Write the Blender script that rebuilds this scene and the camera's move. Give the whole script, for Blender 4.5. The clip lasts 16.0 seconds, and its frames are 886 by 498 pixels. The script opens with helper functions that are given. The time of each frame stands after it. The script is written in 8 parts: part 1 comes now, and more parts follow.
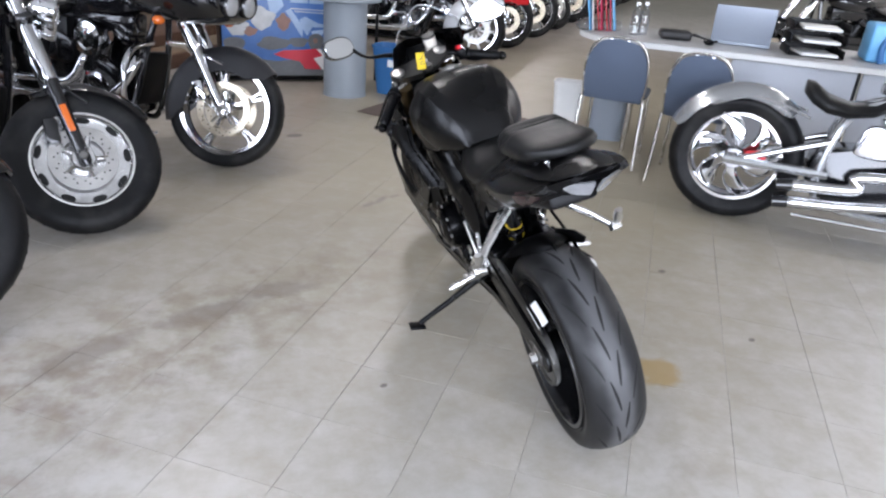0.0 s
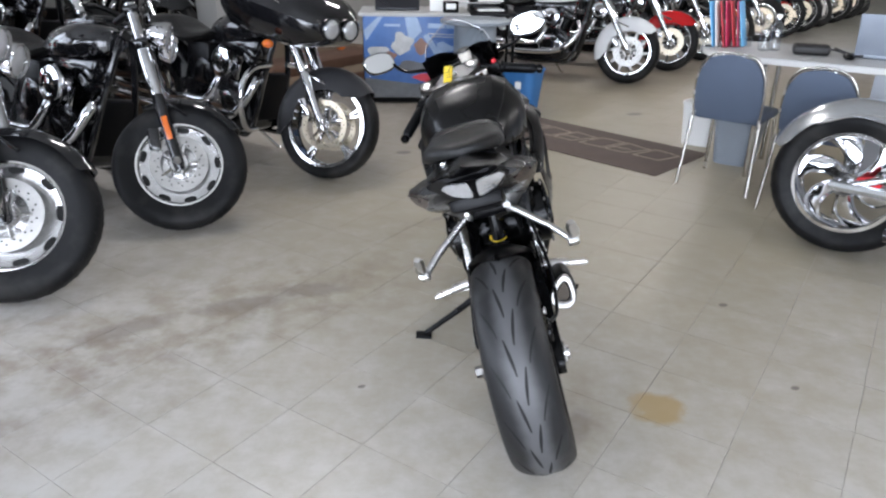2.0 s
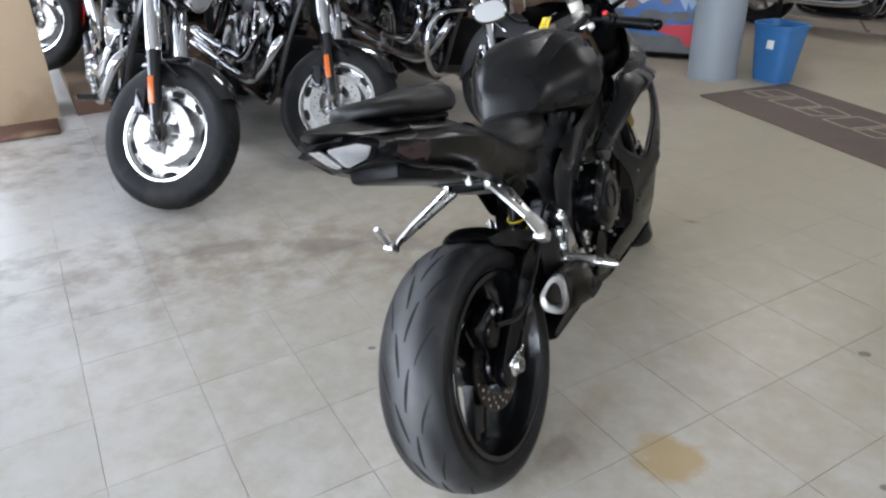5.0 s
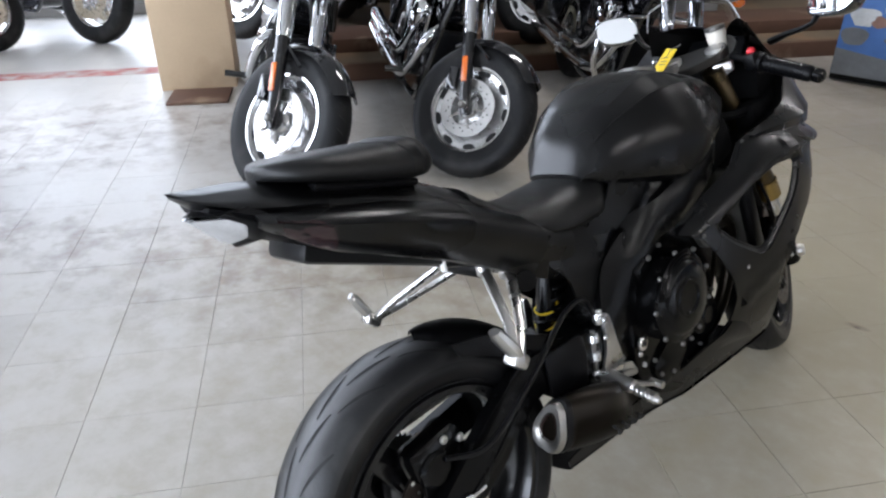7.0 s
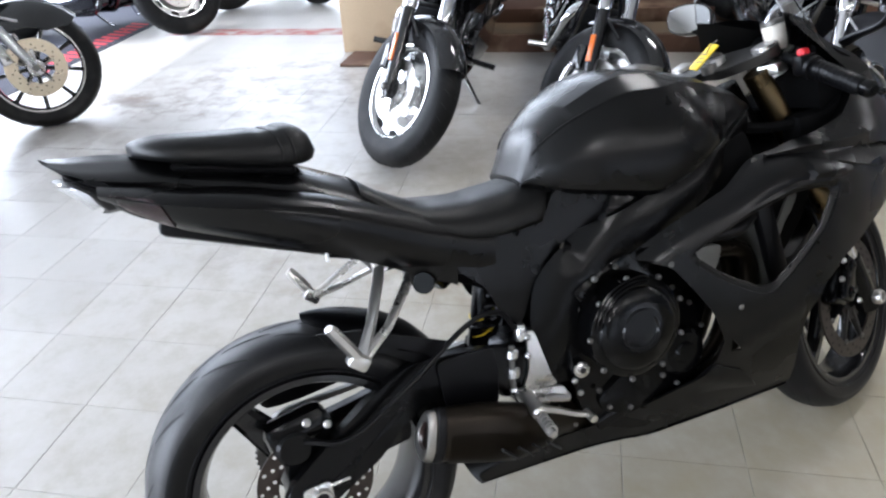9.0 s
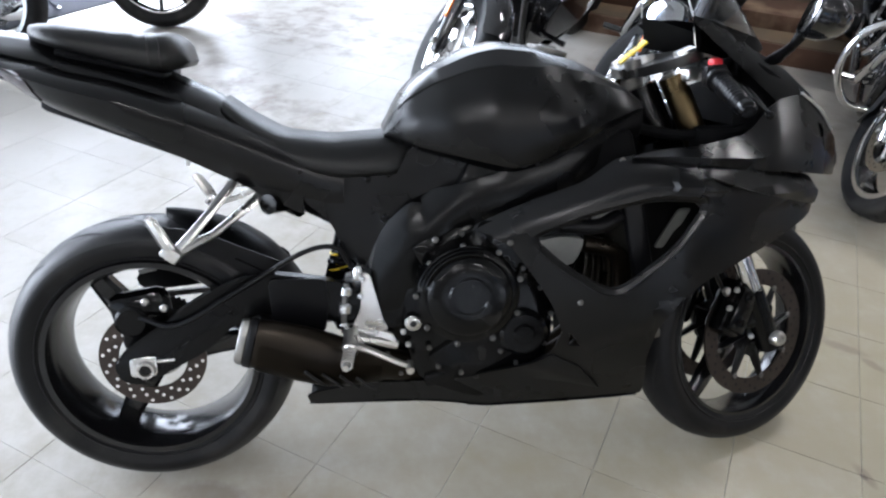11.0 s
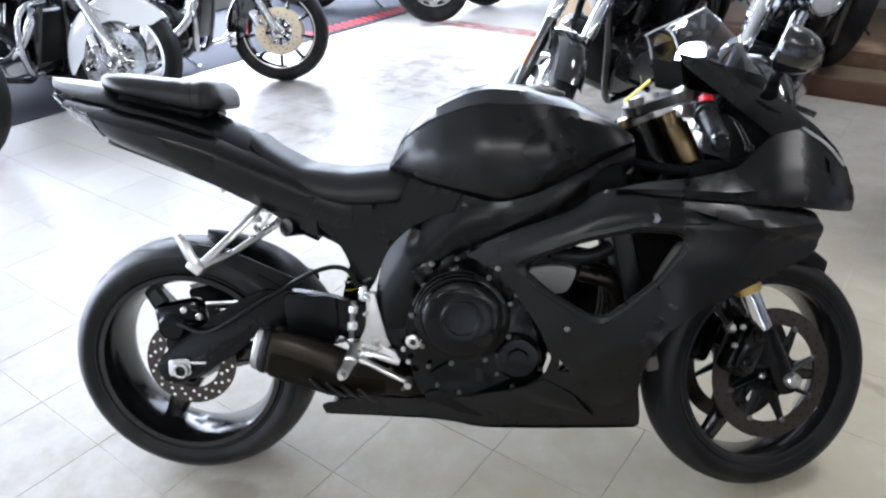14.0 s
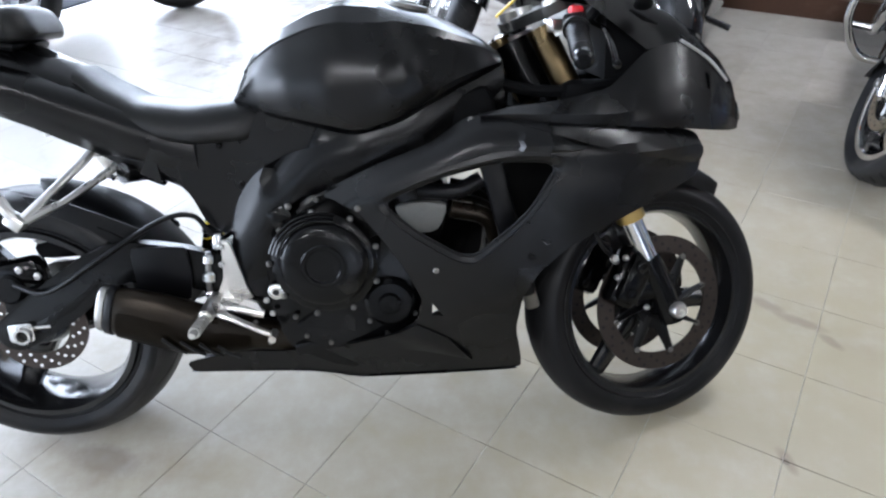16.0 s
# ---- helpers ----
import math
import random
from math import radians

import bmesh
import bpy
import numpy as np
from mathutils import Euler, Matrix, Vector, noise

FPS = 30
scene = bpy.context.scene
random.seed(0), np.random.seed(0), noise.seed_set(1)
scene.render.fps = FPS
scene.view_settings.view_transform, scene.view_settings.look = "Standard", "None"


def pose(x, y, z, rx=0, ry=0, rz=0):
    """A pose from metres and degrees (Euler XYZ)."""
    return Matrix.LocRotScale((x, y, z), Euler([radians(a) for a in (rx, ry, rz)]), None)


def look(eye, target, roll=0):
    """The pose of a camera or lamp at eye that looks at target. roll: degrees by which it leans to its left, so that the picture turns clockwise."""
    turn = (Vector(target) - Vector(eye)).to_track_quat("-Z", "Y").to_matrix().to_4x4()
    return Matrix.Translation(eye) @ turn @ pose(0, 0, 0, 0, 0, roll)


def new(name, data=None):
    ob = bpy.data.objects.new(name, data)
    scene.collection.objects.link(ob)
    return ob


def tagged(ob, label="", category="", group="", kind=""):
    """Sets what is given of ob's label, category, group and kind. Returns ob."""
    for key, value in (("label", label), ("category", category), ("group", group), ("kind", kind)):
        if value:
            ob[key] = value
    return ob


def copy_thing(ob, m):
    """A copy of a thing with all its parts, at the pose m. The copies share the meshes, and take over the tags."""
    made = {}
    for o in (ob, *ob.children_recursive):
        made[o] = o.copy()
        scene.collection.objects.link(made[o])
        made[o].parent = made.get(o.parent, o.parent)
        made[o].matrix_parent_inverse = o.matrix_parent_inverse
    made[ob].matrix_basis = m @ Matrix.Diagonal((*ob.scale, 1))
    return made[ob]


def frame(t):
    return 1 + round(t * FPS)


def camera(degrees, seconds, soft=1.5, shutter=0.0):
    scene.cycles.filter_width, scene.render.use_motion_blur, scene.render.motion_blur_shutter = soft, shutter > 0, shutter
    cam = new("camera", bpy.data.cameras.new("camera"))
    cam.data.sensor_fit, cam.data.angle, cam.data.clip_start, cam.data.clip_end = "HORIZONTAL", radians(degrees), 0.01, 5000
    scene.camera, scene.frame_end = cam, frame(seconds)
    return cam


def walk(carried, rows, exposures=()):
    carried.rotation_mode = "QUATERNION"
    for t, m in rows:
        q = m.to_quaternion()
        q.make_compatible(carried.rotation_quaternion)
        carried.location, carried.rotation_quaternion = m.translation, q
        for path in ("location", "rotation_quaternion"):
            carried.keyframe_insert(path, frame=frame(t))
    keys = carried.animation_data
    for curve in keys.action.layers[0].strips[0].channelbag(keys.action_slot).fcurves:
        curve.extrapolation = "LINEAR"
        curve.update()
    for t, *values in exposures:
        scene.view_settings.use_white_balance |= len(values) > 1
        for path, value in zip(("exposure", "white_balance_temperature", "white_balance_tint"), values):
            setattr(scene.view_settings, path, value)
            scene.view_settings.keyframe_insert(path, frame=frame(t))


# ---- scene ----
cam = camera(64.3, 16.0, 2.3)
PATH = [
    (0, (-0.818, -1.65, 1.421), (-0.348, 0.098, 0.571), 4.5),
    (0.5, (-0.638, -1.621, 1.413), (-0.32, 0.151, 0.541), 0.4),
    (1, (-0.431, -1.747, 1.404), (-0.247, 0.062, 0.572), -3.4),
    (1.5, (-0.229, -1.815, 1.407), (-0.283, 0.043, 0.671), -2.4),
    (2, (-0.1, -1.739, 1.394), (-0.195, 0.09, 0.591), 0.8),
    (2.5, (0.062, -1.752, 1.402), (-0.125, 0.064, 0.587), 2.7),
    (3, (0.292, -1.793, 1.38), (-0.108, 0.012, 0.617), 2.3),
    (3.5, (0.384, -1.688, 1.37), (-0.101, 0.072, 0.554), 0.3),
    (4, (0.434, -1.517, 1.371), (-0.068, 0.206, 0.49), 2.6),
    (4.5, (0.58, -1.408, 1.369), (-0.101, 0.236, 0.455), 0.8),
    (7, (0.821, -0.64, 1.384), (-0.508, 0.504, 0.422), -0.3),
    (7.5, (0.804, -0.48, 1.389), (-0.575, 0.599, 0.422), 0.1),
    (8, (0.856, -0.358, 1.404), (-0.586, 0.593, 0.398), -0.5),
    (10.5, (1.372, 0.361, 1.408), (-0.354, 0.44, 0.401), -3.5),
    (11, (1.321, 0.478, 1.407), (-0.338, 0.663, 0.305), 3.2),
    (11.5, (1.366, 0.632, 1.41), (-0.296, 0.653, 0.298), 5.3),
    (12, (1.424, 0.742, 1.409), (-0.23, 0.542, 0.303), 5.0),
    (12.5, (1.451, 0.765, 1.417), (-0.247, 0.555, 0.383), 0.7),
    (13, (1.441, 0.804, 1.436), (-0.277, 0.599, 0.433), -1.0),
    (13.5, (1.438, 0.8, 1.439), (-0.288, 0.591, 0.45), -1.8),
    (14, (1.441, 0.781, 1.424), (-0.287, 0.583, 0.436), -1.6),
    (14.5, (1.438, 0.75, 1.422), (-0.278, 0.486, 0.429), -1.3),
    (15, (1.445, 0.781, 1.418), (-0.25, 0.504, 0.392), -1.0),
    (15.5, (1.444, 0.878, 1.389), (-0.252, 0.697, 0.343), -1.1),
    (16, (1.306, 0.957, 1.366), (-0.323, 0.9, 0.207), -1.9),
]
walk(cam, [(t, look(eye, target, roll)) for t, eye, target, roll in PATH],
     [(0.0, 0.20, 5900, 17), (1.0, 0.17, 5900, 16), (2.5, 0.12, 5950, 14), (4.5, 0.10, 5950, 13), (7.0, 0.12, 5950, 14), (8.0, 0.40, 5900, 14), (10.5, 0.42, 5850, 13), (12.5, 0.72, 5800, 14), (14.0, 0.70, 5750, 14), (15.5, 0.66, 5700, 14), (16.0, 0.80, 5650, 13)])

# ---- world and light ----
world = bpy.data.worlds.new("sky")
scene.world = world
world.use_nodes = True
wn = world.node_tree
sky = wn.nodes.new("ShaderNodeTexSky")
sky.sky_type, sky.sun_disc = "NISHITA", False
sky.sun_elevation, sky.sun_rotation = radians(48), radians(200)
wn.links.new(sky.outputs[0], wn.nodes["Background"].inputs[0])
wn.nodes["Background"].inputs[1].default_value = 0.12

GRID = 30.5          # degrees by which the building stands askew to the sport bike
AX = Vector((math.sin(radians(GRID)), math.cos(radians(GRID)), 0))      # down the hall
BX = Vector((math.cos(radians(GRID)), -math.sin(radians(GRID)), 0))     # across the hall
HALL = pose(0, 0, 0, 0, 0, -GRID)     # local x: across, local y: down the hall


def lamp(name, m, sx, sy, watts, colour=(1, 1, 1), spread=180):
    d = bpy.data.lights.new(name, "AREA")
    d.shape, d.size, d.size_y, d.energy, d.color, d.spread = "RECTANGLE", sx, sy, watts, colour, radians(spread)
    ob = new(name, d)
    ob.matrix_world = m
    return tagged(ob, kind="structure")


sun = new("sun", bpy.data.lights.new("sun", "SUN"))
sun.data.energy, sun.data.angle, sun.data.color = 2.5, radians(0.5), (1, 0.96, 0.9)
sun.matrix_world = look((-8, -20, 24), (0, 0, 0))
tagged(sun, kind="structure")


# ---- materials ----
def mat(name, col, rough=0.5, metal=0.0, vary=0.15, scale=6.0, fine=60.0, bump=0.0, rvary=0.1, coat=0.0, emit=0.0, spec=0.5, dirt=None, trans=0.0, dirt_at=0.62, rnd=0.0):
    """A surface with coarse and fine variation of colour, gloss and relief."""
    m = bpy.data.materials.new(name)
    m.use_nodes = True
    t = m.node_tree
    p = t.nodes["Principled BSDF"]
    N, LK = t.nodes.new, t.links.new
    co = N("ShaderNodeTexCoord")
    n1, n2 = N("ShaderNodeTexNoise"), N("ShaderNodeTexNoise")
    n1.inputs["Scale"].default_value, n2.inputs["Scale"].default_value = scale, fine
    n1.inputs["Detail"].default_value, n2.inputs["Detail"].default_value = 4, 3
    for n in (n1, n2):
        LK(co.outputs["Object"], n.inputs["Vector"])
    mix = N("ShaderNodeMix")
    mix.data_type = "RGBA"
    dark = [c * (1 - vary) for c in col]
    light = [min(1, c * (1 + vary)) for c in col]
    mix.inputs[6].default_value, mix.inputs[7].default_value = (*dark, 1), (*light, 1)
    add = N("ShaderNodeMath")
    add.operation = "MULTIPLY_ADD"
    LK(n2.outputs[0], add.inputs[0])
    add.inputs[1].default_value = 0.5
    half = N("ShaderNodeMath")
    half.operation = "MULTIPLY_ADD"
    LK(n1.outputs[0], half.inputs[0])
    half.inputs[1].default_value, half.inputs[2].default_value = 1.1, -0.3
    LK(half.outputs[0], add.inputs[2])
    LK(add.outputs[0], mix.inputs[0])
    last = mix.outputs[2]
    if rnd:
        oi, hs = N("ShaderNodeObjectInfo"), N("ShaderNodeHueSaturation")
        mr = N("ShaderNodeMapRange")
        mr.inputs[3].default_value, mr.inputs[4].default_value = 1 - rnd, 1 + rnd
        LK(oi.outputs["Random"], mr.inputs[0])
        LK(mr.outputs[0], hs.inputs["Value"])
        LK(last, hs.inputs["Color"])
        last = hs.outputs[0]
    if dirt:
        n3, ramp, dm = N("ShaderNodeTexNoise"), N("ShaderNodeValToRGB"), N("ShaderNodeMix")
        n3.inputs["Scale"].default_value, n3.inputs["Detail"].default_value = scale * 0.7, 8
        LK(co.outputs["Object"], n3.inputs["Vector"])
        ramp.color_ramp.elements[0].position, ramp.color_ramp.elements[1].position = dirt_at - 0.08, dirt_at + 0.1
        LK(n3.outputs[0], ramp.inputs[0])
        dm.data_type = "RGBA"
        dm.inputs[7].default_value = (*dirt, 1)
        LK(ramp.outputs[0], dm.inputs[0])
        LK(last, dm.inputs[6])
        last = dm.outputs[2]
    LK(last, p.inputs["Base Color"])
    rr = N("ShaderNodeMapRange")
    rr.inputs[3].default_value, rr.inputs[4].default_value = max(0.02, rough - rvary), min(1, rough + rvary)
    LK(n1.outputs[0], rr.inputs[0])
    LK(rr.outputs[0], p.inputs["Roughness"])
    p.inputs["Metallic"].default_value = metal
    p.inputs["Coat Weight"].default_value = coat
    p.inputs["Coat Roughness"].default_value = 0.08
    p.inputs["Specular IOR Level"].default_value = spec
    p.inputs["Transmission Weight"].default_value = trans
    if emit:
        LK(last, p.inputs["Emission Color"])
        p.inputs["Emission Strength"].default_value = emit
    if bump:
        b = N("ShaderNodeBump")
        b.inputs["Strength"].default_value, b.inputs["Distance"].default_value = bump, 0.002
        LK(n2.outputs[0], b.inputs["Height"])
        LK(b.outputs[0], p.inputs["Normal"])
    return m


SATIN = mat("satin_black_paint", (0.0015, 0.0015, 0.0017), 0.28, spec=0.30, vary=0.25, scale=5, fine=300, bump=0.04, rvary=0.07, dirt=(0.007, 0.0068, 0.0065), dirt_at=0.68)
PLASTIC = mat("black_plastic", (0.0025, 0.0025, 0.003), 0.36, spec=0.16, vary=0.25, scale=12, fine=220, bump=0.12)
ENGINE = mat("black_engine_paint", (0.0018, 0.0018, 0.002), 0.16, spec=0.20, vary=0.3, scale=15, fine=120, bump=0.1, dirt=(0.018, 0.017, 0.015), dirt_at=0.68)
FRAME = mat("matt_black_frame", (0.0018, 0.0018, 0.002), 0.25, spec=0.19, vary=0.3, scale=9, fine=260, bump=0.06)
VINYL = mat("black_vinyl", (0.005, 0.005, 0.005), 0.38, spec=0.30, vary=0.2, scale=8, fine=420, bump=0.3)
RUBBER = mat("tyre_rubber", (0.007, 0.007, 0.0075), 0.5, spec=0.16, vary=0.25, scale=9, fine=160, bump=0.15, dirt=(0.022, 0.021, 0.020), dirt_at=0.6)
TREAD = mat("tread_rubber", (0.009, 0.009, 0.0096), 0.45, spec=0.36, vary=0.25, scale=12, fine=240, bump=0.2, dirt=(0.026, 0.026, 0.026), dirt_at=0.6)
def scrub(m, inner, outer, pale):
    """A worn grey band along the crown of a tyre that fades into the shoulders."""
    t = m.node_tree
    p = t.nodes["Principled BSDF"]
    N, LK = t.nodes.new, t.links.new
    co, sep, wob = N("ShaderNodeTexCoord"), N("ShaderNodeSeparateXYZ"), N("ShaderNodeTexNoise")
    LK(co.outputs["Object"], sep.inputs[0])
    LK(co.outputs["Object"], wob.inputs["Vector"])
    wob.inputs["Scale"].default_value, wob.inputs["Detail"].default_value = 16, 5
    size, add, fall, mix = N("ShaderNodeMath"), N("ShaderNodeMath"), N("ShaderNodeMapRange"), N("ShaderNodeMix")
    size.operation, add.operation = "ABSOLUTE", "MULTIPLY_ADD"
    LK(sep.outputs[0], size.inputs[0])
    LK(wob.outputs[0], add.inputs[0])
    add.inputs[1].default_value = 0.022
    LK(size.outputs[0], add.inputs[2])
    fall.interpolation_type = "SMOOTHSTEP"
    for k, v in ((1, inner + 0.011), (2, outer + 0.011), (3, 1.0), (4, 0.0)):
        fall.inputs[k].default_value = v
    LK(add.outputs[0], fall.inputs[0])
    mix.data_type = "RGBA"
    old = p.inputs["Base Color"].links[0].from_socket
    LK(fall.outputs[0], mix.inputs[0])
    LK(old, mix.inputs[6])
    mix.inputs[7].default_value = (*pale, 1)
    LK(mix.outputs[2], p.inputs["Base Color"])


scrub(TREAD, 0.010, 0.050, (0.072, 0.072, 0.074))
SIDEWALL = mat("tyre_sidewall", (0.004, 0.004, 0.0045), 0.36, spec=0.20, vary=0.25, scale=9, fine=160, bump=0.1, dirt=(0.020, 0.019, 0.018), dirt_at=0.62)
DULLCHROME = mat("dulled_chrome", (0.60, 0.595, 0.59), 0.24, 1.0, vary=0.25, scale=16, fine=90, bump=0.08, rvary=0.08)
RUSTY = mat("sooty_red_brown", (0.032, 0.015, 0.013), 0.7, vary=0.3, scale=30)
# flat black painted in for the shade inside grooves, slots and holes
GROOVE = mat("groove_black", (0.004, 0.004, 0.004), 0.8, vary=0.1)
CHROME = mat("chrome", (0.72, 0.72, 0.735), 0.08, 1.0, vary=0.10, scale=14, fine=80, rvary=0.05, bump=0.04)
ALLOY = mat("cast_alloy", (0.62, 0.61, 0.59), 0.3, 1.0, vary=0.15, scale=14, fine=180, bump=0.1, rvary=0.12)
BRIGHT = mat("polished_alloy", (0.74, 0.74, 0.74), 0.2, 1.0, vary=0.12, scale=10, fine=120, bump=0.05, rvary=0.1, dirt=(0.45, 0.42, 0.38), dirt_at=0.66)
STEEL = mat("disc_steel", (0.36, 0.35, 0.33), 0.35, 1.0, vary=0.2, scale=20, fine=200, bump=0.1)
RUST = mat("dulled_disc_steel", (0.062, 0.052, 0.047), 0.40, 1.0, vary=0.25, scale=16, fine=160, bump=0.1)
SEALGOLD = mat("worn_gold_seal", (0.42, 0.30, 0.11), 0.3, 1.0, vary=0.2, scale=20, fine=150, bump=0.1)
# darkened gold: the shadow on the fork tubes is put into their colour
GOLD = mat("shaded_gold_fork_tube", (0.13, 0.095, 0.05), 0.3, 1.0, vary=0.15, scale=12, fine=150)
WHEELBLACK = mat("black_wheel_paint", (0.005, 0.005, 0.0055), 0.16, spec=0.45, vary=0.25, scale=12, fine=160, bump=0.04)
GREYBOX = mat("dull_grey_casing", (0.15, 0.15, 0.14), 0.5, 0.3, vary=0.2, scale=14, fine=140, bump=0.1)
LINER = mat("inner_black_plastic", (0.003, 0.003, 0.0032), 0.7, spec=0.06, vary=0.3, scale=10, fine=200, bump=0.1)
YOKE = mat("sandblasted_alloy", (0.060, 0.058, 0.055), 0.36, 0.85, vary=0.15, scale=18, fine=200, bump=0.1)
CAST = mat("cast_grey_metal", (0.17, 0.165, 0.155), 0.45, 0.9, vary=0.2, scale=20, fine=150, bump=0.15)
BRONZE = mat("dark_bronze_muffler", (0.017, 0.013, 0.0088), 0.30, 0.8, vary=0.3, scale=8, fine=220, bump=0.05, rvary=0.1)
YELLOW = mat("yellow_plastic", (0.72, 0.52, 0.02), 0.45, vary=0.12)
RED = mat("red_plastic", (0.62, 0.02, 0.03), 0.4, vary=0.12)
AMBER = mat("amber_reflector", (0.58, 0.12, 0.008), 0.25, vary=0.15, fine=400, bump=0.2, coat=0.5)
WHITE = mat("white_label", (0.75, 0.75, 0.73), 0.5, vary=0.06)
LENS = mat("clear_lens", (0.56, 0.57, 0.59), 0.14, 0.55, vary=0.18, scale=30, fine=200, bump=0.5, coat=0.8)
SMOKE = mat("smoked_red_lens", (0.016, 0.006, 0.007), 0.15, vary=0.2, coat=0.25, spec=0.35)
MIRROR = mat("mirror_glass", (0.92, 0.93, 0.94), 0.03, 1.0, vary=0.01, rvary=0.01)
CREAM = mat("cream_reservoir", (0.70, 0.65, 0.57), 0.4, vary=0.1, scale=20)
RADIATOR = mat("radiator_fins", (0.12, 0.115, 0.10), 0.5, 0.6, vary=0.25, scale=30, fine=500, bump=0.6)
ENAMEL = mat("gloss_black_enamel", (0.006, 0.006, 0.007), 0.12, vary=0.2, coat=0.6, rvary=0.05)
DENIM = mat("denim_black_paint", (0.017, 0.017, 0.019), 0.45, vary=0.15, scale=6, fine=300, bump=0.04)
PEARL = mat("pearl_white_paint", (0.72, 0.73, 0.74), 0.16, vary=0.04, coat=0.7, rvary=0.05)
CHERRY = mat("cherry_red_paint", (0.42, 0.012, 0.014), 0.14, vary=0.12, coat=0.7, rvary=0.05)
SILVER = mat("silver_metal_paint", (0.50, 0.51, 0.52), 0.22, 0.75, vary=0.08, coat=0.6, rvary=0.06)
TEAL = mat("dark_teal_paint", (0.012, 0.05, 0.06), 0.15, vary=0.15, coat=0.6)


def clear(name, tint=(1, 1, 1), alpha=0.25, rough=0.03):
    m = bpy.data.materials.new(name)
    m.use_nodes = True
    t = m.node_tree
    t.nodes.remove(t.nodes["Principled BSDF"])
    mixs, tr, gl = t.nodes.new("ShaderNodeMixShader"), t.nodes.new("ShaderNodeBsdfTransparent"), t.nodes.new("ShaderNodeBsdfGlossy")
    fr, pw = t.nodes.new("ShaderNodeLayerWeight"), t.nodes.new("ShaderNodeMath")
    fr.inputs[0].default_value = 0.5
    pw.operation, pw.inputs[1].default_value = "POWER", 3.5
    t.links.new(fr.outputs["Facing"], pw.inputs[0])
    ad = t.nodes.new("ShaderNodeMath")
    ad.operation = "ADD"
    ad.inputs[1].default_value = alpha
    t.links.new(pw.outputs[0], ad.inputs[0])
    tr.inputs[0].default_value, gl.inputs[1].default_value = (*tint, 1), rough
    t.links.new(ad.outputs[0], mixs.inputs[0])
    t.links.new(tr.outputs[0], mixs.inputs[1])
    t.links.new(gl.outputs[0], mixs.inputs[2])
    t.links.new(mixs.outputs[0], t.nodes["Material Output"].inputs[0])
    return m


SCREEN = clear("clear_windscreen", (0.82, 0.84, 0.88), 0.06)
GLASS = clear("window_glass", (0.95, 0.97, 0.97), 0.02)
BOTTLE = clear("clear_bottle", (0.9, 0.92, 0.93), 0.12)


# ---- building kit ----
def part(name, bm, material, parent, label="", m=None, sharp=38):
    """Links a bmesh as one mesh object under a thing or a part."""
    if m is not None:
        bm.transform(m)
    bmesh.ops.recalc_face_normals(bm, faces=bm.faces)
    me = bpy.data.meshes.new(name)
    bm.to_mesh(me)
    bm.free()
    for k in material if isinstance(material, (list, tuple)) else [material]:
        me.materials.append(k)
    me.shade_smooth()
    me.set_sharp_from_angle(angle=radians(sharp))
    ob = new(name, me)
    if parent is not None:
        ob.parent = parent
    return tagged(ob, label)


def thing(name, label, category, m=None, group=""):
    ob = new(name)
    ob.empty_display_size = 0.1
    if m is not None:
        ob.matrix_basis = m
    return tagged(ob, label, category, group)


def single(name, bm, material, label, category, m=None, group="", kind=""):
    ob = part(name, bm, material, None)
    if m is not None:
        ob.matrix_basis = m
    return tagged(ob, label, category, group, kind)


def BM():
    return bmesh.new()


def loft(bm, rings, caps=(True, True), closed=True, mi=0):
    vs = [[bm.verts.new(p) for p in r] for r in rings]
    n = len(vs[0])
    out = []
    for a, b in zip(vs, vs[1:]):
        for k in range(n if closed else n - 1):
            j = (k + 1) % n
            out.append(bm.faces.new((a[k], a[j], b[j], b[k])))
    if closed and caps[0]:
        out.append(bm.faces.new(vs[0]))
    if closed and caps[1]:
        out.append(bm.faces.new(vs[-1]))
    for f_ in out:
        f_.material_index = mi
    return vs


def revolve(bm, prof, n=48, c=(0, 0, 0), closed=True, mis=None, mi=0):
    """Turns a profile of (x, radius) about the x axis through c."""
    rows = [[bm.verts.new((c[0] + a, c[1] + r * math.cos(k * math.tau / n), c[2] + r * math.sin(k * math.tau / n))) for k in range(n)] for a, r in prof]
    pairs = list(zip(range(len(prof)), range(1, len(prof))))
    if closed:
        pairs.append((len(prof) - 1, 0))
    for q, (a, b) in enumerate(pairs):
        for k in range(n):
            j = (k + 1) % n
            f_ = bm.faces.new((rows[a][k], rows[a][j], rows[b][j], rows[b][k]))
            f_.material_index = mis[q] if mis else mi
    if not closed:
        for r in (rows[0], rows[-1]):
            if (r[0].co - r[n // 2].co).length > 1e-4:
                bm.faces.new(r).material_index = mi
    return rows


def spline(pts, per=6):
    """A smooth run of points through those given."""
    P = [Vector(p) for p in pts]
    P = [2 * P[0] - P[1]] + P + [2 * P[-1] - P[-2]]
    out = []
    for i in range(1, len(P) - 2):
        for k in range(per):
            t = k / per
            a, b, c_, d = P[i - 1], P[i], P[i + 1], P[i + 2]
            out.append(0.5 * ((2 * b) + (c_ - a) * t + (2 * a - 5 * b + 4 * c_ - d) * t * t + (3 * b - a - 3 * c_ + d) * t ** 3))
    return out + [P[-2]]


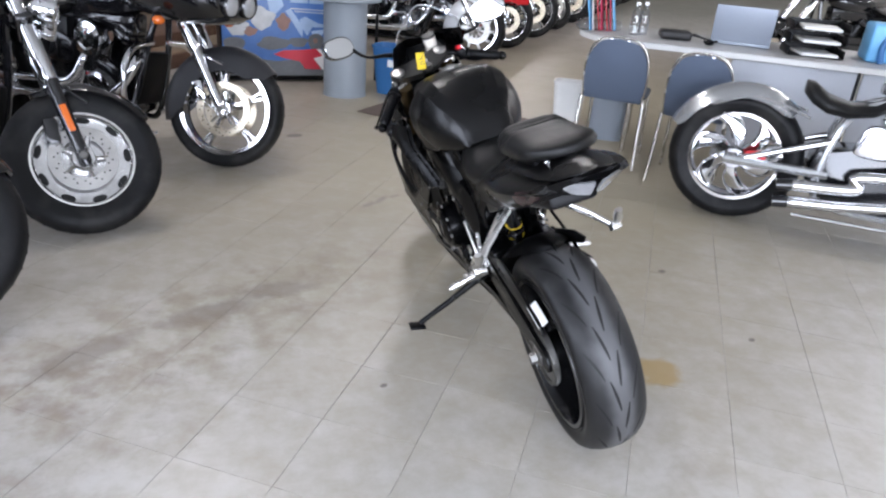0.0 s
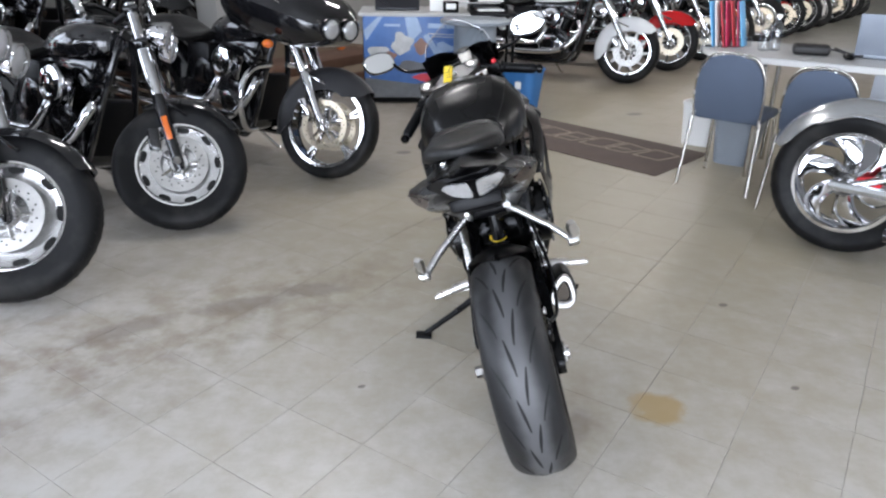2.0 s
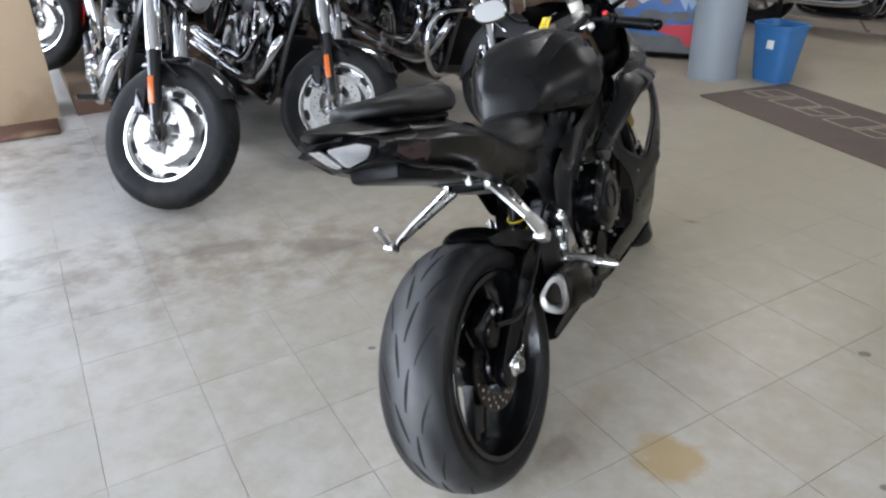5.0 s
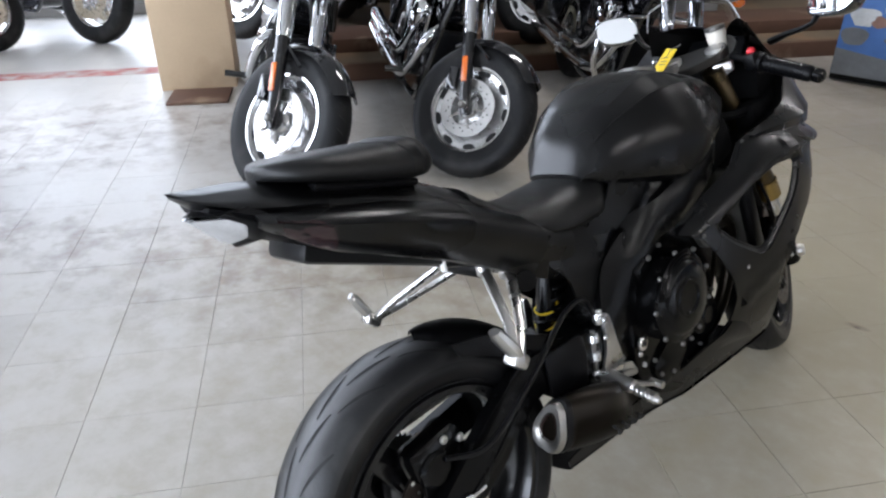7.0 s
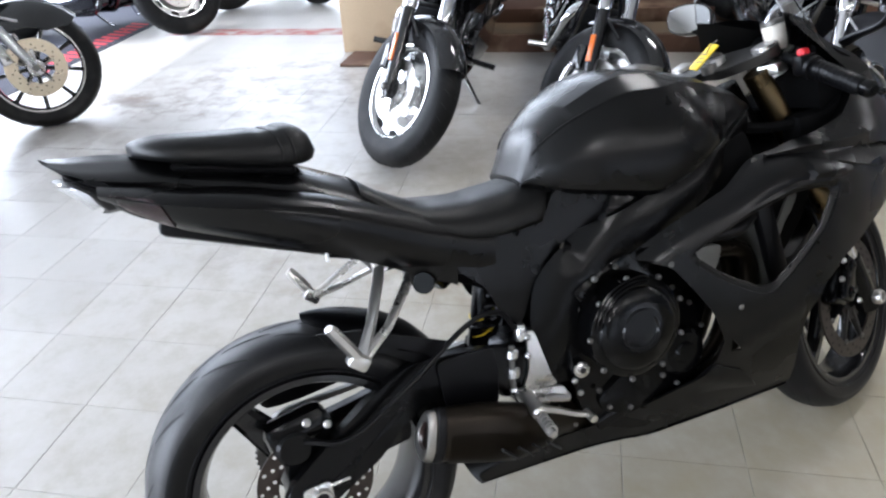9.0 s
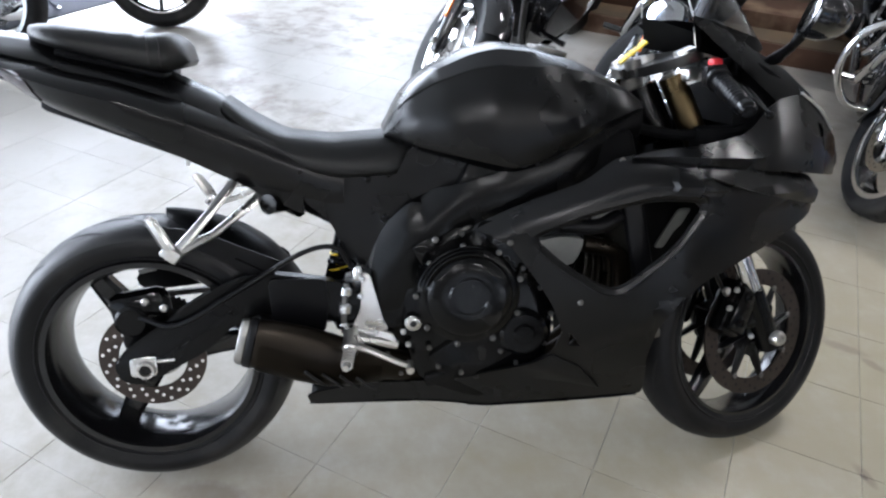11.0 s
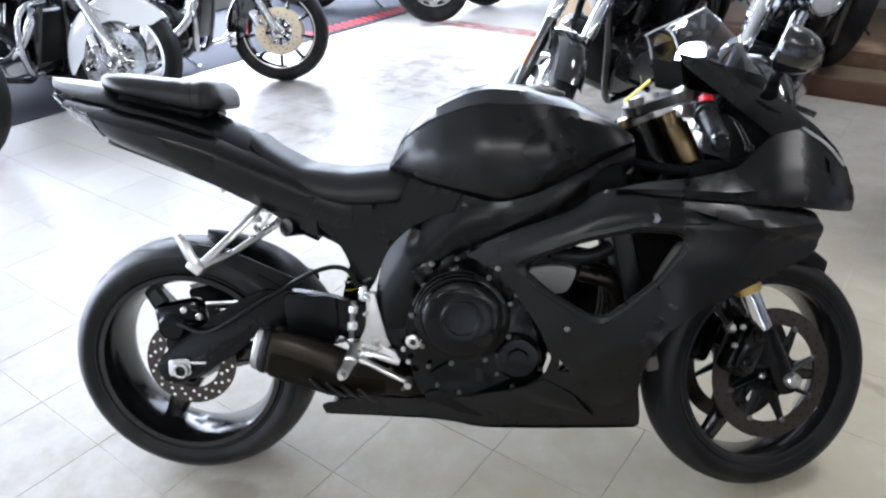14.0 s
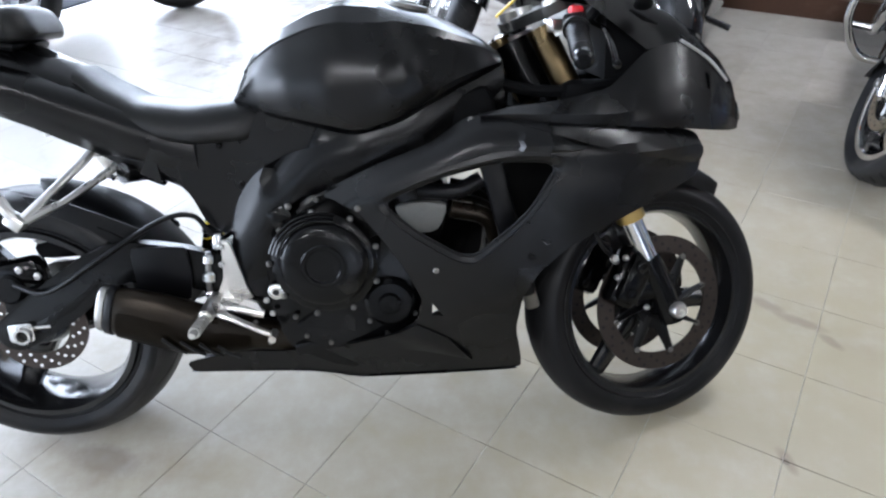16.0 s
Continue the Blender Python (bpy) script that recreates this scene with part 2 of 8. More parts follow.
def tube(bm, pts, r, n=10, per=0, flat=1.0, mi=0):
    """A round (or flattened) bar along points; r may be one radius or one a point."""
    if per:
        k = len(pts)
        rs = [r] * k if not isinstance(r, (list, tuple)) else list(r)
        pts2 = spline(pts, per)
        rs = [float(np.interp(i / per, range(k), rs)) for i in range(len(pts2))]
        pts = pts2
    else:
        rs = [r] * len(pts) if not isinstance(r, (list, tuple)) else list(r)
    P = [Vector(p) for p in pts]
    d0 = (P[1] - P[0]).normalized()
    up = Vector((0, 0, 1)) if abs(d0.z) < 0.9 else Vector((1, 0, 0))
    u = d0.cross(up).normalized()
    rings = []
    for i, p in enumerate(P):
        d = (P[min(i + 1, len(P) - 1)] - P[max(i - 1, 0)]).normalized()
        u = (u - d * u.dot(d)).normalized()
        v = d.cross(u)
        rings.append([p + rs[i] * (math.cos(k * math.tau / n) * u + flat * math.sin(k * math.tau / n) * v) for k in range(n)])
    loft(bm, rings, mi=mi)


def join(bm, other):
    me = bpy.data.meshes.new("t")
    other.to_mesh(me)
    other.free()
    bm.from_mesh(me)
    bpy.data.meshes.remove(me)


def box(bm, c, s, bev=0.0, m=None, mi=0, seg=2):
    b = BM()
    bmesh.ops.create_cube(b, size=1)
    bmesh.ops.scale(b, vec=s, verts=b.verts)
    if bev:
        bmesh.ops.bevel(b, geom=list(b.edges), offset=bev, segments=seg, profile=0.5, affect="EDGES")
    if m is not None:
        b.transform(m)
    bmesh.ops.translate(b, vec=c, verts=b.verts)
    for f_ in b.faces:
        f_.material_index = mi
    join(bm, b)


def ball(bm, c, s, n=16, m=None, mi=0):
    b = BM()
    bmesh.ops.create_uvsphere(b, u_segments=n, v_segments=max(6, n // 2), radius=1)
    bmesh.ops.scale(b, vec=s if not isinstance(s, (int, float)) else (s, s, s), verts=b.verts)
    if m is not None:
        b.transform(m)
    bmesh.ops.translate(b, vec=c, verts=b.verts)
    for f_ in b.faces:
        f_.material_index = mi
    join(bm, b)


def slab(bm, poly, x0, x1, bev=0.0, mi=0, warp=None):
    """A plate of outline (y, z) between x0 and x1; warp(y, z) adds to x."""
    b = BM()
    w = warp or (lambda y, z: 0.0)
    lo = [b.verts.new((x0 + w(y, z), y, z)) for y, z in poly]
    hi = [b.verts.new((x1 + w(y, z), y, z)) for y, z in poly]
    n = len(poly)
    b.faces.new(lo)
    b.faces.new(hi)
    for k in range(n):
        b.faces.new((lo[k], lo[(k + 1) % n], hi[(k + 1) % n], hi[k]))
    if bev:
        bmesh.ops.bevel(b, geom=list(b.edges), offset=bev, segments=2, profile=0.6, affect="EDGES", clamp_overlap=True)
    for f_ in b.faces:
        f_.material_index = mi
    join(bm, b)


def inside(p, poly):
    c = False
    for (x1, y1), (x2, y2) in zip(poly, poly[1:] + poly[:1]):
        if (y1 > p[1]) != (y2 > p[1]) and p[0] < (x2 - x1) * (p[1] - y1) / (y2 - y1) + x1:
            c = not c
    return c


def rounded(poly, k=3, amount=0.3):
    """Rounds the corners of an outline."""
    out = []
    n = len(poly)
    for i in range(n):
        a, b, c_ = (Vector(poly[i - 1]), Vector(poly[i]), Vector(poly[(i + 1) % n]))
        p, q = b.lerp(a, amount), b.lerp(c_, amount)
        for j in range(k + 1):
            t = j / k
            out.append(tuple(p.lerp(b, t).lerp(b.lerp(q, t), t)))
    return out


def panel(bm, outline, depth, thick=0.004, step=0.03, holes=(), side=1, mi=0):
    """A curved sheet of outline (y, z) whose place across the bike is depth(y, z)."""
    from mathutils.geometry import delaunay_2d_cdt
    pts, edges = [], []
    for loop in (outline, *holes):
        dense = []
        for a, b in zip(loop, loop[1:] + loop[:1]):
            k = max(1, int(math.dist(a, b) / step))
            dense += [(a[0] + (b[0] - a[0]) * j / k, a[1] + (b[1] - a[1]) * j / k) for j in range(k)]
        s = len(pts)
        pts += dense
        edges += [(s + j, s + (j + 1) % len(dense)) for j in range(len(dense))]
    ys, zs = [p[0] for p in outline], [p[1] for p in outline]
    rim = list(pts)
    for i in range(int((max(ys) - min(ys)) / step) + 1):
        for j in range(int((max(zs) - min(zs)) / step) + 1):
            p = (min(ys) + (i + 0.5 * (j % 2)) * step, min(zs) + j * step)
            if inside(p, outline) and not any(inside(p, h) for h in holes) and min(math.dist(p, q) for q in rim) > step * 0.45:
                pts.append(p)
    vs, _, tris, *_ = delaunay_2d_cdt([Vector(p) for p in pts], edges, [], 0, 1e-5)
    good = []
    for t in tris:
        c = sum((vs[i] for i in t), Vector((0, 0))) / 3
        if inside(c, outline) and not any(inside(c, h) for h in holes):
            good.append(t)
    b = BM()
    V = [b.verts.new((side * depth(v.x, v.y), v.x, v.y)) for v in vs]
    for t in good:
        b.faces.new([V[i] for i in t])
    bmesh.ops.delete(b, geom=[v for v in b.verts if not v.link_faces], context="VERTS")
    bmesh.ops.recalc_face_normals(b, faces=b.faces)
    up = sum((f_.normal * f_.calc_area() for f_ in b.faces), Vector())
    if up.x * side < 0:
        bmesh.ops.reverse_faces(b, faces=b.faces)
    bmesh.ops.solidify(b, geom=list(b.faces), thickness=thick)
    for f_ in b.faces:
        f_.material_index = mi
    join(bm, b)


def curve(xs, ys):
    return lambda v: float(np.interp(v, xs, ys))


def smooth(xs, ys):
    """Like curve, with rounded turns."""
    g = np.linspace(xs[0], xs[-1], 160)
    v = np.interp(g, xs, ys)
    k = np.hanning(17)
    k /= k.sum()
    v = np.convolve(np.pad(v, 8, mode="edge"), k, "valid")
    return lambda q: float(np.interp(q, g, v))


def rivet(bm, c, r, h=0.006, n=10, mi=0, dome=True):
    """A bolt head with its axis across the bike."""
    prof = [(0, r), (h * 0.6, r), (h, r * 0.7), (h, r * 0.35), (h * 0.5, r * 0.3), (h * 0.5, 0.0005)]
    s = 1 if c[0] >= 0 else -1
    revolve(bm, [(s * a, b) for a, b in prof], n, c, closed=False, mi=mi)


# ---- the hall ----
def floor_material(name, island=False):
    m = bpy.data.materials.new(name)
    m.use_nodes = True
    t = m.node_tree
    p = t.nodes["Principled BSDF"]
    N, LK = t.nodes.new, t.links.new
    geo = N("ShaderNodeNewGeometry")

    def noise_at(scale, detail=5, rough=0.6, off=(0, 0, 0)):
        mp, n = N("ShaderNodeMapping"), N("ShaderNodeTexNoise")
        mp.inputs[1].default_value = off
        LK(geo.outputs["Position"], mp.inputs[0])
        n.inputs["Scale"].default_value, n.inputs["Detail"].default_value, n.inputs["Roughness"].default_value = scale, detail, rough
        LK(mp.outputs[0], n.inputs["Vector"])
        return n.outputs[0]

    def ramp(v, a, b):
        r = N("ShaderNodeMapRange")
        r.inputs[1].default_value, r.inputs[2].default_value = a, b
        LK(v, r.inputs[0])
        return r.outputs[0]

    def mul(a, b):
        r = N("ShaderNodeMath")
        r.operation = "MULTIPLY"
        LK(a, r.inputs[0])
        if isinstance(b, float):
            r.inputs[1].default_value = b
        else:
            LK(b, r.inputs[1])
        return r.outputs[0]

    def blot(x, y, rx, ry, turn, soft=0.5):
        """A patch on the floor with a ragged edge: 1 inside, 0 outside."""
        mp, ln = N("ShaderNodeMapping"), N("ShaderNodeVectorMath")
        mp.vector_type = "TEXTURE"
        mp.inputs[1].default_value, mp.inputs[2].default_value, mp.inputs[3].default_value = (x, y, 0), (0, 0, radians(turn)), (rx, ry, 1)
        LK(geo.outputs["Position"], mp.inputs[0])
        ln.operation = "LENGTH"
        LK(mp.outputs[0], ln.inputs[0])
        ad = N("ShaderNodeMath")
        ad.operation = "MULTIPLY_ADD"
        LK(noise_at(9.0, 6, 0.65), ad.inputs[0])
        ad.inputs[1].default_value = 1.6
        LK(ln.outputs["Value"], ad.inputs[2])
        r = N("ShaderNodeMapRange")
        r.inputs[1].default_value, r.inputs[2].default_value, r.inputs[3].default_value, r.inputs[4].default_value = 1.6, 1.6 + soft, 1, 0
        LK(ad.outputs[0], r.inputs[0])
        return r.outputs[0]

    def mixc(fac, a, b):
        x = N("ShaderNodeMix")
        x.data_type = "RGBA"
        LK(fac, x.inputs[0])
        for v, k in ((a, 6), (b, 7)):
            if isinstance(v, tuple):
                x.inputs[k].default_value = (*v, 1)
            else:
                LK(v, x.inputs[k])
        return x.outputs[2]

    col = mixc(ramp(noise_at(0.9), 0.3, 0.7), (0.42, 0.405, 0.375), (0.51, 0.495, 0.465))
    col = mixc(mul(ramp(noise_at(38, 3), 0.35, 0.75), 0.5), col, (0.44, 0.425, 0.395))
    tint = N("ShaderNodeHueSaturation")
    rnd = geo.outputs["Random Per Island"] if island else N("ShaderNodeObjectInfo").outputs["Random"]
    mr = N("ShaderNodeMapRange")
    mr.inputs[3].default_value, mr.inputs[4].default_value = 0.955, 1.045
    LK(rnd, mr.inputs[0])
    LK(mr.outputs[0], tint.inputs["Value"])
    LK(col, tint.inputs["Color"])
    col = tint.outputs[0]
    # scuffs and ground-in dirt
    fine = ramp(noise_at(6, 6, 0.62, (3, 1, 0)), 0.44, 0.68)
    for x, y, rx, ry, turn, k in ((-1.093, 0.764, 0.75, 0.24, 30, 0.9), (-0.461, 1.122, 0.5, 0.2, 20, 0.8), (-1.781, 0.042, 0.8, 0.22, 25, 0.7), (-3.473, 0.513, 0.9, 0.5, 60, 0.85), (-0.969, 1.942, 0.6, 0.3, 10, 0.15), (-2.766, -0.617, 0.7, 0.3, 30, 0.5), (0.404, -0.274, 0.16, 0.05, 30, 0.3), (-0.429, 1.785, 0.22, 0.06, 75, 0.9), (1.028, 1.665, 0.5, 0.3, 0, 0.3), (-0.252, 1.875, 0.14, 0.045, 70, 0.8), (-0.217, 2.076, 0.12, 0.04, 60, 0.8), (-0.099, 1.996, 0.12, 0.04, 80, 0.8), (0.08, 1.988, 0.14, 0.06, 20, 0.5), (-3.62, -0.42, 0.42, 0.14, 40, 1.0), (0.25, 0.11, 0.20, 0.07, 80, 0.7), (-0.26, 1.90, 0.16, 0.05, 45, 1.0), (0.26, 1.69, 0.12, 0.03, 30, 0.8)):
        col = mixc(mul(mul(blot(x, y, rx, ry, turn, 0.9), fine), k), col, (0.19, 0.145, 0.115))
    col = mixc(mul(ramp(noise_at(2.2, 9, 0.75, (7, 2, 0)), 0.56, 0.78), 0.5), col, (0.31, 0.275, 0.215))
    # browner floor and light falling off down the hall, put in as broad tints
    col = mixc(mul(blot(1.5, 5.3, 3.2, 2.1, 60, 1.2), 0.75), col, (0.25, 0.205, 0.155))
    col = mixc(mul(blot(8.5, 15.5, 6.5, 4.5, 0, 1.0), 0.8), col, (0.17, 0.17, 0.135))
    col = mixc(mul(blot(1.3, 3.3, 2.4, 1.5, 60, 1.3), 0.85), col, (0.32, 0.285, 0.20))
    # a spilled, dried brown patch, and a few small spots
    col = mixc(mul(blot(0.513, 0.205, 0.085, 0.075, 20, 0.5), 0.75), col, (0.34, 0.235, 0.085))
    for x, y, r in ((-0.473, 0.25, 0.016), (1.008, 0.353, 0.016), (0.945, 0.95, 0.02), (0.251, 1.695, 0.011), (1.257, 4.558, 0.07), (-0.644, 3.125, 0.05)):
        col = mixc(mul(blot(x, y, r, r * 0.7, 30, 0.4), 0.8), col, (0.10, 0.085, 0.07))
    for x, y, rx, ry, turn in ((-0.31, 1.85, 0.045, 0.018, 40), (-0.23, 1.92, 0.05, 0.016, 55), (-0.15, 1.97, 0.03, 0.012, 30), (0.25, 1.70, 0.03, 0.012, 10), (-3.58, -0.40, 0.16, 0.06, 40), (-3.80, -0.56, 0.14, 0.05, 30), (0.24, 0.10, 0.07, 0.03, 75), (-1.05, 0.80, 0.16, 0.05, 25), (-0.80, 0.95, 0.12, 0.05, 10), (-1.45, 0.55, 0.15, 0.05, 40)):
        col = mixc(mul(blot(x, y, rx, ry, turn, 0.8), 0.5), col, (0.15, 0.12, 0.10))
    LK(col, p.inputs["Base Color"])
    rr = N("ShaderNodeMapRange")
    rr.inputs[3].default_value, rr.inputs[4].default_value = 0.24, 0.50
    LK(noise_at(3.0, 6), rr.inputs[0])
    LK(rr.outputs[0], p.inputs["Roughness"])
    p.inputs["Specular IOR Level"].default_value = 0.5
    b = N("ShaderNodeBump")
    b.inputs["Strength"].default_value, b.inputs["Distance"].default_value = 0.12, 0.003
    LK(noise_at(14, 4), b.inputs["Height"])
    LK(b.outputs[0], p.inputs["Normal"])
    return m


TILE_MAT = floor_material("vinyl_floor_tile")
TILE_FAR = floor_material("vinyl_floor_tile_rest", True)
GROUT = mat("floor_joint_dirt", (0.27, 0.25, 0.22), 0.8, vary=0.35, scale=1.1, dirt=(0.46, 0.44, 0.41), dirt_at=0.38)
WALL = mat("painted_wall", (0.30, 0.295, 0.28), 0.7, vary=0.06, scale=1.5, fine=90, bump=0.1)
CEIL = mat("ceiling_board", (0.32, 0.32, 0.31), 0.8, vary=0.06, scale=2, fine=40, bump=0.2)
WINFRAME = mat("aluminium_window_frame", (0.35, 0.35, 0.35), 0.4, 0.7, vary=0.1)
GROUND = mat("asphalt_ground", (0.30, 0.29, 0.275), 0.85, vary=0.15, scale=0.4, fine=30, bump=0.4)
WOODTOP = mat("worn_plywood", (0.15, 0.115, 0.08), 0.8, spec=0.2, vary=0.22, scale=3, fine=60, bump=0.2, dirt=(0.20, 0.13, 0.08), dirt_at=0.6)
WOODRED = mat("red_brown_board", (0.11, 0.062, 0.043), 0.75, spec=0.2, vary=0.25, scale=4, fine=80, bump=0.2, dirt=(0.30, 0.22, 0.15), dirt_at=0.63)

# hall limits in hall coordinates: across (u) and down (v)
U0, U1, V0, V1, HIGH = -7.2, 11.0, -5.2, 24.0, 4.2
ZS = -0.004
bm = BM()
box(bm, ((U0 + U1) / 2, (V0 + V1) / 2, ZS - 0.1), (U1 - U0 + 0.6, V1 - V0 + 0.6, 0.2))
floor_ob = single("floor", bm, GROUT, "dark joints and slab under the worn vinyl floor tiles", "floor", HALL, kind="structure")
bm = BM()
box(bm, (0, 0, -0.35), (900, 900, 0.2))
single("ground", bm, GROUND, "pale asphalt ground outside the showroom", "ground", kind="structure")
bm = BM()
box(bm, ((U0 + U1) / 2, (V0 + V1) / 2, HIGH + 0.1), (U1 - U0 + 0.6, V1 - V0 + 0.6, 0.2))
single("ceiling", bm, CEIL, "plain white ceiling", "ceiling", HALL, kind="structure")


def wall(name, label, u0, v0, u1, v1, openings=()):
    """A wall 0.2 thick from (u0, v0) to (u1, v1); openings: (start, end, sill, head) along it."""
    d = Vector((u1 - u0, v1 - v0))
    ln = d.length
    bm = BM()
    s = 0.0
    for a, b, lo, hi in list(openings) + [(ln, ln, 0, 0)]:
        if a > s:
            box(bm, ((s + a) / 2, 0, HIGH / 2), (a - s, 0.2, HIGH))
        if b > a:
            if lo > 0:
                box(bm, ((a + b) / 2, 0, lo / 2), (b - a, 0.2, lo))
            if hi < HIGH:
                box(bm, ((a + b) / 2, 0, (hi + HIGH) / 2), (b - a, 0.2, HIGH - hi))
        s = b
    m = HALL @ Matrix.Translation((u0, v0, 0)) @ Matrix.Rotation(math.atan2(d.y, d.x), 4, "Z")
    ob = single(name, bm, WALL, label, "wall", m, kind="structure")
    for k, (a, b, lo, hi) in enumerate(openings):
        win = thing(f"window_{name[5:]}_{k + 1}", "large shop window in an aluminium frame", "window", m)
        tagged(win, kind="structure")
        fb = BM()
        for x in (a + 0.03, b - 0.03):
            box(fb, (x, 0, (lo + hi) / 2), (0.06, 0.1, hi - lo))
        for z in (lo + 0.03, hi - 0.03):
            box(fb, ((a + b) / 2, 0, z), (b - a - 0.12, 0.1, 0.06))
        n = max(1, round((b - a) / 1.8))
        for j in range(1, n):
            box(fb, (a + (b - a) * j / n, 0, (lo + hi) / 2), (0.05, 0.08, hi - lo - 0.12))
        part("window_frame", fb, WINFRAME, win)
        for j in range(n):
            gb = BM()
            box(gb, (a + (b - a) * (j + 0.5) / n, 0, (lo + hi) / 2), ((b - a) / n - 0.05, 0.008, hi - lo - 0.12))
            g = part("pane", gb, GLASS, win)
            g.visible_shadow = False
    return ob


SOUTH = [(1.0, 6.4, 0.1, 3.2), (7.0, 12.4, 0.1, 3.2), (13.0, 17.0, 0.1, 3.2)]
WEST = [(0.6, 5.0, 0.1, 3.2)]
# made-up opening out of view, added for light from the east
EAST_ADDED = [(0.6, 5.4, 0.1, 3.2)]
wall("wall_south", "painted wall with large shop windows", U0, V0, U1, V0, SOUTH)
wall("wall_west", "painted side wall with shop windows", U0, V0, U0, V1, WEST)
wall("wall_north", "painted end wall of the hall", U0, V1, U1, V1)
wall("wall_east", "painted side wall with an added, unseen window", U1, V0, U1, V1, EAST_ADDED)

# daylight that stands in the window openings
def window_light(name, u, v, w, face, watts):
    c = HALL @ Vector((u, v, 1.65))
    t = HALL @ Vector((u + face[0], v + face[1], 1.65))
    return lamp(name, look(c, t), w, 3.0, watts, (0.93, 0.97, 1.0))


DAY = 85.0
for k, (a, b, lo, hi) in enumerate(SOUTH):
    window_light("daylight_south", U0 + (a + b) / 2, V0 + 0.16, b - a - 0.2, (0, 1), DAY * (b - a))
for k, (a, b, lo, hi) in enumerate(WEST[:1]):
    window_light("daylight_west", U0 + 0.16, V0 + (a + b) / 2, b - a - 0.2, (1, 0), DAY * 0.45 * (b - a))

# weak fill lamp added in that unseen opening, for the bike's right flank
for k, (a, b, lo, hi) in enumerate(EAST_ADDED):
    window_light("added_fill_east", U1 - 0.16, V0 + (a + b) / 2, b - a - 0.2, (-1, 0), DAY * 0.10 * (b - a))

# fluorescent fittings under the ceiling, in rows down the hall
TUBE = mat("lit_fluorescent_tube", (1.0, 0.95, 0.86), 0.5, vary=0.0, emit=20.0)
FITTING = mat("white_enamel_fitting", (0.7, 0.7, 0.68), 0.4, vary=0.05)
bm = BM()
box(bm, (0, 0, 0.05), (0.26, 1.24, 0.05), 0.01)
first_fit = thing("ceiling_light", "white fluorescent ceiling fitting with two lit tubes", "ceiling light", HALL @ pose(4.0, 2.0, HIGH - 0.08), "fluorescent fittings")
part("housing", bm, FITTING, first_fit)
for x in (-0.06, 0.06):
    bm = BM()
    tube(bm, [(x, -0.6, 0.005), (x, 0.6, 0.005)], 0.016, 10)
    part("tube", bm, TUBE, first_fit)
for u in (-3.0, 4.0, 8.5):
    for v in (2.0, 6.0, 10.0, 14.0, 18.0):
        if (u, v) != (4.0, 2.0):
            copy_thing(first_fit, HALL @ pose(u, v, HIGH - 0.08))
        lamp("tube_light", HALL @ pose(u, v, HIGH - 0.12), 0.25, 1.2, 55, (1.0, 0.95, 0.86))

# low wooden platform behind the row of cruisers
def hall(x, y):
    """World to hall coordinates."""
    p = Vector((x, y, 0))
    return p.dot(BX), p.dot(AX)


bm = BM()
e0, e1 = hall(-3.78, 1.55), hall(-2.12, 4.49)
u_edge = (e0[0] + e1[0]) / 2
box(bm, (u_edge - 1.2, (e0[1] + e1[1]) / 2 + 1.5, 0.065), (2.4, e1[1] - e0[1] + 3.0, 0.13), 0.004)
plat = single("platform", bm, WOODTOP, "low wooden display platform with worn plywood top", "platform", HALL, kind="structure")
bm = BM()
box(bm, (u_edge + 0.012, (e0[1] + e1[1]) / 2 + 1.5, 0.061), (0.022, e1[1] - e0[1] + 3.0, 0.122), 0.003)
part("platform_fascia", bm, WOODRED, plat, "red-brown edge board")
bm = BM()
box(bm, (u_edge - 0.55, (e0[1] + e1[1]) / 2 + 1.5, 0.18), (0.5, e1[1] - e0[1] + 2.4, 0.10), 0.004)
part("platform_step", bm, WOODRED, plat, "red-brown raised board")

# ---- the sport bike: x to its right, y ahead, z up, leaning on its side stand ----
sport = thing("sport_motorcycle", "matt black sport motorcycle with full fairing leaning on its side stand", "motorcycle", pose(0.135, -0.025, 0.002, 0, -16.5, 2.0) @ Matrix.Diagonal((1.0, 1.042, 1.025, 1.0)))
STEER = Matrix.Translation((0, 1.102, 0.90)) @ Matrix.Rotation(radians(20), 4, Vector((0, -0.403, 0.915))) @ Matrix.Translation((0, -1.102, -0.90))


def tyre_profile(R, w, rim):
    """Cross section (x, r) of a round-crowned tyre, and the kind of each face."""
    out = []
    for k in range(25):
        a = radians(-100 + 200 * k / 24)
        x = w / 2 * math.sin(a) * (1.0 if abs(a) < 1.2 else 0.99)
        out.append((x, R - (R - rim) * 0.62 * (1 - math.cos(a)) / 1.17))
    out = [(-w * 0.40, rim - 0.004)] + out + [(w * 0.40, rim - 0.004)]
    return out


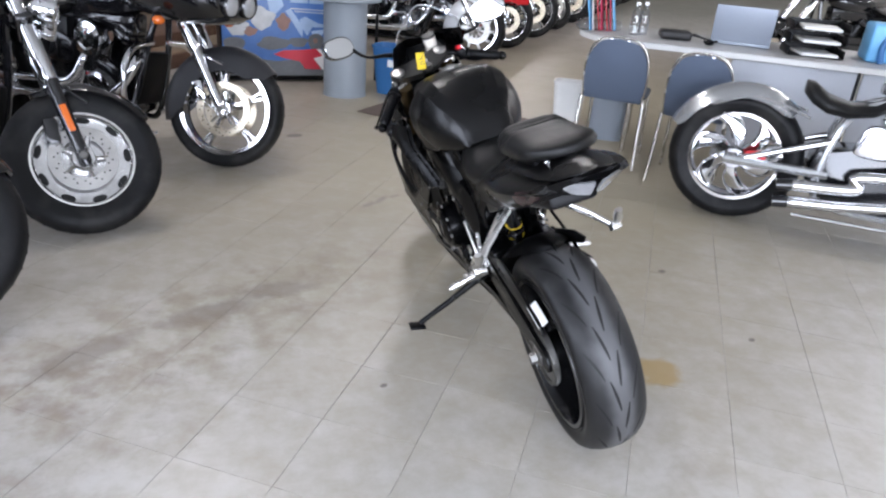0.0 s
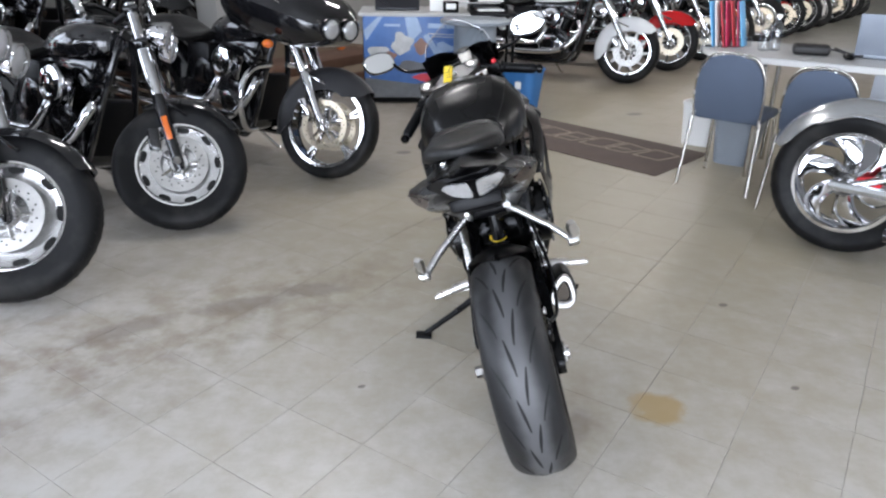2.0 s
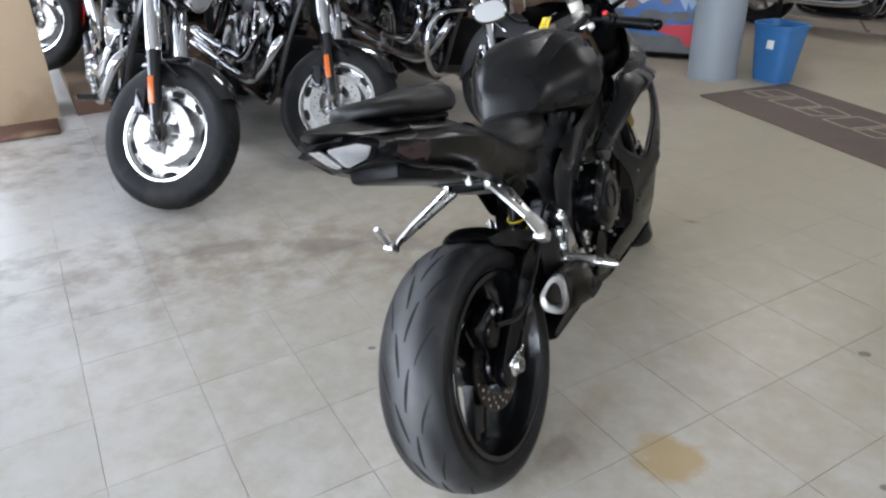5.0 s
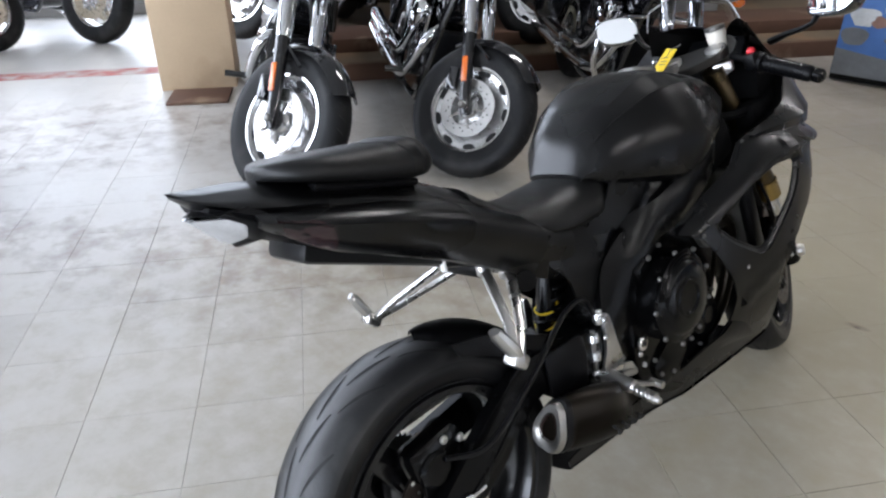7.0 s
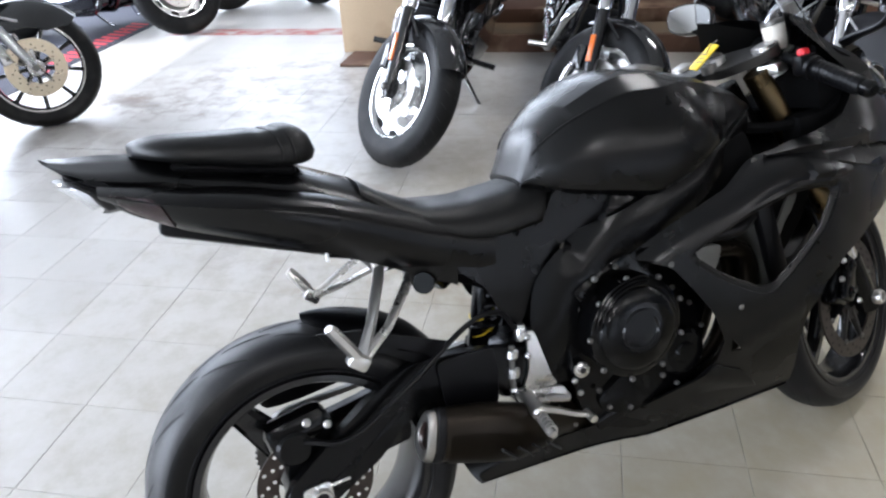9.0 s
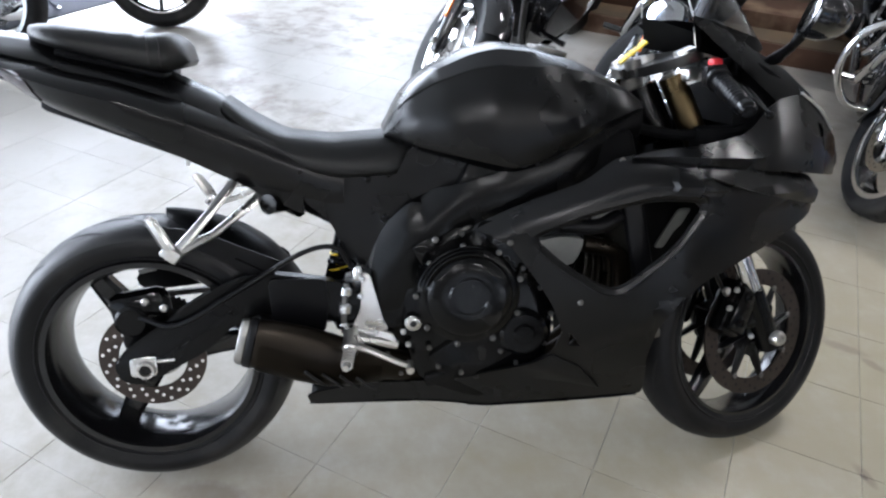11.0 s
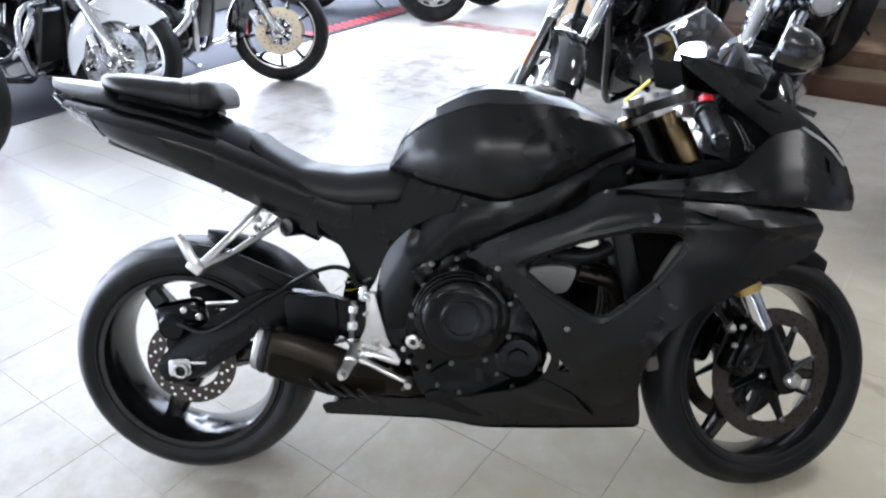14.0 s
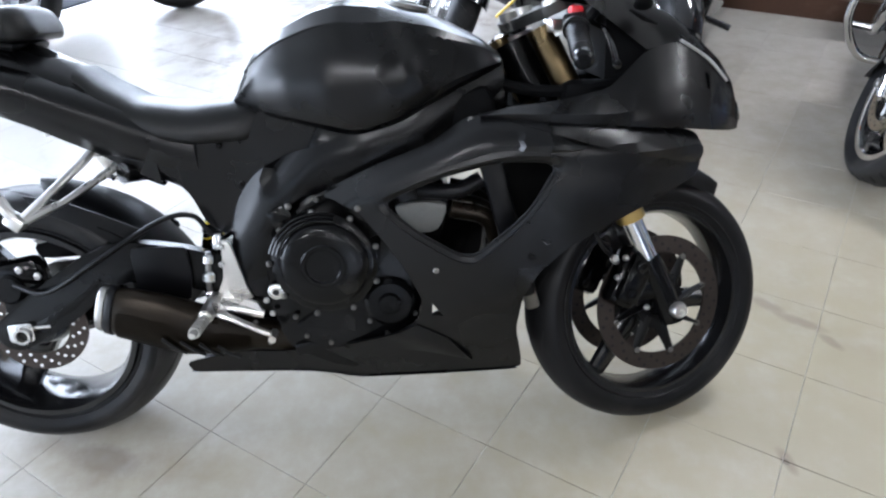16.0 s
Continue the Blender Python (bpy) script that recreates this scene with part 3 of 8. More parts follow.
def sport_tyre(R, w, rim, c, worn, name, label="", m=None):
    bm = BM()
    prof = tyre_profile(R, w, rim)
    low = R - (R - rim) * 0.40
    revolve(bm, prof, 96, c, mis=[0 if (prof[k][1] + prof[(k + 1) % len(prof)][1]) / 2 > low else 1 for k in range(len(prof))])
    tyre = part(name, bm, [TREAD if worn else RUBBER, SIDEWALL], sport, label, m)
    for s in (-1, 1):
        bm = BM()
        x = s * w * 0.452
        revolve(bm, [(x, rim + 0.012), (x + s * 0.0025, rim + 0.014), (x + s * 0.0025, rim + 0.016), (x, rim + 0.018)], 72, c)
        part("bead_ridge", bm, SIDEWALL, tyre, m=m)
    bm = BM()
    xs = [p[0] for p in prof[1:-1]]
    rs = [p[1] for p in prof[1:-1]]
    # tread grooves: narrow dark bars laid on the crown for the shade in them
    def groove(a0, a1, x0, x1, wide=0.0024, k=10):
        left, right = [], []
        for i in range(k + 1):
            t = i / k
            a, x = a0 + (a1 - a0) * t, x0 + (x1 - x0) * (t ** 1.25)
            g = wide * (0.35 + 0.65 * math.sin(math.pi * min(max(t, 0.06), 0.94)))
            for lst, dx in ((left, -g), (right, g)):
                r = float(np.interp(x + dx, xs, rs)) + 0.0007
                lst.append((c[0] + x + dx, c[1] + r * math.cos(a), c[2] + r * math.sin(a)))
        L = [bm.verts.new(p) for p in left]
        Rr = [bm.verts.new(p) for p in right]
        for i in range(k):
            bm.faces.new((L[i], L[i + 1], Rr[i + 1], Rr[i]))
    n = 13
    for k in range(n):
        a = k * math.tau / n
        for s in (1, -1):
            o = 0.0 if s > 0 else math.pi / n
            groove(a + o, a + o - 0.30, s * w * 0.030, s * w * 0.115, 0.0042, 10)
            groove(a + o + 0.16, a + o - 0.12, s * w * 0.19, s * w * 0.37, 0.0034, 10)
    tagged(part("tread_grooves", bm, GROOVE, tyre, m=m), kind="stuff")


def spoke_set(parent, metal, c, n, r0, r1, w0, w1, xh, split=0.0, twist=0.0, m=None, name="spoke", start=0.5):
    for k in range(n):
        a = k * math.tau / n + start
        for off in ((-split, split) if split else (0.0,)):
            rows = []
            for i in range(6):
                t = i / 5
                r, w, h = r0 + (r1 - r0) * t, w0 + (w1 - w0) * t, xh * (1 - 0.35 * t)
                ang = a + off * t + twist * t * t
                cy, cz = math.cos(ang), math.sin(ang)
                ring = []
                for sx, sw in ((-1, -0.6), (-0.6, -1), (0.6, -1), (1, -0.6), (1, 0.6), (0.6, 1), (-0.6, 1), (-1, 0.6)):
                    ring.append((c[0] + sx * h, c[1] + r * cy - sw * w * cz, c[2] + r * cz + sw * w * cy))
                rows.append(ring)
            bm = BM()
            loft(bm, rows)
            part(name, bm, metal, parent, m=m)


def disc(parent, c, r0, r1, metal, th=0.005, holes=10, rows=3, n=60, m=None, plug=None):
    """A brake disc ring; small plugs mark its drilled holes on both faces, dark unless plug is given."""
    bm = BM()
    revolve(bm, [(-th / 2, r0), (th / 2, r0), (th / 2, r1), (-th / 2, r1)], n, c)
    ring = part("brake_disc", bm, metal, parent, m=m)
    bm = BM()
    for k in range(holes):
        for j in range(rows):
            a = (k + j * 0.36) * math.tau / holes
            r = r0 + (r1 - r0) * (0.22 + 0.28 * j)
            for s in (-1, 1):
                b = [bm.verts.new((c[0] + s * (th / 2 + 0.0006), c[1] + r * math.cos(a) + 0.0042 * math.cos(q * 1.047), c[2] + r * math.sin(a) + 0.0042 * math.sin(q * 1.047))) for q in range(6)]
                bm.faces.new(b)
    tagged(part("drilled_holes", bm, plug or GROOVE, ring, m=m), kind="stuff")


# rear wheel
RC, RR = (-0.003, 0.008, 0.301), 0.301
bm = BM()
revolve(bm, [(-0.083, 0.222), (-0.083, 0.210), (-0.07, 0.204), (-0.04, 0.196), (0.04, 0.196), (0.07, 0.204), (0.083, 0.210), (0.083, 0.222), (0.072, 0.226), (0.06, 0.214), (-0.06, 0.214), (-0.072, 0.226)], 72, RC)
rear_wheel = part("rear_wheel", bm, WHEELBLACK, sport, "gloss black cast three-spoke wheel")
bm = BM()
revolve(bm, [(-0.07, 0.02), (-0.07, 0.055), (-0.03, 0.06), (0.03, 0.06), (0.07, 0.045), (0.07, 0.02)], 32, RC)
part("hub", bm, WHEELBLACK, rear_wheel)
spoke_set(rear_wheel, WHEELBLACK, RC, 3, 0.045, 0.2, 0.034, 0.021, 0.026, start=0.07)
sport_tyre(RR, 0.176, 0.216, RC, 0.034, "rear_tyre", "worn round-crowned rubber tyre with grey scrubbed centre")
# bright plugs paint in the light seen through the drilled holes
disc(sport, (0.062, RC[1], RC[2]), 0.07, 0.11, RUST, holes=16, plug=BRIGHT)
bm = BM()
N = 43
pts = []
for k in range(N * 2):
    r = 0.083 if k % 2 else 0.0895
    a = k * math.tau / (N * 2)
    pts.append((r * math.cos(a), RC[2] + r * math.sin(a)))
slab(bm, pts, -0.098, -0.092)
part("sprocket", bm, CAST, rear_wheel)
bm = BM()
revolve(bm, [(0.119, 0.001), (0.119, 0.019), (0.125, 0.020), (0.133, 0.018), (0.133, 0.013), (0.123, 0.012), (0.123, 0.001)], 20, RC, closed=False)
part("axle_nut", bm, ALLOY, rear_wheel)
bm = BM()
revolve(bm, [(0.1235, 0.001), (0.1235, 0.0125), (0.1242, 0.0125), (0.1242, 0.001)], 20, RC, closed=False)
part("axle_bore", bm, GROOVE, rear_wheel)
bm = BM()
revolve(bm, [(-0.139, 0.001), (-0.139, 0.016), (-0.119, 0.018), (-0.119, 0.001)], 6, RC, closed=False)
part("axle_end", bm, CAST, rear_wheel)

# front wheel, steered
LOW = Matrix.Translation((-0.024, 0.004, -0.012)) @ STEER @ Matrix.Translation((0, -0.050, 0))     # wheel and fork feet
FC = (0, 1.403, 0.298)
bm = BM()
revolve(bm, [(-0.05, 0.220), (-0.05, 0.209), (-0.03, 0.201), (0.03, 0.201), (0.05, 0.209), (0.05, 0.220), (0.042, 0.223), (0.034, 0.213), (-0.034, 0.213), (-0.042, 0.223)], 72, FC)
front_wheel = part("front_wheel", bm, WHEELBLACK, sport, "gloss black cast three-spoke wheel", LOW)
bm = BM()
revolve(bm, [(-0.06, 0.014), (-0.06, 0.035), (0.06, 0.035), (0.06, 0.014)], 28, FC)
part("hub", bm, WHEELBLACK, front_wheel, m=LOW)
spoke_set(front_wheel, WHEELBLACK, FC, 3, 0.03, 0.206, 0.028, 0.018, 0.018, m=LOW, start=1.955)
sport_tyre(0.288, 0.120, 0.215, FC, 0.0, "front_tyre", "black round-crowned rubber tyre", LOW)
for s in (-1, 1):
    disc(sport, (s * 0.066, FC[1], FC[2]), 0.116, 0.155, RUST, holes=18, m=LOW)
    bm = BM()
    revolve(bm, [(s * 0.058, 0.03), (s * 0.07, 0.03), (s * 0.07, 0.060), (s * 0.058, 0.060)], 24, FC)
    carrier = part("disc_carrier", bm, PLASTIC, sport, m=LOW)
    for k in range(8):
        a = k * math.tau / 8
        bm = BM()
        tube(bm, [(s * 0.064, FC[1] + 0.04 * math.cos(a), FC[2] + 0.04 * math.sin(a)), (s * 0.066, FC[1] + 0.118 * math.cos(a + 0.25), FC[2] + 0.118 * math.sin(a + 0.25))], [0.017, 0.009], 8, flat=0.45)
        part("carrier_arm", bm, PLASTIC, carrier, m=LOW)
        head = BM()
        rivet(head, (s * 0.070, FC[1] + 0.114 * math.cos(a + 0.25), FC[2] + 0.118 * math.sin(a + 0.25)), 0.0066, 0.004)
        part("disc_button", head, CAST, carrier, m=LOW)

# forks
U = Vector((0, -0.366, 0.931))
AXLE = Vector(FC)
for s in (-1, 1):
    base = AXLE + Vector((s * 0.103, 0, 0))
    q = lambda d: tuple(base + U * d + Vector((-0.038 * max(0.0, (d - 0.3) / 0.36), -0.06 * max(0.0, d), 0)))
    bm = BM()
    tube(bm, [q(0.26), q(0.275), q(0.60), q(0.648)], 0.0275, 20)
    fork = part("fork_tube", bm, GOLD, sport, "gold anodised fork tube", LOW)
    bm = BM()
    tube(bm, [q(0.222), q(0.228), q(0.272), q(0.278)], 0.031, 20)
    part("dust_seal", bm, SEALGOLD, fork, m=LOW)
    bm = BM()
    tube(bm, [q(0.10), q(0.24)], 0.0215, 18)
    part("fork_slider", bm, CHROME, fork, "bright chromed slider", LOW)
    bm = BM()
    tube(bm, [q(-0.035), q(-0.03), q(0.06), q(0.125), q(0.13)], [0.02, 0.028, 0.027, 0.026, 0.02], 16)
    box(bm, tuple(base + Vector((0, -0.035, 0.05))), (0.02, 0.09, 0.05), 0.006)
    part("fork_foot", bm, ENGINE, fork, m=LOW)
    bm = BM()
    revolve(bm, [(s * 0.0, 0.001), (s * 0.0, 0.017), (s * 0.012, 0.019), (s * 0.02, 0.015), (s * 0.02, 0.009), (s * 0.008, 0.008), (s * 0.008, 0.001)], 14, tuple(base + Vector((s * 0.024, 0, 0))), closed=False)
    part("axle_cap", bm, ALLOY, fork, m=LOW)
    # radial caliper behind the leg
    bm = BM()
    ang = Matrix.Rotation(radians(-28), 4, "X")
    box(bm, (s * 0.078, 1.312, 0.372), (0.06, 0.072, 0.135), 0.018, ang)
    box(bm, (s * 0.112, 1.312, 0.372), (0.02, 0.054, 0.108), 0.009, ang)
    for dz in (-0.03, 0.03):
        rivet(bm, (s * 0.122, 1.312 + dz * 0.4, 0.372 + dz), 0.014, 0.005)
    caliper = part("brake_caliper", bm, ENGINE, sport, "black four-piston radial caliper", LOW)
    for y, z in ((1.285, 0.425), (1.335, 0.31), (1.265, 0.385)):
        bm = BM()
        rivet(bm, (s * 0.118, y, z), 0.0065, 0.008)
        part("hose_union", bm, ALLOY, caliper, m=LOW)
    bm = BM()
    tube(bm, [(s * 0.10, 1.275, 0.415), (s * 0.11, 1.262, 0.425), (s * 0.118, 1.262, 0.425)], 0.008, 8)
    part("caliper_bolt", bm, ALLOY, caliper, m=LOW)
    bm = BM()
    tube(bm, [(s * 0.10, 1.27, 0.42), (s * 0.115, 1.225, 0.47), (s * 0.10, 1.20, 0.58), (s * 0.05, 1.16, 0.70)], 0.0045, 8, per=6)
    part("brake_hose", bm, PLASTIC, sport, m=LOW)
bm = BM()
tube(bm, [(-0.11, FC[1], FC[2]), (0.11, FC[1], FC[2])], 0.012, 14)
part("front_axle", bm, STEEL, sport, m=LOW)

# front mudguard: a shell over the tyre
bm = BM()
rings = []
for k in range(22):
    a = radians(52 + 100 * k / 21)
    end = min(k, 21 - k) / 5
    wid = 0.078 * min(1, 0.35 + 0.65 * end)
    ring = []
    for j in range(9):
        u = -1 + 2 * j / 8
        drop = 0.052 * abs(u) ** 2.4
        r = 0.322 - drop
        ring.append((u * wid, FC[1] + r * math.cos(a), FC[2] + r * math.sin(a)))
    rings.append(ring)
loft(bm, rings, closed=False)
bmesh.ops.solidify(bm, geom=list(bm.faces), thickness=0.003)
for s in (-1, 1):
    slab(bm, [(1.30, 0.47), (1.36, 0.56), (1.31, 0.60), (1.24, 0.56)], s * 0.072, s * 0.082, 0.002)
mudguard = part("front_mudguard", bm, SATIN, sport, m=LOW)
for s in (-1, 1):
    head = BM()
    rivet(head, (s * 0.074, 1.44, 0.572), 0.008, 0.008)
    part("mudguard_bolt", head, ALLOY, mudguard, m=LOW)
    head = BM()
    rivet(head, (s * 0.084, 1.30, 0.55), 0.007, 0.006)
    part("mudguard_bolt", head, ALLOY, mudguard, m=LOW)

UPPER = Matrix.Translation((-0.048, -0.008, -0.018)) @ STEER     # yoke and clamps
BARS = Matrix.Translation((-0.032, 0.018, 0.003)) @ STEER      # bars, switches, levers
# top yoke, bars, levers, instruments
bm = BM()
slab(bm, rounded([(1.07, -0.03), (1.05, 0.03), (1.09, 0.12), (1.125, 0.138), (1.155, 0.12), (1.145, 0.0), (1.155, -0.12), (1.125, -0.138), (1.09, -0.12), (1.05, -0.03)], 3), 0.0, 0.022, 0.004)
turn = Matrix(((0, 0, 1, 0), (0, 1, 0, 0), (1, 0, 0, 0), (0, 0, 0, 1)))
bm.transform(Matrix.Translation((0, 1.105, 0.925)) @ Matrix.Rotation(radians(23), 4, "X") @ Matrix.Translation((0, -1.105, 0)) @ turn)
yoke = part("top_yoke", bm, YOKE, sport, "grey cast alloy top yoke", UPPER)
for s in (-1, 1):
    bm = BM()
    tube(bm, [(s * 0.103, 1.113, 0.945), (s * 0.103, 1.1105, 0.957), (s * 0.103, 1.109, 0.9605)], [0.026, 0.025, 0.012], 16)
    part("fork_cap", bm, ALLOY, yoke, m=UPPER)
bm = BM()
tube(bm, [(0, 1.092, 0.935), (0, 1.088, 0.955)], 0.022, 16)
part("stem_nut", bm, ALLOY, yoke, m=UPPER)
bm = BM()
tube(bm, [(0, 1.06, 0.925), (0, 1.056, 0.944)], 0.018, 14)
part("ignition_lock", bm, CAST, yoke, m=UPPER)
for s in (-1, 1):
    bm = BM()
    tube(bm, [(s * 0.103, 1.13, 0.893), (s * 0.103, 1.122, 0.914)], 0.036, 20)
    box(bm, (s * 0.118, 1.098, 0.902), (0.05, 0.03, 0.024), 0.006)
    clamp = part("bar_clamp", bm, ALLOY, sport, "polished clip-on clamp", UPPER)
    a, b = Vector((s * 0.120, 1.108, 0.900)), Vector((s * 0.303, 1.026, 0.808))
    at = lambda t: tuple(a.lerp(b, t))
    bm = BM()
    tube(bm, [at(-0.05), at(1.0)], 0.011, 12)
    tube(bm, [at(0.36), at(0.38), at(0.93), at(0.96)], [0.016, 0.0195, 0.0195, 0.015], 16)
    tube(bm, [at(0.32), at(0.33), at(0.37), at(0.38)], [0.019, 0.025, 0.025, 0.019], 16)
    for j in range(9):
        tube(bm, [at(0.43 + 0.055 * j), at(0.455 + 0.055 * j)], 0.0203, 16)
    grip = part("handlebar_grip", bm, PLASTIC, sport, "black rubber grip", BARS)
    bm = BM()
    tube(bm, [at(0.97), at(0.985), at(1.05), at(1.08)], [0.012, 0.0175, 0.0175, 0.012], 14)
    tube(bm, [at(1.075), at(1.095)], 0.006, 10)
    part("bar_end", bm, ENGINE, grip, m=BARS)
    bm = BM()
    box(bm, at(0.24), (0.036, 0.045, 0.042), 0.009, Matrix.Rotation(radians(-s * 28), 4, "Z"))
    switch = part("switch_box", bm, PLASTIC, sport, m=BARS)
    bm = BM()
    p = at(0.23)
    box(bm, (p[0], p[1] + 0.002, p[2] + 0.024), (0.020, 0.028, 0.020), 0.007)
    part("kill_switch", bm, RED if s > 0 else CAST, switch, "red engine stop switch" if s > 0 else "", BARS)
    bm = BM()
    tube(bm, [tuple(Vector(at(0.12)) + Vector((0, 0.035, -0.004))), tuple(Vector(at(0.3)) + Vector((0, 0.062, -0.006))), tuple(Vector(at(0.65)) + Vector((0, 0.066, -0.01))), tuple(Vector(at(0.98)) + Vector((0, 0.064, -0.014)))], [0.007, 0.007, 0.006, 0.0055], 8, per=4, flat=0.7)
    ball(bm, tuple(Vector(at(1.0)) + Vector((0, 0.064, -0.014))), 0.0085, 10)
    part("hand_lever", bm, ENGINE, sport, "", BARS)
bm = BM()
tube(bm, [(0.104, 1.170, 0.942), (0.104, 1.167, 0.992), (0.104, 1.166, 0.998)], [0.022, 0.026, 0.025], 18)
reservoir = part("fluid_reservoir", bm, CREAM, sport, "cream brake fluid reservoir", UPPER)
bm = BM()
tube(bm, [(0.104, 1.166, 0.998), (0.104, 1.165, 1.008)], 0.026, 18)
part("reservoir_cap", bm, CAST, reservoir, m=UPPER)
bm = BM()
tube(bm, [(0.104, 1.170, 0.946), (0.105, 1.140, 0.905)], 0.008, 8)
part("reservoir_stalk", bm, PLASTIC, reservoir, m=UPPER)
bm = BM()
box(bm, (0, 1.208, 0.930), (0.17, 0.024, 0.085), 0.010, Matrix.Rotation(radians(-42), 4, "X"))
dash = part("instrument_panel", bm, PLASTIC, sport)
bm = BM()
rot = Matrix.Rotation(radians(-42), 4, "X")
b2 = BM()
revolve(b2, [(0, 0.036), (0.006, 0.036), (0.006, 0.033), (0.002, 0.032), (0.002, 0.0005)], 24, closed=False)
b2.transform(Matrix.Translation((0.03, 1.198, 0.941)) @ rot @ Matrix.Rotation(radians(90), 4, "Z") @ Matrix.Rotation(radians(180), 4, "Z"))
join(bm, b2)
part("dial_ring", bm, CAST, dash)
# yellow tag on the key
bm = BM()
box(bm, (-0.060, 1.056, 0.944), (0.034, 0.004, 0.074), 0.0015, Matrix.Rotation(radians(-48), 4, "X") @ Matrix.Rotation(radians(12), 4, "Y"))
tag = part("key_tag", bm, YELLOW, sport, "yellow paper stock tag tied to the key")
bm = BM()
for dz in (0.008, -0.004, -0.014):
    box(bm, (-0.060, 1.0532 + dz * 0.74 - 0.0006, 0.944 + dz * 0.67 + 0.0006), (0.02, 0.0006, 0.0028), 0, Matrix.Rotation(radians(-48), 4, "X"))
tube(bm, [(-0.058, 1.062, 0.951), (-0.04, 1.06, 0.968), (-0.005, 1.05, 0.978)], 0.0012, 5, per=4)
part("tag_string", bm, CAST, tag)

# tank
def tank_ring(y):
    zt, w, zl = TANK_TOP(y), TANK_W(y), TANK_LOW(y)
    h = zt - zl
    bulge = [(0.0, 0.0), (0.30, 0.010), (0.56, 0.050), (0.765, 0.168), (0.85, 0.28), (0.92, 0.38), (0.98, 0.50), (1.0, 0.62), (0.985, 0.76), (0.95, 0.88), (0.90, 0.97)]
    front = [(0.0, 0.0), (0.30, 0.018), (0.52, 0.060), (0.70, 0.135), (0.775, 0.24), (0.80, 0.34), (0.83, 0.46), (0.86, 0.60), (0.885, 0.74), (0.90, 0.86), (0.88, 0.97)]
    half = []
    for (x0, f0), (x1, f1) in zip(bulge, front):
        k = min(1.0, max(0.0, (y - (0.765 + 0.15 * f0)) / 0.045))
        k = k * k * (3 - 2 * k)
        half.append(((x0 + (x1 - x0) * k) * w, zt - (f0 + (f1 - f0) * k) * h))
    half += [(0.80 * w, zl - 0.006), (0.0, zl - 0.008)]
    return [(x, y, z) for x, z in half] + [(-x, y, z) for x, z in half[-2:0:-1]]


TANK_TOP = smooth([0.50, 0.515, 0.545, 0.60, 0.673, 0.722, 0.797, 0.896, 0.992, 1.025], [0.775, 0.822, 0.872, 0.917, 0.953, 0.965, 0.958, 0.930, 0.882, 0.85])
TANK_LOW = smooth([0.50, 0.55, 0.66, 0.75, 0.83, 0.94, 1.025], [0.775, 0.762, 0.738, 0.718, 0.742, 0.800, 0.838])
TANK_W = smooth([0.50, 0.525, 0.56, 0.62, 0.70, 0.80, 0.90, 0.98, 1.025], [0.070, 0.098, 0.128, 0.162, 0.186, 0.194, 0.180, 0.150, 0.12])
bm = BM()
loft(bm, [tank_ring(0.502 + 0.522 * k / 58) for k in range(59)])
tank = part("fuel_tank", bm, SATIN, sport, "matt black fuel tank with soft sheen", sharp=19)
# seams that part the tank's top from its flanks
for s in (-1, 1):
    bm = BM()
    run = []
    for k in range(20):
        y = 0.53 + 0.24 * k / 19
        w, zt, h = TANK_W(y), TANK_TOP(y), TANK_TOP(y) - TANK_LOW(y)
        run.append((s * 0.768 * w, y, zt - 0.180 * h))
    tube(bm, run, 0.0026, 6)
    part("tank_seam", bm, SATIN, tank)
bm = BM()
b2 = BM()
revolve(b2, [(0, 0.043), (0.008, 0.043), (0.010, 0.038), (0.010, 0.02), (0.014, 0.018), (0.014, 0.0005)], 30, closed=False)
b2.transform(Matrix.Translation((0, 0.845, 0.9435)) @ Matrix.Rotation(radians(-13), 4, "X") @ Matrix.Rotation(radians(-90), 4, "Y"))
join(bm, b2)
part("filler_cap", bm, CAST, tank, "grey round filler cap")

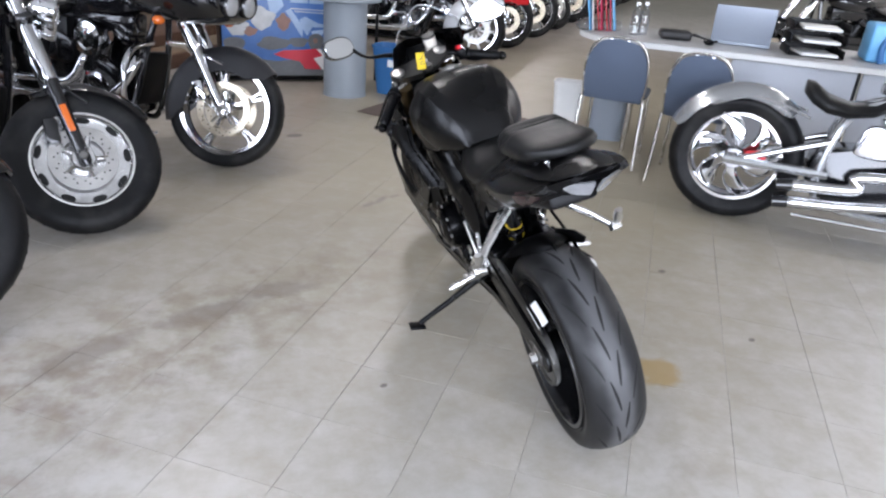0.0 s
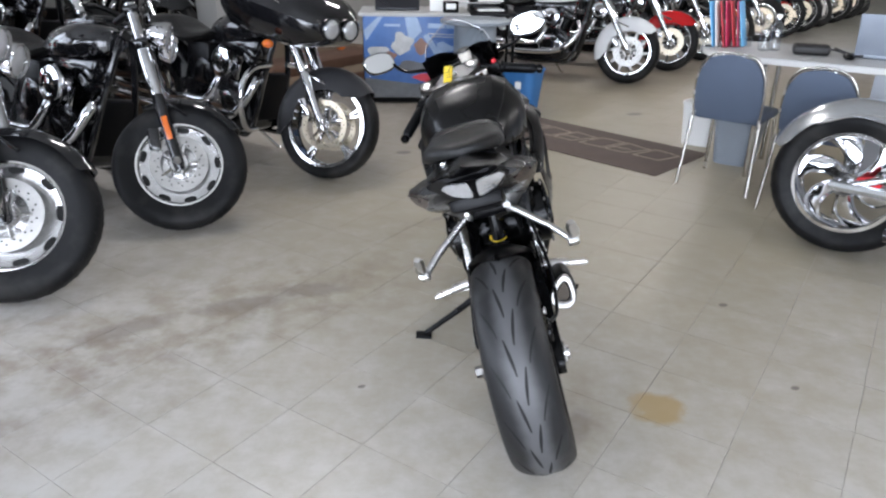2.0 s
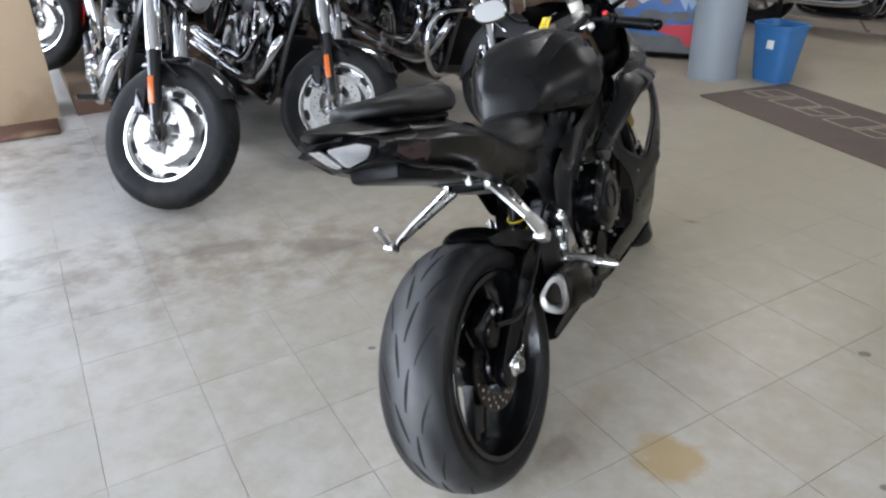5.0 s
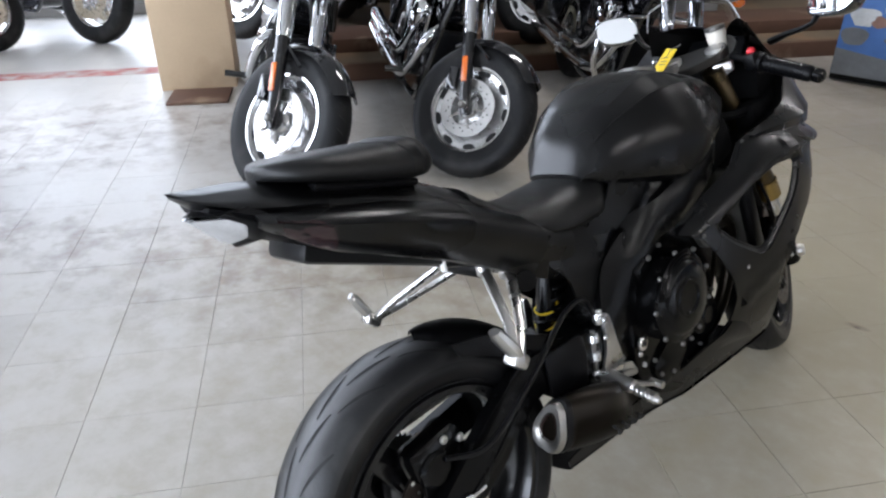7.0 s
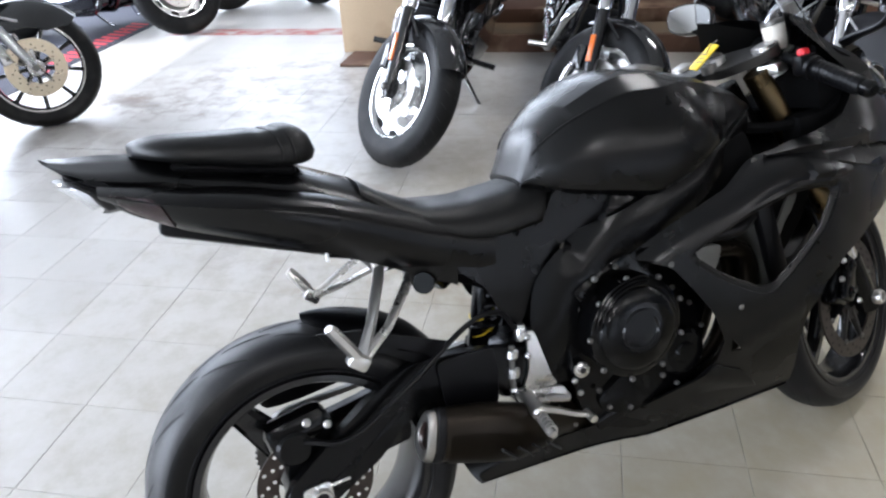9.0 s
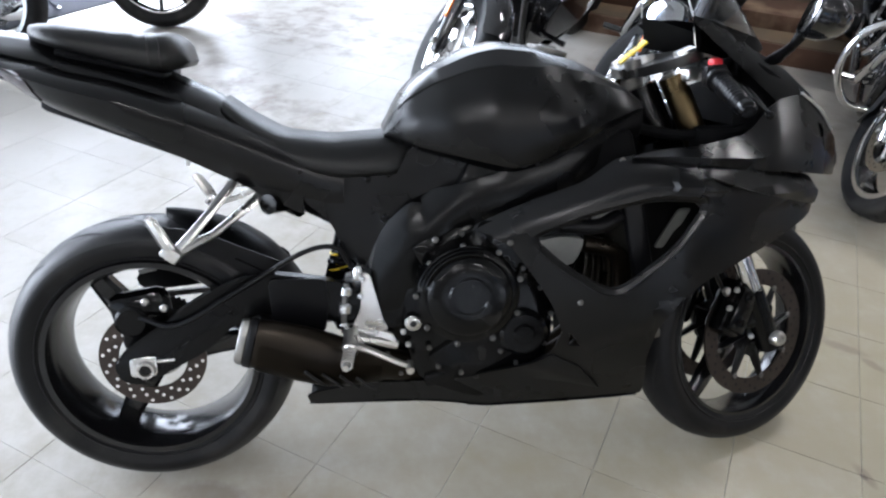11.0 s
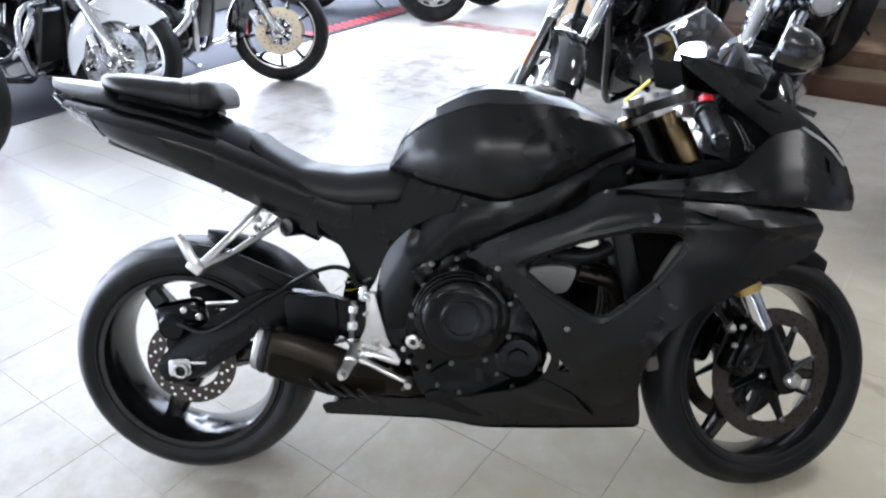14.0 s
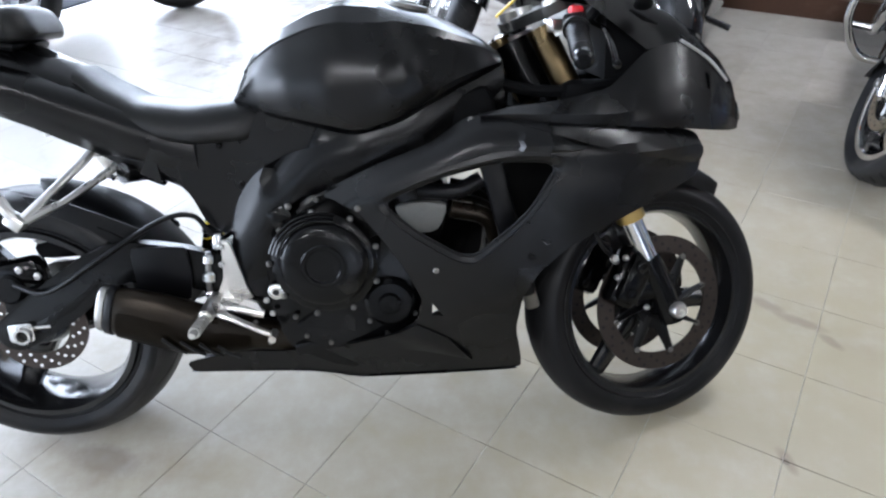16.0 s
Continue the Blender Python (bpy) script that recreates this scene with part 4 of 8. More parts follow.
# frame spars
SPAR = rounded([(1.03, 0.850), (0.99, 0.843), (0.888, 0.782), (0.775, 0.733), (0.658, 0.692), (0.586, 0.672), (0.537, 0.640), (0.493, 0.590), (0.472, 0.52), (0.462, 0.40), (0.452, 0.30), (0.50, 0.235), (0.575, 0.225), (0.60, 0.30), (0.575, 0.38), (0.555, 0.46), (0.573, 0.545), (0.625, 0.598), (0.72, 0.612), (0.836, 0.660), (0.956, 0.745), (1.03, 0.78)], 2, 0.35)
SPARX = smooth([0.44, 0.55, 0.75, 0.88, 1.03], [0.100, 0.132, 0.163, 0.156, 0.098])
for s in (-1, 1):
    bm = BM()
    mid = lambda y: float(np.interp(y, [0.45, 0.55, 0.66, 0.83, 1.03], [0.40, 0.55, 0.652, 0.70, 0.815]))
    panel(bm, SPAR, lambda y, z: SPARX(y) - 2.2 * max(0, abs(z - mid(y)) - 0.02) ** 1.5 * (1 if y > 0.56 and z > 0.5 else 0.25), 0.04, 0.022, side=s)
    spar = part("frame_spar", bm, FRAME, sport, "matt black box-section frame spar")
    head = BM()
    rivet(head, (s * 0.131, 0.556, 0.389), 0.0175, 0.008, 16)
    part("frame_bolt", head, ALLOY, spar)
    head = BM()
    revolve(head, [(s * 0.135, 0.001), (s * 0.135, 0.0075), (s * 0.1395, 0.0075), (s * 0.1395, 0.001)], 6, (0, 0.556, 0.389), closed=False)
    part("hex_socket", head, GROOVE, spar)
    for y, z, r in ((0.502, 0.315, 0.007), (0.53, 0.27, 0.006), (0.60, 0.575, 0.008), (0.475, 0.45, 0.006)):
        head = BM()
        rivet(head, (s * (SPARX(y) + 0.002), y, z), r * 0.85)
        part("frame_bolt", head, CAST, spar)

# side covers between seat, tank and frame
for s in (-1, 1):
    bm = BM()
    panel(bm, rounded([(0.40, 0.706), (0.53, 0.712), (0.552, 0.765), (0.66, 0.742), (0.755, 0.722), (0.66, 0.690), (0.585, 0.668), (0.53, 0.632), (0.49, 0.58), (0.46, 0.50), (0.42, 0.53), (0.395, 0.60), (0.33, 0.66)], 2, 0.25), lambda y, z: 0.096 + 0.10 * max(0, y - 0.50) + 0.12 * max(0, z - 0.70) - 0.10 * max(0, 0.6 - z), 0.005, 0.025, side=s)
    cover = part("side_cover", bm, SATIN, sport)
    for y, z in ((0.503, 0.614), (0.468, 0.694)):
        head = BM()
        rivet(head, (s * 0.098, y, z), 0.0065, 0.004)
        part("cover_bolt", head, ENGINE, cover)

# rider's seat
SEAT_TOP = smooth([0.19, 0.23, 0.30, 0.40, 0.50, 0.56], [0.855, 0.822, 0.783, 0.772, 0.780, 0.795])
SEAT_LOW = smooth([0.19, 0.23, 0.27, 0.355, 0.42, 0.53, 0.56], [0.825, 0.79, 0.757, 0.712, 0.700, 0.704, 0.74])
SEAT_W = smooth([0.19, 0.25, 0.34, 0.44, 0.52, 0.56], [0.075, 0.098, 0.112, 0.117, 0.110, 0.085])
bm = BM()
rings = []
for k in range(23):
    y = 0.192 + 0.366 * k / 22
    zt, zl, w = SEAT_TOP(y), SEAT_LOW(y), SEAT_W(y)
    h = zt - zl
    half = [(0, zt), (0.35 * w, zt - 0.001), (0.65 * w, zt - 0.10 * h), (0.86 * w, zt - 0.3 * h), (0.97 * w, zt - 0.6 * h), (1.0 * w, zt - 0.85 * h), (0.95 * w, zl), (0.5 * w, zl), (0, zl)]
    rings.append([(x, y, z) for x, z in half] + [(-x, y, z) for x, z in half[-2:0:-1]])
loft(bm, rings)
part("rider_seat", bm, VINYL, sport, "black vinyl rider's seat", sharp=70)

# pillion pad: rounded nose to the rear, full rounded end to the front
bm = BM()
rings = []
for k in range(33):
    t = k / 32
    y = -0.162 + 0.296 * t
    back = math.sqrt(max(0.0, 1 - (1 - min(1.0, t / 0.34)) ** 2))
    fore = math.sqrt(max(0.0, 1 - (1 - min(1.0, (1 - t) / 0.17)) ** 2))
    w = (0.104 - 0.008 * t) * max(0.16, back) * (0.50 + 0.50 * fore)
    zl = float(np.interp(y, [-0.168, -0.12, 0.0, 0.065, 0.15], [0.966, 0.952, 0.921, 0.907, 0.898]))
    zt = zl + max(0.010, (0.032 + 0.044 * t) * (0.55 + 0.45 * min(1.0, back * 1.15)) * (0.25 + 0.75 * fore))
    zl += 0.020 * (1 - fore)
    if 0.68 < t < 0.72 or 0.75 < t < 0.79:
        zt -= 0.0025
    h = zt - zl
    half = [(0, zt), (0.45 * w, zt - 0.001), (0.74 * w, zt - 0.09 * h), (0.92 * w, zt - 0.30 * h), (1.0 * w, zt - 0.60 * h), (0.97 * w, zt - 0.88 * h), (0.88 * w, zl), (0.0, zl)]
    rings.append([(x, y, z) for x, z in half] + [(-x, y, z) for x, z in half[-2:0:-1]])
loft(bm, rings)
pad = part("pillion_seat", bm, VINYL, sport, "black vinyl pillion pad", sharp=60)
for k, d in ((23, 0.0), (25, 0.002)):
    bm = BM()
    ring = rings[k]
    run = [Vector(p) for p in ring[-6:] + ring[:7]]
    tube(bm, [tuple(p + Vector((0, 0.22 * (abs(p.x) / 0.1) ** 2 * 0.1 + d, 0.0006))) for p in run], 0.0018, 5)
    part("stitched_seam", bm, VINYL, pad)
bm = BM()
box(bm, (0, -0.005, 0.916), (0.15, 0.20, 0.016), 0.008, Matrix.Rotation(radians(-13), 4, "X"))
part("pad_base", bm, PLASTIC, pad)
bm = BM()
for x in (-0.05, -0.01):
    box(bm, (x, -0.130, 0.949), (0.016, 0.008, 0.006), 0.002)
part("pad_clips", bm, BRIGHT, pad)

# tail: centre cowl, side wings, lamps
COWL = [(-0.290, 0.010, 0.979, 0.971), (-0.280, 0.040, 0.978, 0.946), (-0.252, 0.074, 0.975, 0.908), (-0.20, 0.093, 0.970, 0.884), (-0.14, 0.098, 0.962, 0.862), (-0.04, 0.100, 0.940, 0.81), (0.08, 0.103, 0.906, 0.765), (0.18, 0.105, 0.858, 0.715), (0.26, 0.104, 0.79, 0.66), (0.34, 0.104, 0.745, 0.62)]
bm = BM()
rings = []
for y, w, zt, zl in COWL:
    h = zt - zl
    k = min(1.0, max(0.0, (-0.10 - y) / 0.08))
    half = [(0, zt + 0.004 * k), (0.35 * w, zt - (0.05 + 0.06 * k) * h), (0.65 * w, zt - (0.13 + 0.13 * k) * h), (0.9 * w, zt - (0.24 + 0.14 * k) * h), (1.0 * w, zt - (0.36 + 0.11 * k) * h), (0.95 * w, zt - 0.7 * h), (0.86 * w, zl), (0, zl - 0.004)]
    rake = 0.85 * min(1.0, max(0.0, (-0.04 - y) / 0.15))
    rings.append([(x, y + rake * (zt - z), z) for x, z in half] + [(-x, y + rake * (zt - z), z) for x, z in half[-2:0:-1]])
loft(bm, rings)
tail = part("tail_cowl", bm, SATIN, sport, "matt black pointed tail cowl", sharp=50)
WING_T = smooth([-0.212, -0.185, -0.12, 0.0, 0.12, 0.22, 0.32, 0.42], [0.926, 0.919, 0.906, 0.880, 0.842, 0.796, 0.748, 0.712])
WING_B = smooth([-0.212, -0.185, -0.165, -0.10, -0.05, 0.06, 0.12, 0.22, 0.30, 0.38, 0.42], [0.912, 0.889, 0.872, 0.834, 0.815, 0.766, 0.738, 0.682, 0.642, 0.602, 0.575])
WING_O = smooth([-0.212, -0.13, -0.05, 0.05, 0.15, 0.25, 0.42], [0.112, 0.150, 0.165, 0.162, 0.146, 0.126, 0.104])
for s in (-1, 1):
    bm = BM()
    rings = []
    for k in range(24):
        y = -0.212 + 0.632 * k / 23
        zt, zb, o = WING_T(y), WING_B(y), WING_O(y)
        i = 0.06
        h = zt - zb
        ring = [(i, zt + 0.012), (0.6 * (o - i) + i, zt + 0.006), (o - 0.006, zt - 0.1 * h), (o, zt - 0.25 * h), (o - 0.012, zt - 0.62 * h), (o - 0.04, zb + 0.004), (i + 0.01, zb), (i, zb + 0.3 * h)]
        rings.append([(s * x, y, z) for x, z in ring])
    loft(bm, rings)
    wing = part("tail_side_panel", bm, SATIN, sport, sharp=45)
    # smoked indicator let into the rear corner
    bm = BM()
    def wx(y, z):
        zt, zb, o = WING_T(y), WING_B(y), WING_O(y)
        return float(np.interp((zt - z) / max(0.004, zt - zb), [0, 0.1, 0.25, 0.62, 1.0], [o - 0.02, o - 0.006, o, o - 0.012, o - 0.04])) + 0.0022
    panel(bm, [(-0.196, 0.917), (-0.140, 0.904), (-0.128, 0.889), (-0.116, 0.849), (-0.145, 0.864), (-0.178, 0.888)], wx, 0.004, 0.015, side=s)
    part("indicator_lens", bm, SMOKE, wing, "smoked dark red indicator lens")
for s in (-1, 1):
    bm = BM()
    quad = [(0.012 + s * 0.009, 0.922), (0.012 + s * 0.060, 0.918), (0.012 + s * 0.074, 0.903), (0.012 + s * 0.050, 0.880), (0.012 + s * 0.004, 0.870)]
    quad = [(x, z) for x, z in rounded(quad, 2, 0.2)]
    ring = lambda d, g: [(s * 0.04 + (x - s * 0.04) * g, -0.272 + 0.9 * (0.922 - z) + d + 0.62 * max(0.0, abs(x - 0.012) - 0.02), z) for x, z in quad]
    loft(bm, [ring(0.010, 1.0), ring(0.003, 1.0), ring(0.0, 0.94)])
    part("tail_light", bm, LENS, tail, "clear tail light lens over bright reflectors", Matrix.Translation((0, -0.006, 0.018)))
bm = BM()
rows = []
for d, g in ((-0.001, 0.97), (0.006, 1.05), (0.04, 1.05)):
    rows.append([(0.012 + g * x, -0.272 + 0.9 * (0.922 - z) + d + 0.62 * max(0.0, abs(x) - 0.02) + 0.003, 0.895 + (z - 0.895) * g) for x, z in [(-0.080, 0.903), (-0.060, 0.924), (0.0, 0.929), (0.060, 0.924), (0.080, 0.903), (0.054, 0.874), (0.0, 0.862), (-0.054, 0.874)]])
loft(bm, rows)
part("lamp_housing", bm, PLASTIC, tail, m=Matrix.Translation((0, -0.006, 0.018)))
# black underside that closes the tail between cowl, lamp and side panels
bm = BM()
rings = []
for k in range(14):
    y = -0.258 + 0.208 * k / 13
    zb = float(np.interp(y, [-0.258, -0.187, -0.10, -0.05], [0.944, 0.884, 0.838, 0.816]))
    zt = float(np.interp(y, [-0.258, -0.20, -0.10, -0.05], [0.954, 0.925, 0.895, 0.875]))
    side = [(max(0.006, min(0.092, 0.012 + (y + 0.274 - 0.9 * (0.940 - z)) / 0.62)), y, z) for z in [zb + (zt - zb) * q / 4 for q in range(5)]]
    rings.append(side + [(-x, v, z) for x, v, z in side[::-1]])
loft(bm, rings)
part("tail_underside", bm, PLASTIC, tail)
# under tray
bm = BM()
box(bm, (0, 0.0, 0.80), (0.13, 0.30, 0.05), 0.014, Matrix.Rotation(radians(-21), 4, "X"))
box(bm, (0, 0.17, 0.742), (0.11, 0.10, 0.07), 0.012, Matrix.Rotation(radians(-18), 4, "X"))
box(bm, (0.01, 0.235, 0.690), (0.11, 0.09, 0.035), 0.012)
part("under_tray", bm, PLASTIC, sport)
bm = BM()
box(bm, (0.058, 0.115, 0.730), (0.014, 0.006, 0.024), 0.002)
part("tray_label", bm, WHITE, sport, "small white sticker")

# pillion foot rest hangers
for s in (-1, 1):
    bm = BM()
    foot = (s * 0.216, 0.110, 0.578)
    tube(bm, [(s * 0.056, 0.205, 0.692), (s * 0.085, 0.192, 0.672), (s * 0.165, 0.148, 0.620), foot], [0.011, 0.011, 0.010, 0.012], 8, flat=0.75)
    tube(bm, [(s * 0.056, 0.262, 0.670), (s * 0.085, 0.246, 0.652), (s * 0.165, 0.176, 0.605), foot], [0.012, 0.011, 0.009, 0.012], 8, flat=0.75)
    box(bm, (s * 0.060, 0.262, 0.666), (0.02, 0.034, 0.03), 0.006)
    box(bm, (s * 0.060, 0.205, 0.690), (0.02, 0.03, 0.026), 0.006)
    ball(bm, foot, 0.0145, 10)
    box(bm, (foot[0], foot[1] - 0.004, foot[2] + 0.004), (0.032, 0.036, 0.026), 0.006, Matrix.Rotation(radians(-40), 4, "X"))
    hanger = part("pillion_peg_hanger", bm, ALLOY, sport, "bare cast alloy pillion footrest hanger")
    bm = BM()
    tube(bm, [foot, (s * 0.222, 0.096, 0.606), (s * 0.214, 0.076, 0.640), (s * 0.216, 0.069, 0.650)], [0.014, 0.016, 0.015, 0.011], 8, flat=0.7)
    part("folding_peg", bm, ALLOY, hanger)

# rider foot rests, pedals
for s in (-1, 1):
    bm = BM()
    slab(bm, rounded([(0.452, 0.500), (0.468, 0.497), (0.482, 0.44), (0.496, 0.385), (0.505, 0.372), (0.468, 0.366), (0.428, 0.368), (0.432, 0.385), (0.448, 0.42)], 2, 0.2), s * 0.114, s * 0.122, 0.002)
    plate = part("footrest_plate", bm, ALLOY, sport, "bare alloy heel plate and footrest bracket")
    bm = BM()
    tube(bm, [(s * 0.12, 0.428, 0.372), (s * 0.16, 0.426, 0.368), (s * 0.196, 0.424, 0.363)], [0.017, 0.016, 0.015], 10)
    tube(bm, [(s * 0.140, 0.43, 0.362), (s * 0.135, 0.478, 0.352), (s * 0.125, 0.522, 0.336)], [0.012, 0.009, 0.010], 8)
    slab(bm, rounded([(0.428, 0.380), (0.470, 0.376), (0.512, 0.366), (0.522, 0.346), (0.508, 0.330), (0.486, 0.342), (0.445, 0.348)], 2, 0.2), s * 0.122, s * 0.133, 0.003)
    part("peg_bracket", bm, ALLOY, plate)
    bm = BM()
    tube(bm, [(s * 0.194, 0.424, 0.363), (s * 0.200, 0.423, 0.360), (s * 0.252, 0.417, 0.353), (s * 0.264, 0.416, 0.352)], [0.013, 0.009, 0.009, 0.007], 10)
    for j in range(5):
        x = 0.204 + 0.011 * j
        revolve(bm, [(s * x, 0.009), (s * x, 0.0122), (s * (x + 0.006), 0.0122), (s * (x + 0.006), 0.009)], 8, (0, 0.423 - 0.1 * (x - 0.200), 0.360 - 0.12 * (x - 0.200)))
    part("foot_peg", bm, ALLOY, plate)
    bm = BM()
    tube(bm, [(s * 0.152, 0.432, 0.352), (s * 0.158, 0.47, 0.338), (s * 0.158, 0.52, 0.312), (s * 0.158, 0.545, 0.302)], [0.013, 0.0095, 0.0085, 0.008], 8, per=4, flat=0.7)
    tube(bm, [(s * 0.148, 0.546, 0.303), (s * 0.180, 0.547, 0.299)], 0.0085, 8)
    part("foot_pedal", bm, ALLOY, plate, "alloy brake pedal" if s > 0 else "alloy gear pedal")
    for y, z in ((0.502, 0.362), (0.513, 0.338), (0.452, 0.488), (0.448, 0.450)):
        head = BM()
        rivet(head, (s * 0.120, y, z), 0.0075, 0.007)
        part("plate_bolt", head, BRIGHT, plate)
    for y, z in ((0.535, 0.372), (0.545, 0.342)):
        head = BM()
        rivet(head, (s * 0.137, y, z), 0.0065, 0.006)
        part("frame_screw", head, ALLOY, plate)
bm = BM()
tube(bm, [(0.112, 0.446, 0.515), (0.112, 0.446, 0.508), (0.112, 0.440, 0.488), (0.112, 0.438, 0.482)], [0.008, 0.012, 0.012, 0.008], 10)
cyl = part("brake_master_cylinder", bm, BRIGHT, sport, "small bright brake cylinder above the pedal")
for z0, z1, r in ((0.470, 0.448, 0.013), (0.432, 0.408, 0.015), (0.388, 0.372, 0.010)):
    bm = BM()
    y = 0.414 + 0.08 * (z0 - 0.39)
    tube(bm, [(0.112, y, z0), (0.112, y, z0 - 0.004), (0.112, y - 0.003, z1 + 0.004), (0.112, y - 0.003, z1)], [r * 0.7, r, r, r * 0.7], 10)
    part("cylinder_collar", bm, BRIGHT, cyl)
bm = BM()
tube(bm, [(0.112, 0.42, 0.475), (0.112, 0.413, 0.41), (0.115, 0.412, 0.365)], 0.006, 8)
part("push_rod", bm, CAST, cyl)
bm = BM()
tube(bm, [(0.112, 0.432, 0.51), (0.115, 0.40, 0.555), (0.118, 0.33, 0.545), (0.135, 0.2, 0.47), (0.125, 0.08, 0.40), (0.10, 0.0, 0.41)], 0.0055, 8, per=8)
part("rear_brake_hose", bm, PLASTIC, sport)
bm = BM()
tube(bm, [(-0.13, 0.43, 0.352), (-0.13, 0.50, 0.44), (-0.13, 0.56, 0.5)], 0.006, 8)
part("shift_rod", bm, ALLOY, sport)

# swing arm, hugger, shock, chain
ARM_R = [(-0.060, 0.305), (-0.036, 0.338), (0.009, 0.372), (0.108, 0.443), (0.195, 0.495), (0.25, 0.502), (0.36, 0.488), (0.46, 0.462), (0.56, 0.43), (0.57, 0.355), (0.45, 0.372), (0.36, 0.40), (0.27, 0.418), (0.20, 0.402), (0.133, 0.335), (0.066, 0.298), (-0.005, 0.258), (-0.045, 0.268)]
ARM_L = [(-0.062, 0.31), (-0.04, 0.345), (0.10, 0.365), (0.30, 0.405), (0.56, 0.43), (0.57, 0.355), (0.40, 0.335), (0.2, 0.295), (0.0, 0.272), (-0.05, 0.275)]
for s, poly in ((1, ARM_R), (-1, ARM_L)):
    bm = BM()
    slab(bm, rounded(poly, 2), s * 0.086, s * 0.112, 0.006)
    arm = part("swing_arm", bm, FRAME, sport, "matt black braced swing arm")
    bm = BM()
    slab(bm, rounded([(-0.024, 0.283), (-0.024, 0.326), (0.030, 0.330), (0.030, 0.285)], 2, 0.2), s * 0.112, s * 0.121, 0.003)
    tube(bm, [(s * 0.112, 0.03, 0.316), (s * 0.112, 0.065, 0.318)], 0.0045, 8)
    part("chain_adjuster", bm, BRIGHT if s > 0 else CAST, arm)
bm = BM()
box(bm, (0, 0.47, 0.40), (0.2, 0.16, 0.09), 0.02)
part("swing_arm_bridge", bm, FRAME, sport)
bm = BM()
slab(bm, rounded([(0.262, 0.492), (0.378, 0.490), (0.382, 0.44), (0.376, 0.372), (0.30, 0.372), (0.268, 0.392)], 2, 0.15), 0.115, 0.121, 0.002)
part("heat_guard", bm, PLASTIC, sport, "flat black guard plate beside the swing arm")
bm = BM()
slab(bm, [(0.02, 0.30), (0.12, 0.352), (0.19, 0.415), (0.186, 0.425), (0.11, 0.365), (0.02, 0.315)], 0.111, 0.115, 0.001)
part("arm_rib", bm, FRAME, sport)
bm = BM()
rings = []
for k in range(26):
    a = radians(5 + 78 * k / 25)
    wid = 0.106 * (0.08 + 0.92 * min(1, (25 - k) / 9) ** 0.65)
    hr = 0.338 - 0.020 * max(0.0, (k - 13) / 12)
    rings.append([(u * wid, hr * math.cos(a) + 0.012, 0.304 + (hr - 0.055 * abs(u) ** 2.2 * min(1.0, 0.3 + (25 - k) / 10)) * math.sin(a)) for u in [-1 + j / 5 for j in range(11)]])
loft(bm, rings, closed=False)
bmesh.ops.solidify(bm, geom=list(bm.faces), thickness=0.003)
slab(bm, [(0.30, 0.52), (0.14, 0.59), (0.06, 0.605), (0.08, 0.575), (0.18, 0.53), (0.25, 0.48)], 0.098, 0.103, 0.001)
part("rear_hugger", bm, PLASTIC, sport, "black rear wheel hugger")
bm = BM()
slab(bm, rounded([(-0.06, 0.44), (0.06, 0.465), (0.26, 0.505), (0.3, 0.47), (0.2, 0.43), (0.05, 0.405), (-0.05, 0.40)], 2), -0.112, -0.104, 0.002)
guard = part("chain_guard", bm, PLASTIC, sport)
bm = BM()
box(bm, (-0.100, -0.005, 0.452), (0.034, 0.085, 0.0012), 0, Matrix.Rotation(radians(14), 4, "X") @ Matrix.Rotation(radians(-38), 4, "Y"))
part("warning_label", bm, WHITE, sport, "white warning label on the chain guard")
bm = BM()
N = 46
path = []
for k in range(N):
    a = radians(90 + 180 * k / (N - 1))
    path.append((0.008 + 0.088 * math.cos(a), 0.304 + 0.088 * math.sin(a)))
front = [(0.55 + 0.035 * math.cos(radians(-90 + 180 * k / 14)), 0.395 + 0.035 * math.sin(radians(-90 + 180 * k / 14))) for k in range(15)]
loop = path + front
loop.append(loop[0])
seg = 0.0079
for p, q in zip(loop, loop[1:]):
    d = math.dist(p, q)
    if d > 1e-6:
        k = int(d / seg) + 1
        for j in range(k):
            t = (j + 0.5) / k
            y, z = p[0] + (q[0] - p[0]) * t, p[1] + (q[1] - p[1]) * t
            ang = math.atan2(q[1] - p[1], q[0] - p[0])
            box(bm, (-0.095, y, z), (0.014 if j % 2 else 0.018, d / k * 1.15, 0.0105), 0, Matrix.Rotation(ang, 4, "X"))
part("drive_chain", bm, CAST, sport, "dull steel drive chain")
bm = BM()
tube(bm, [(0.0 + 0.030 * math.cos(k * 0.5), 0.405 + 0.030 * math.sin(k * 0.5) + 0.0008 * k, 0.475 + 0.0017 * k) for k in range(60)], 0.0062, 8)
shock = part("shock_spring", bm, ENGINE, sport, "black coil spring")
bm = BM()
tube(bm, [(0, 0.385, 0.42), (0, 0.405, 0.50), (0, 0.45, 0.68)], 0.022, 14)
tube(bm, [(0.03, 0.33, 0.62), (0.05, 0.30, 0.64), (0.10, 0.27, 0.645)], 0.021, 14)
part("shock_body", bm, ENGINE, shock)
bm = BM()
b2 = BM()
revolve(b2, [(0, 0.016), (0, 0.028), (0.005, 0.029), (0.005, 0.016)], 24)
b2.transform(Matrix.Translation((0.0, 0.412, 0.513)) @ Matrix.Rotation(radians(14), 4, "X") @ Matrix.Rotation(radians(-90), 4, "Y"))
join(bm, b2)
part("spring_collar", bm, YELLOW, shock, "yellow spring collar")
b2 = BM()
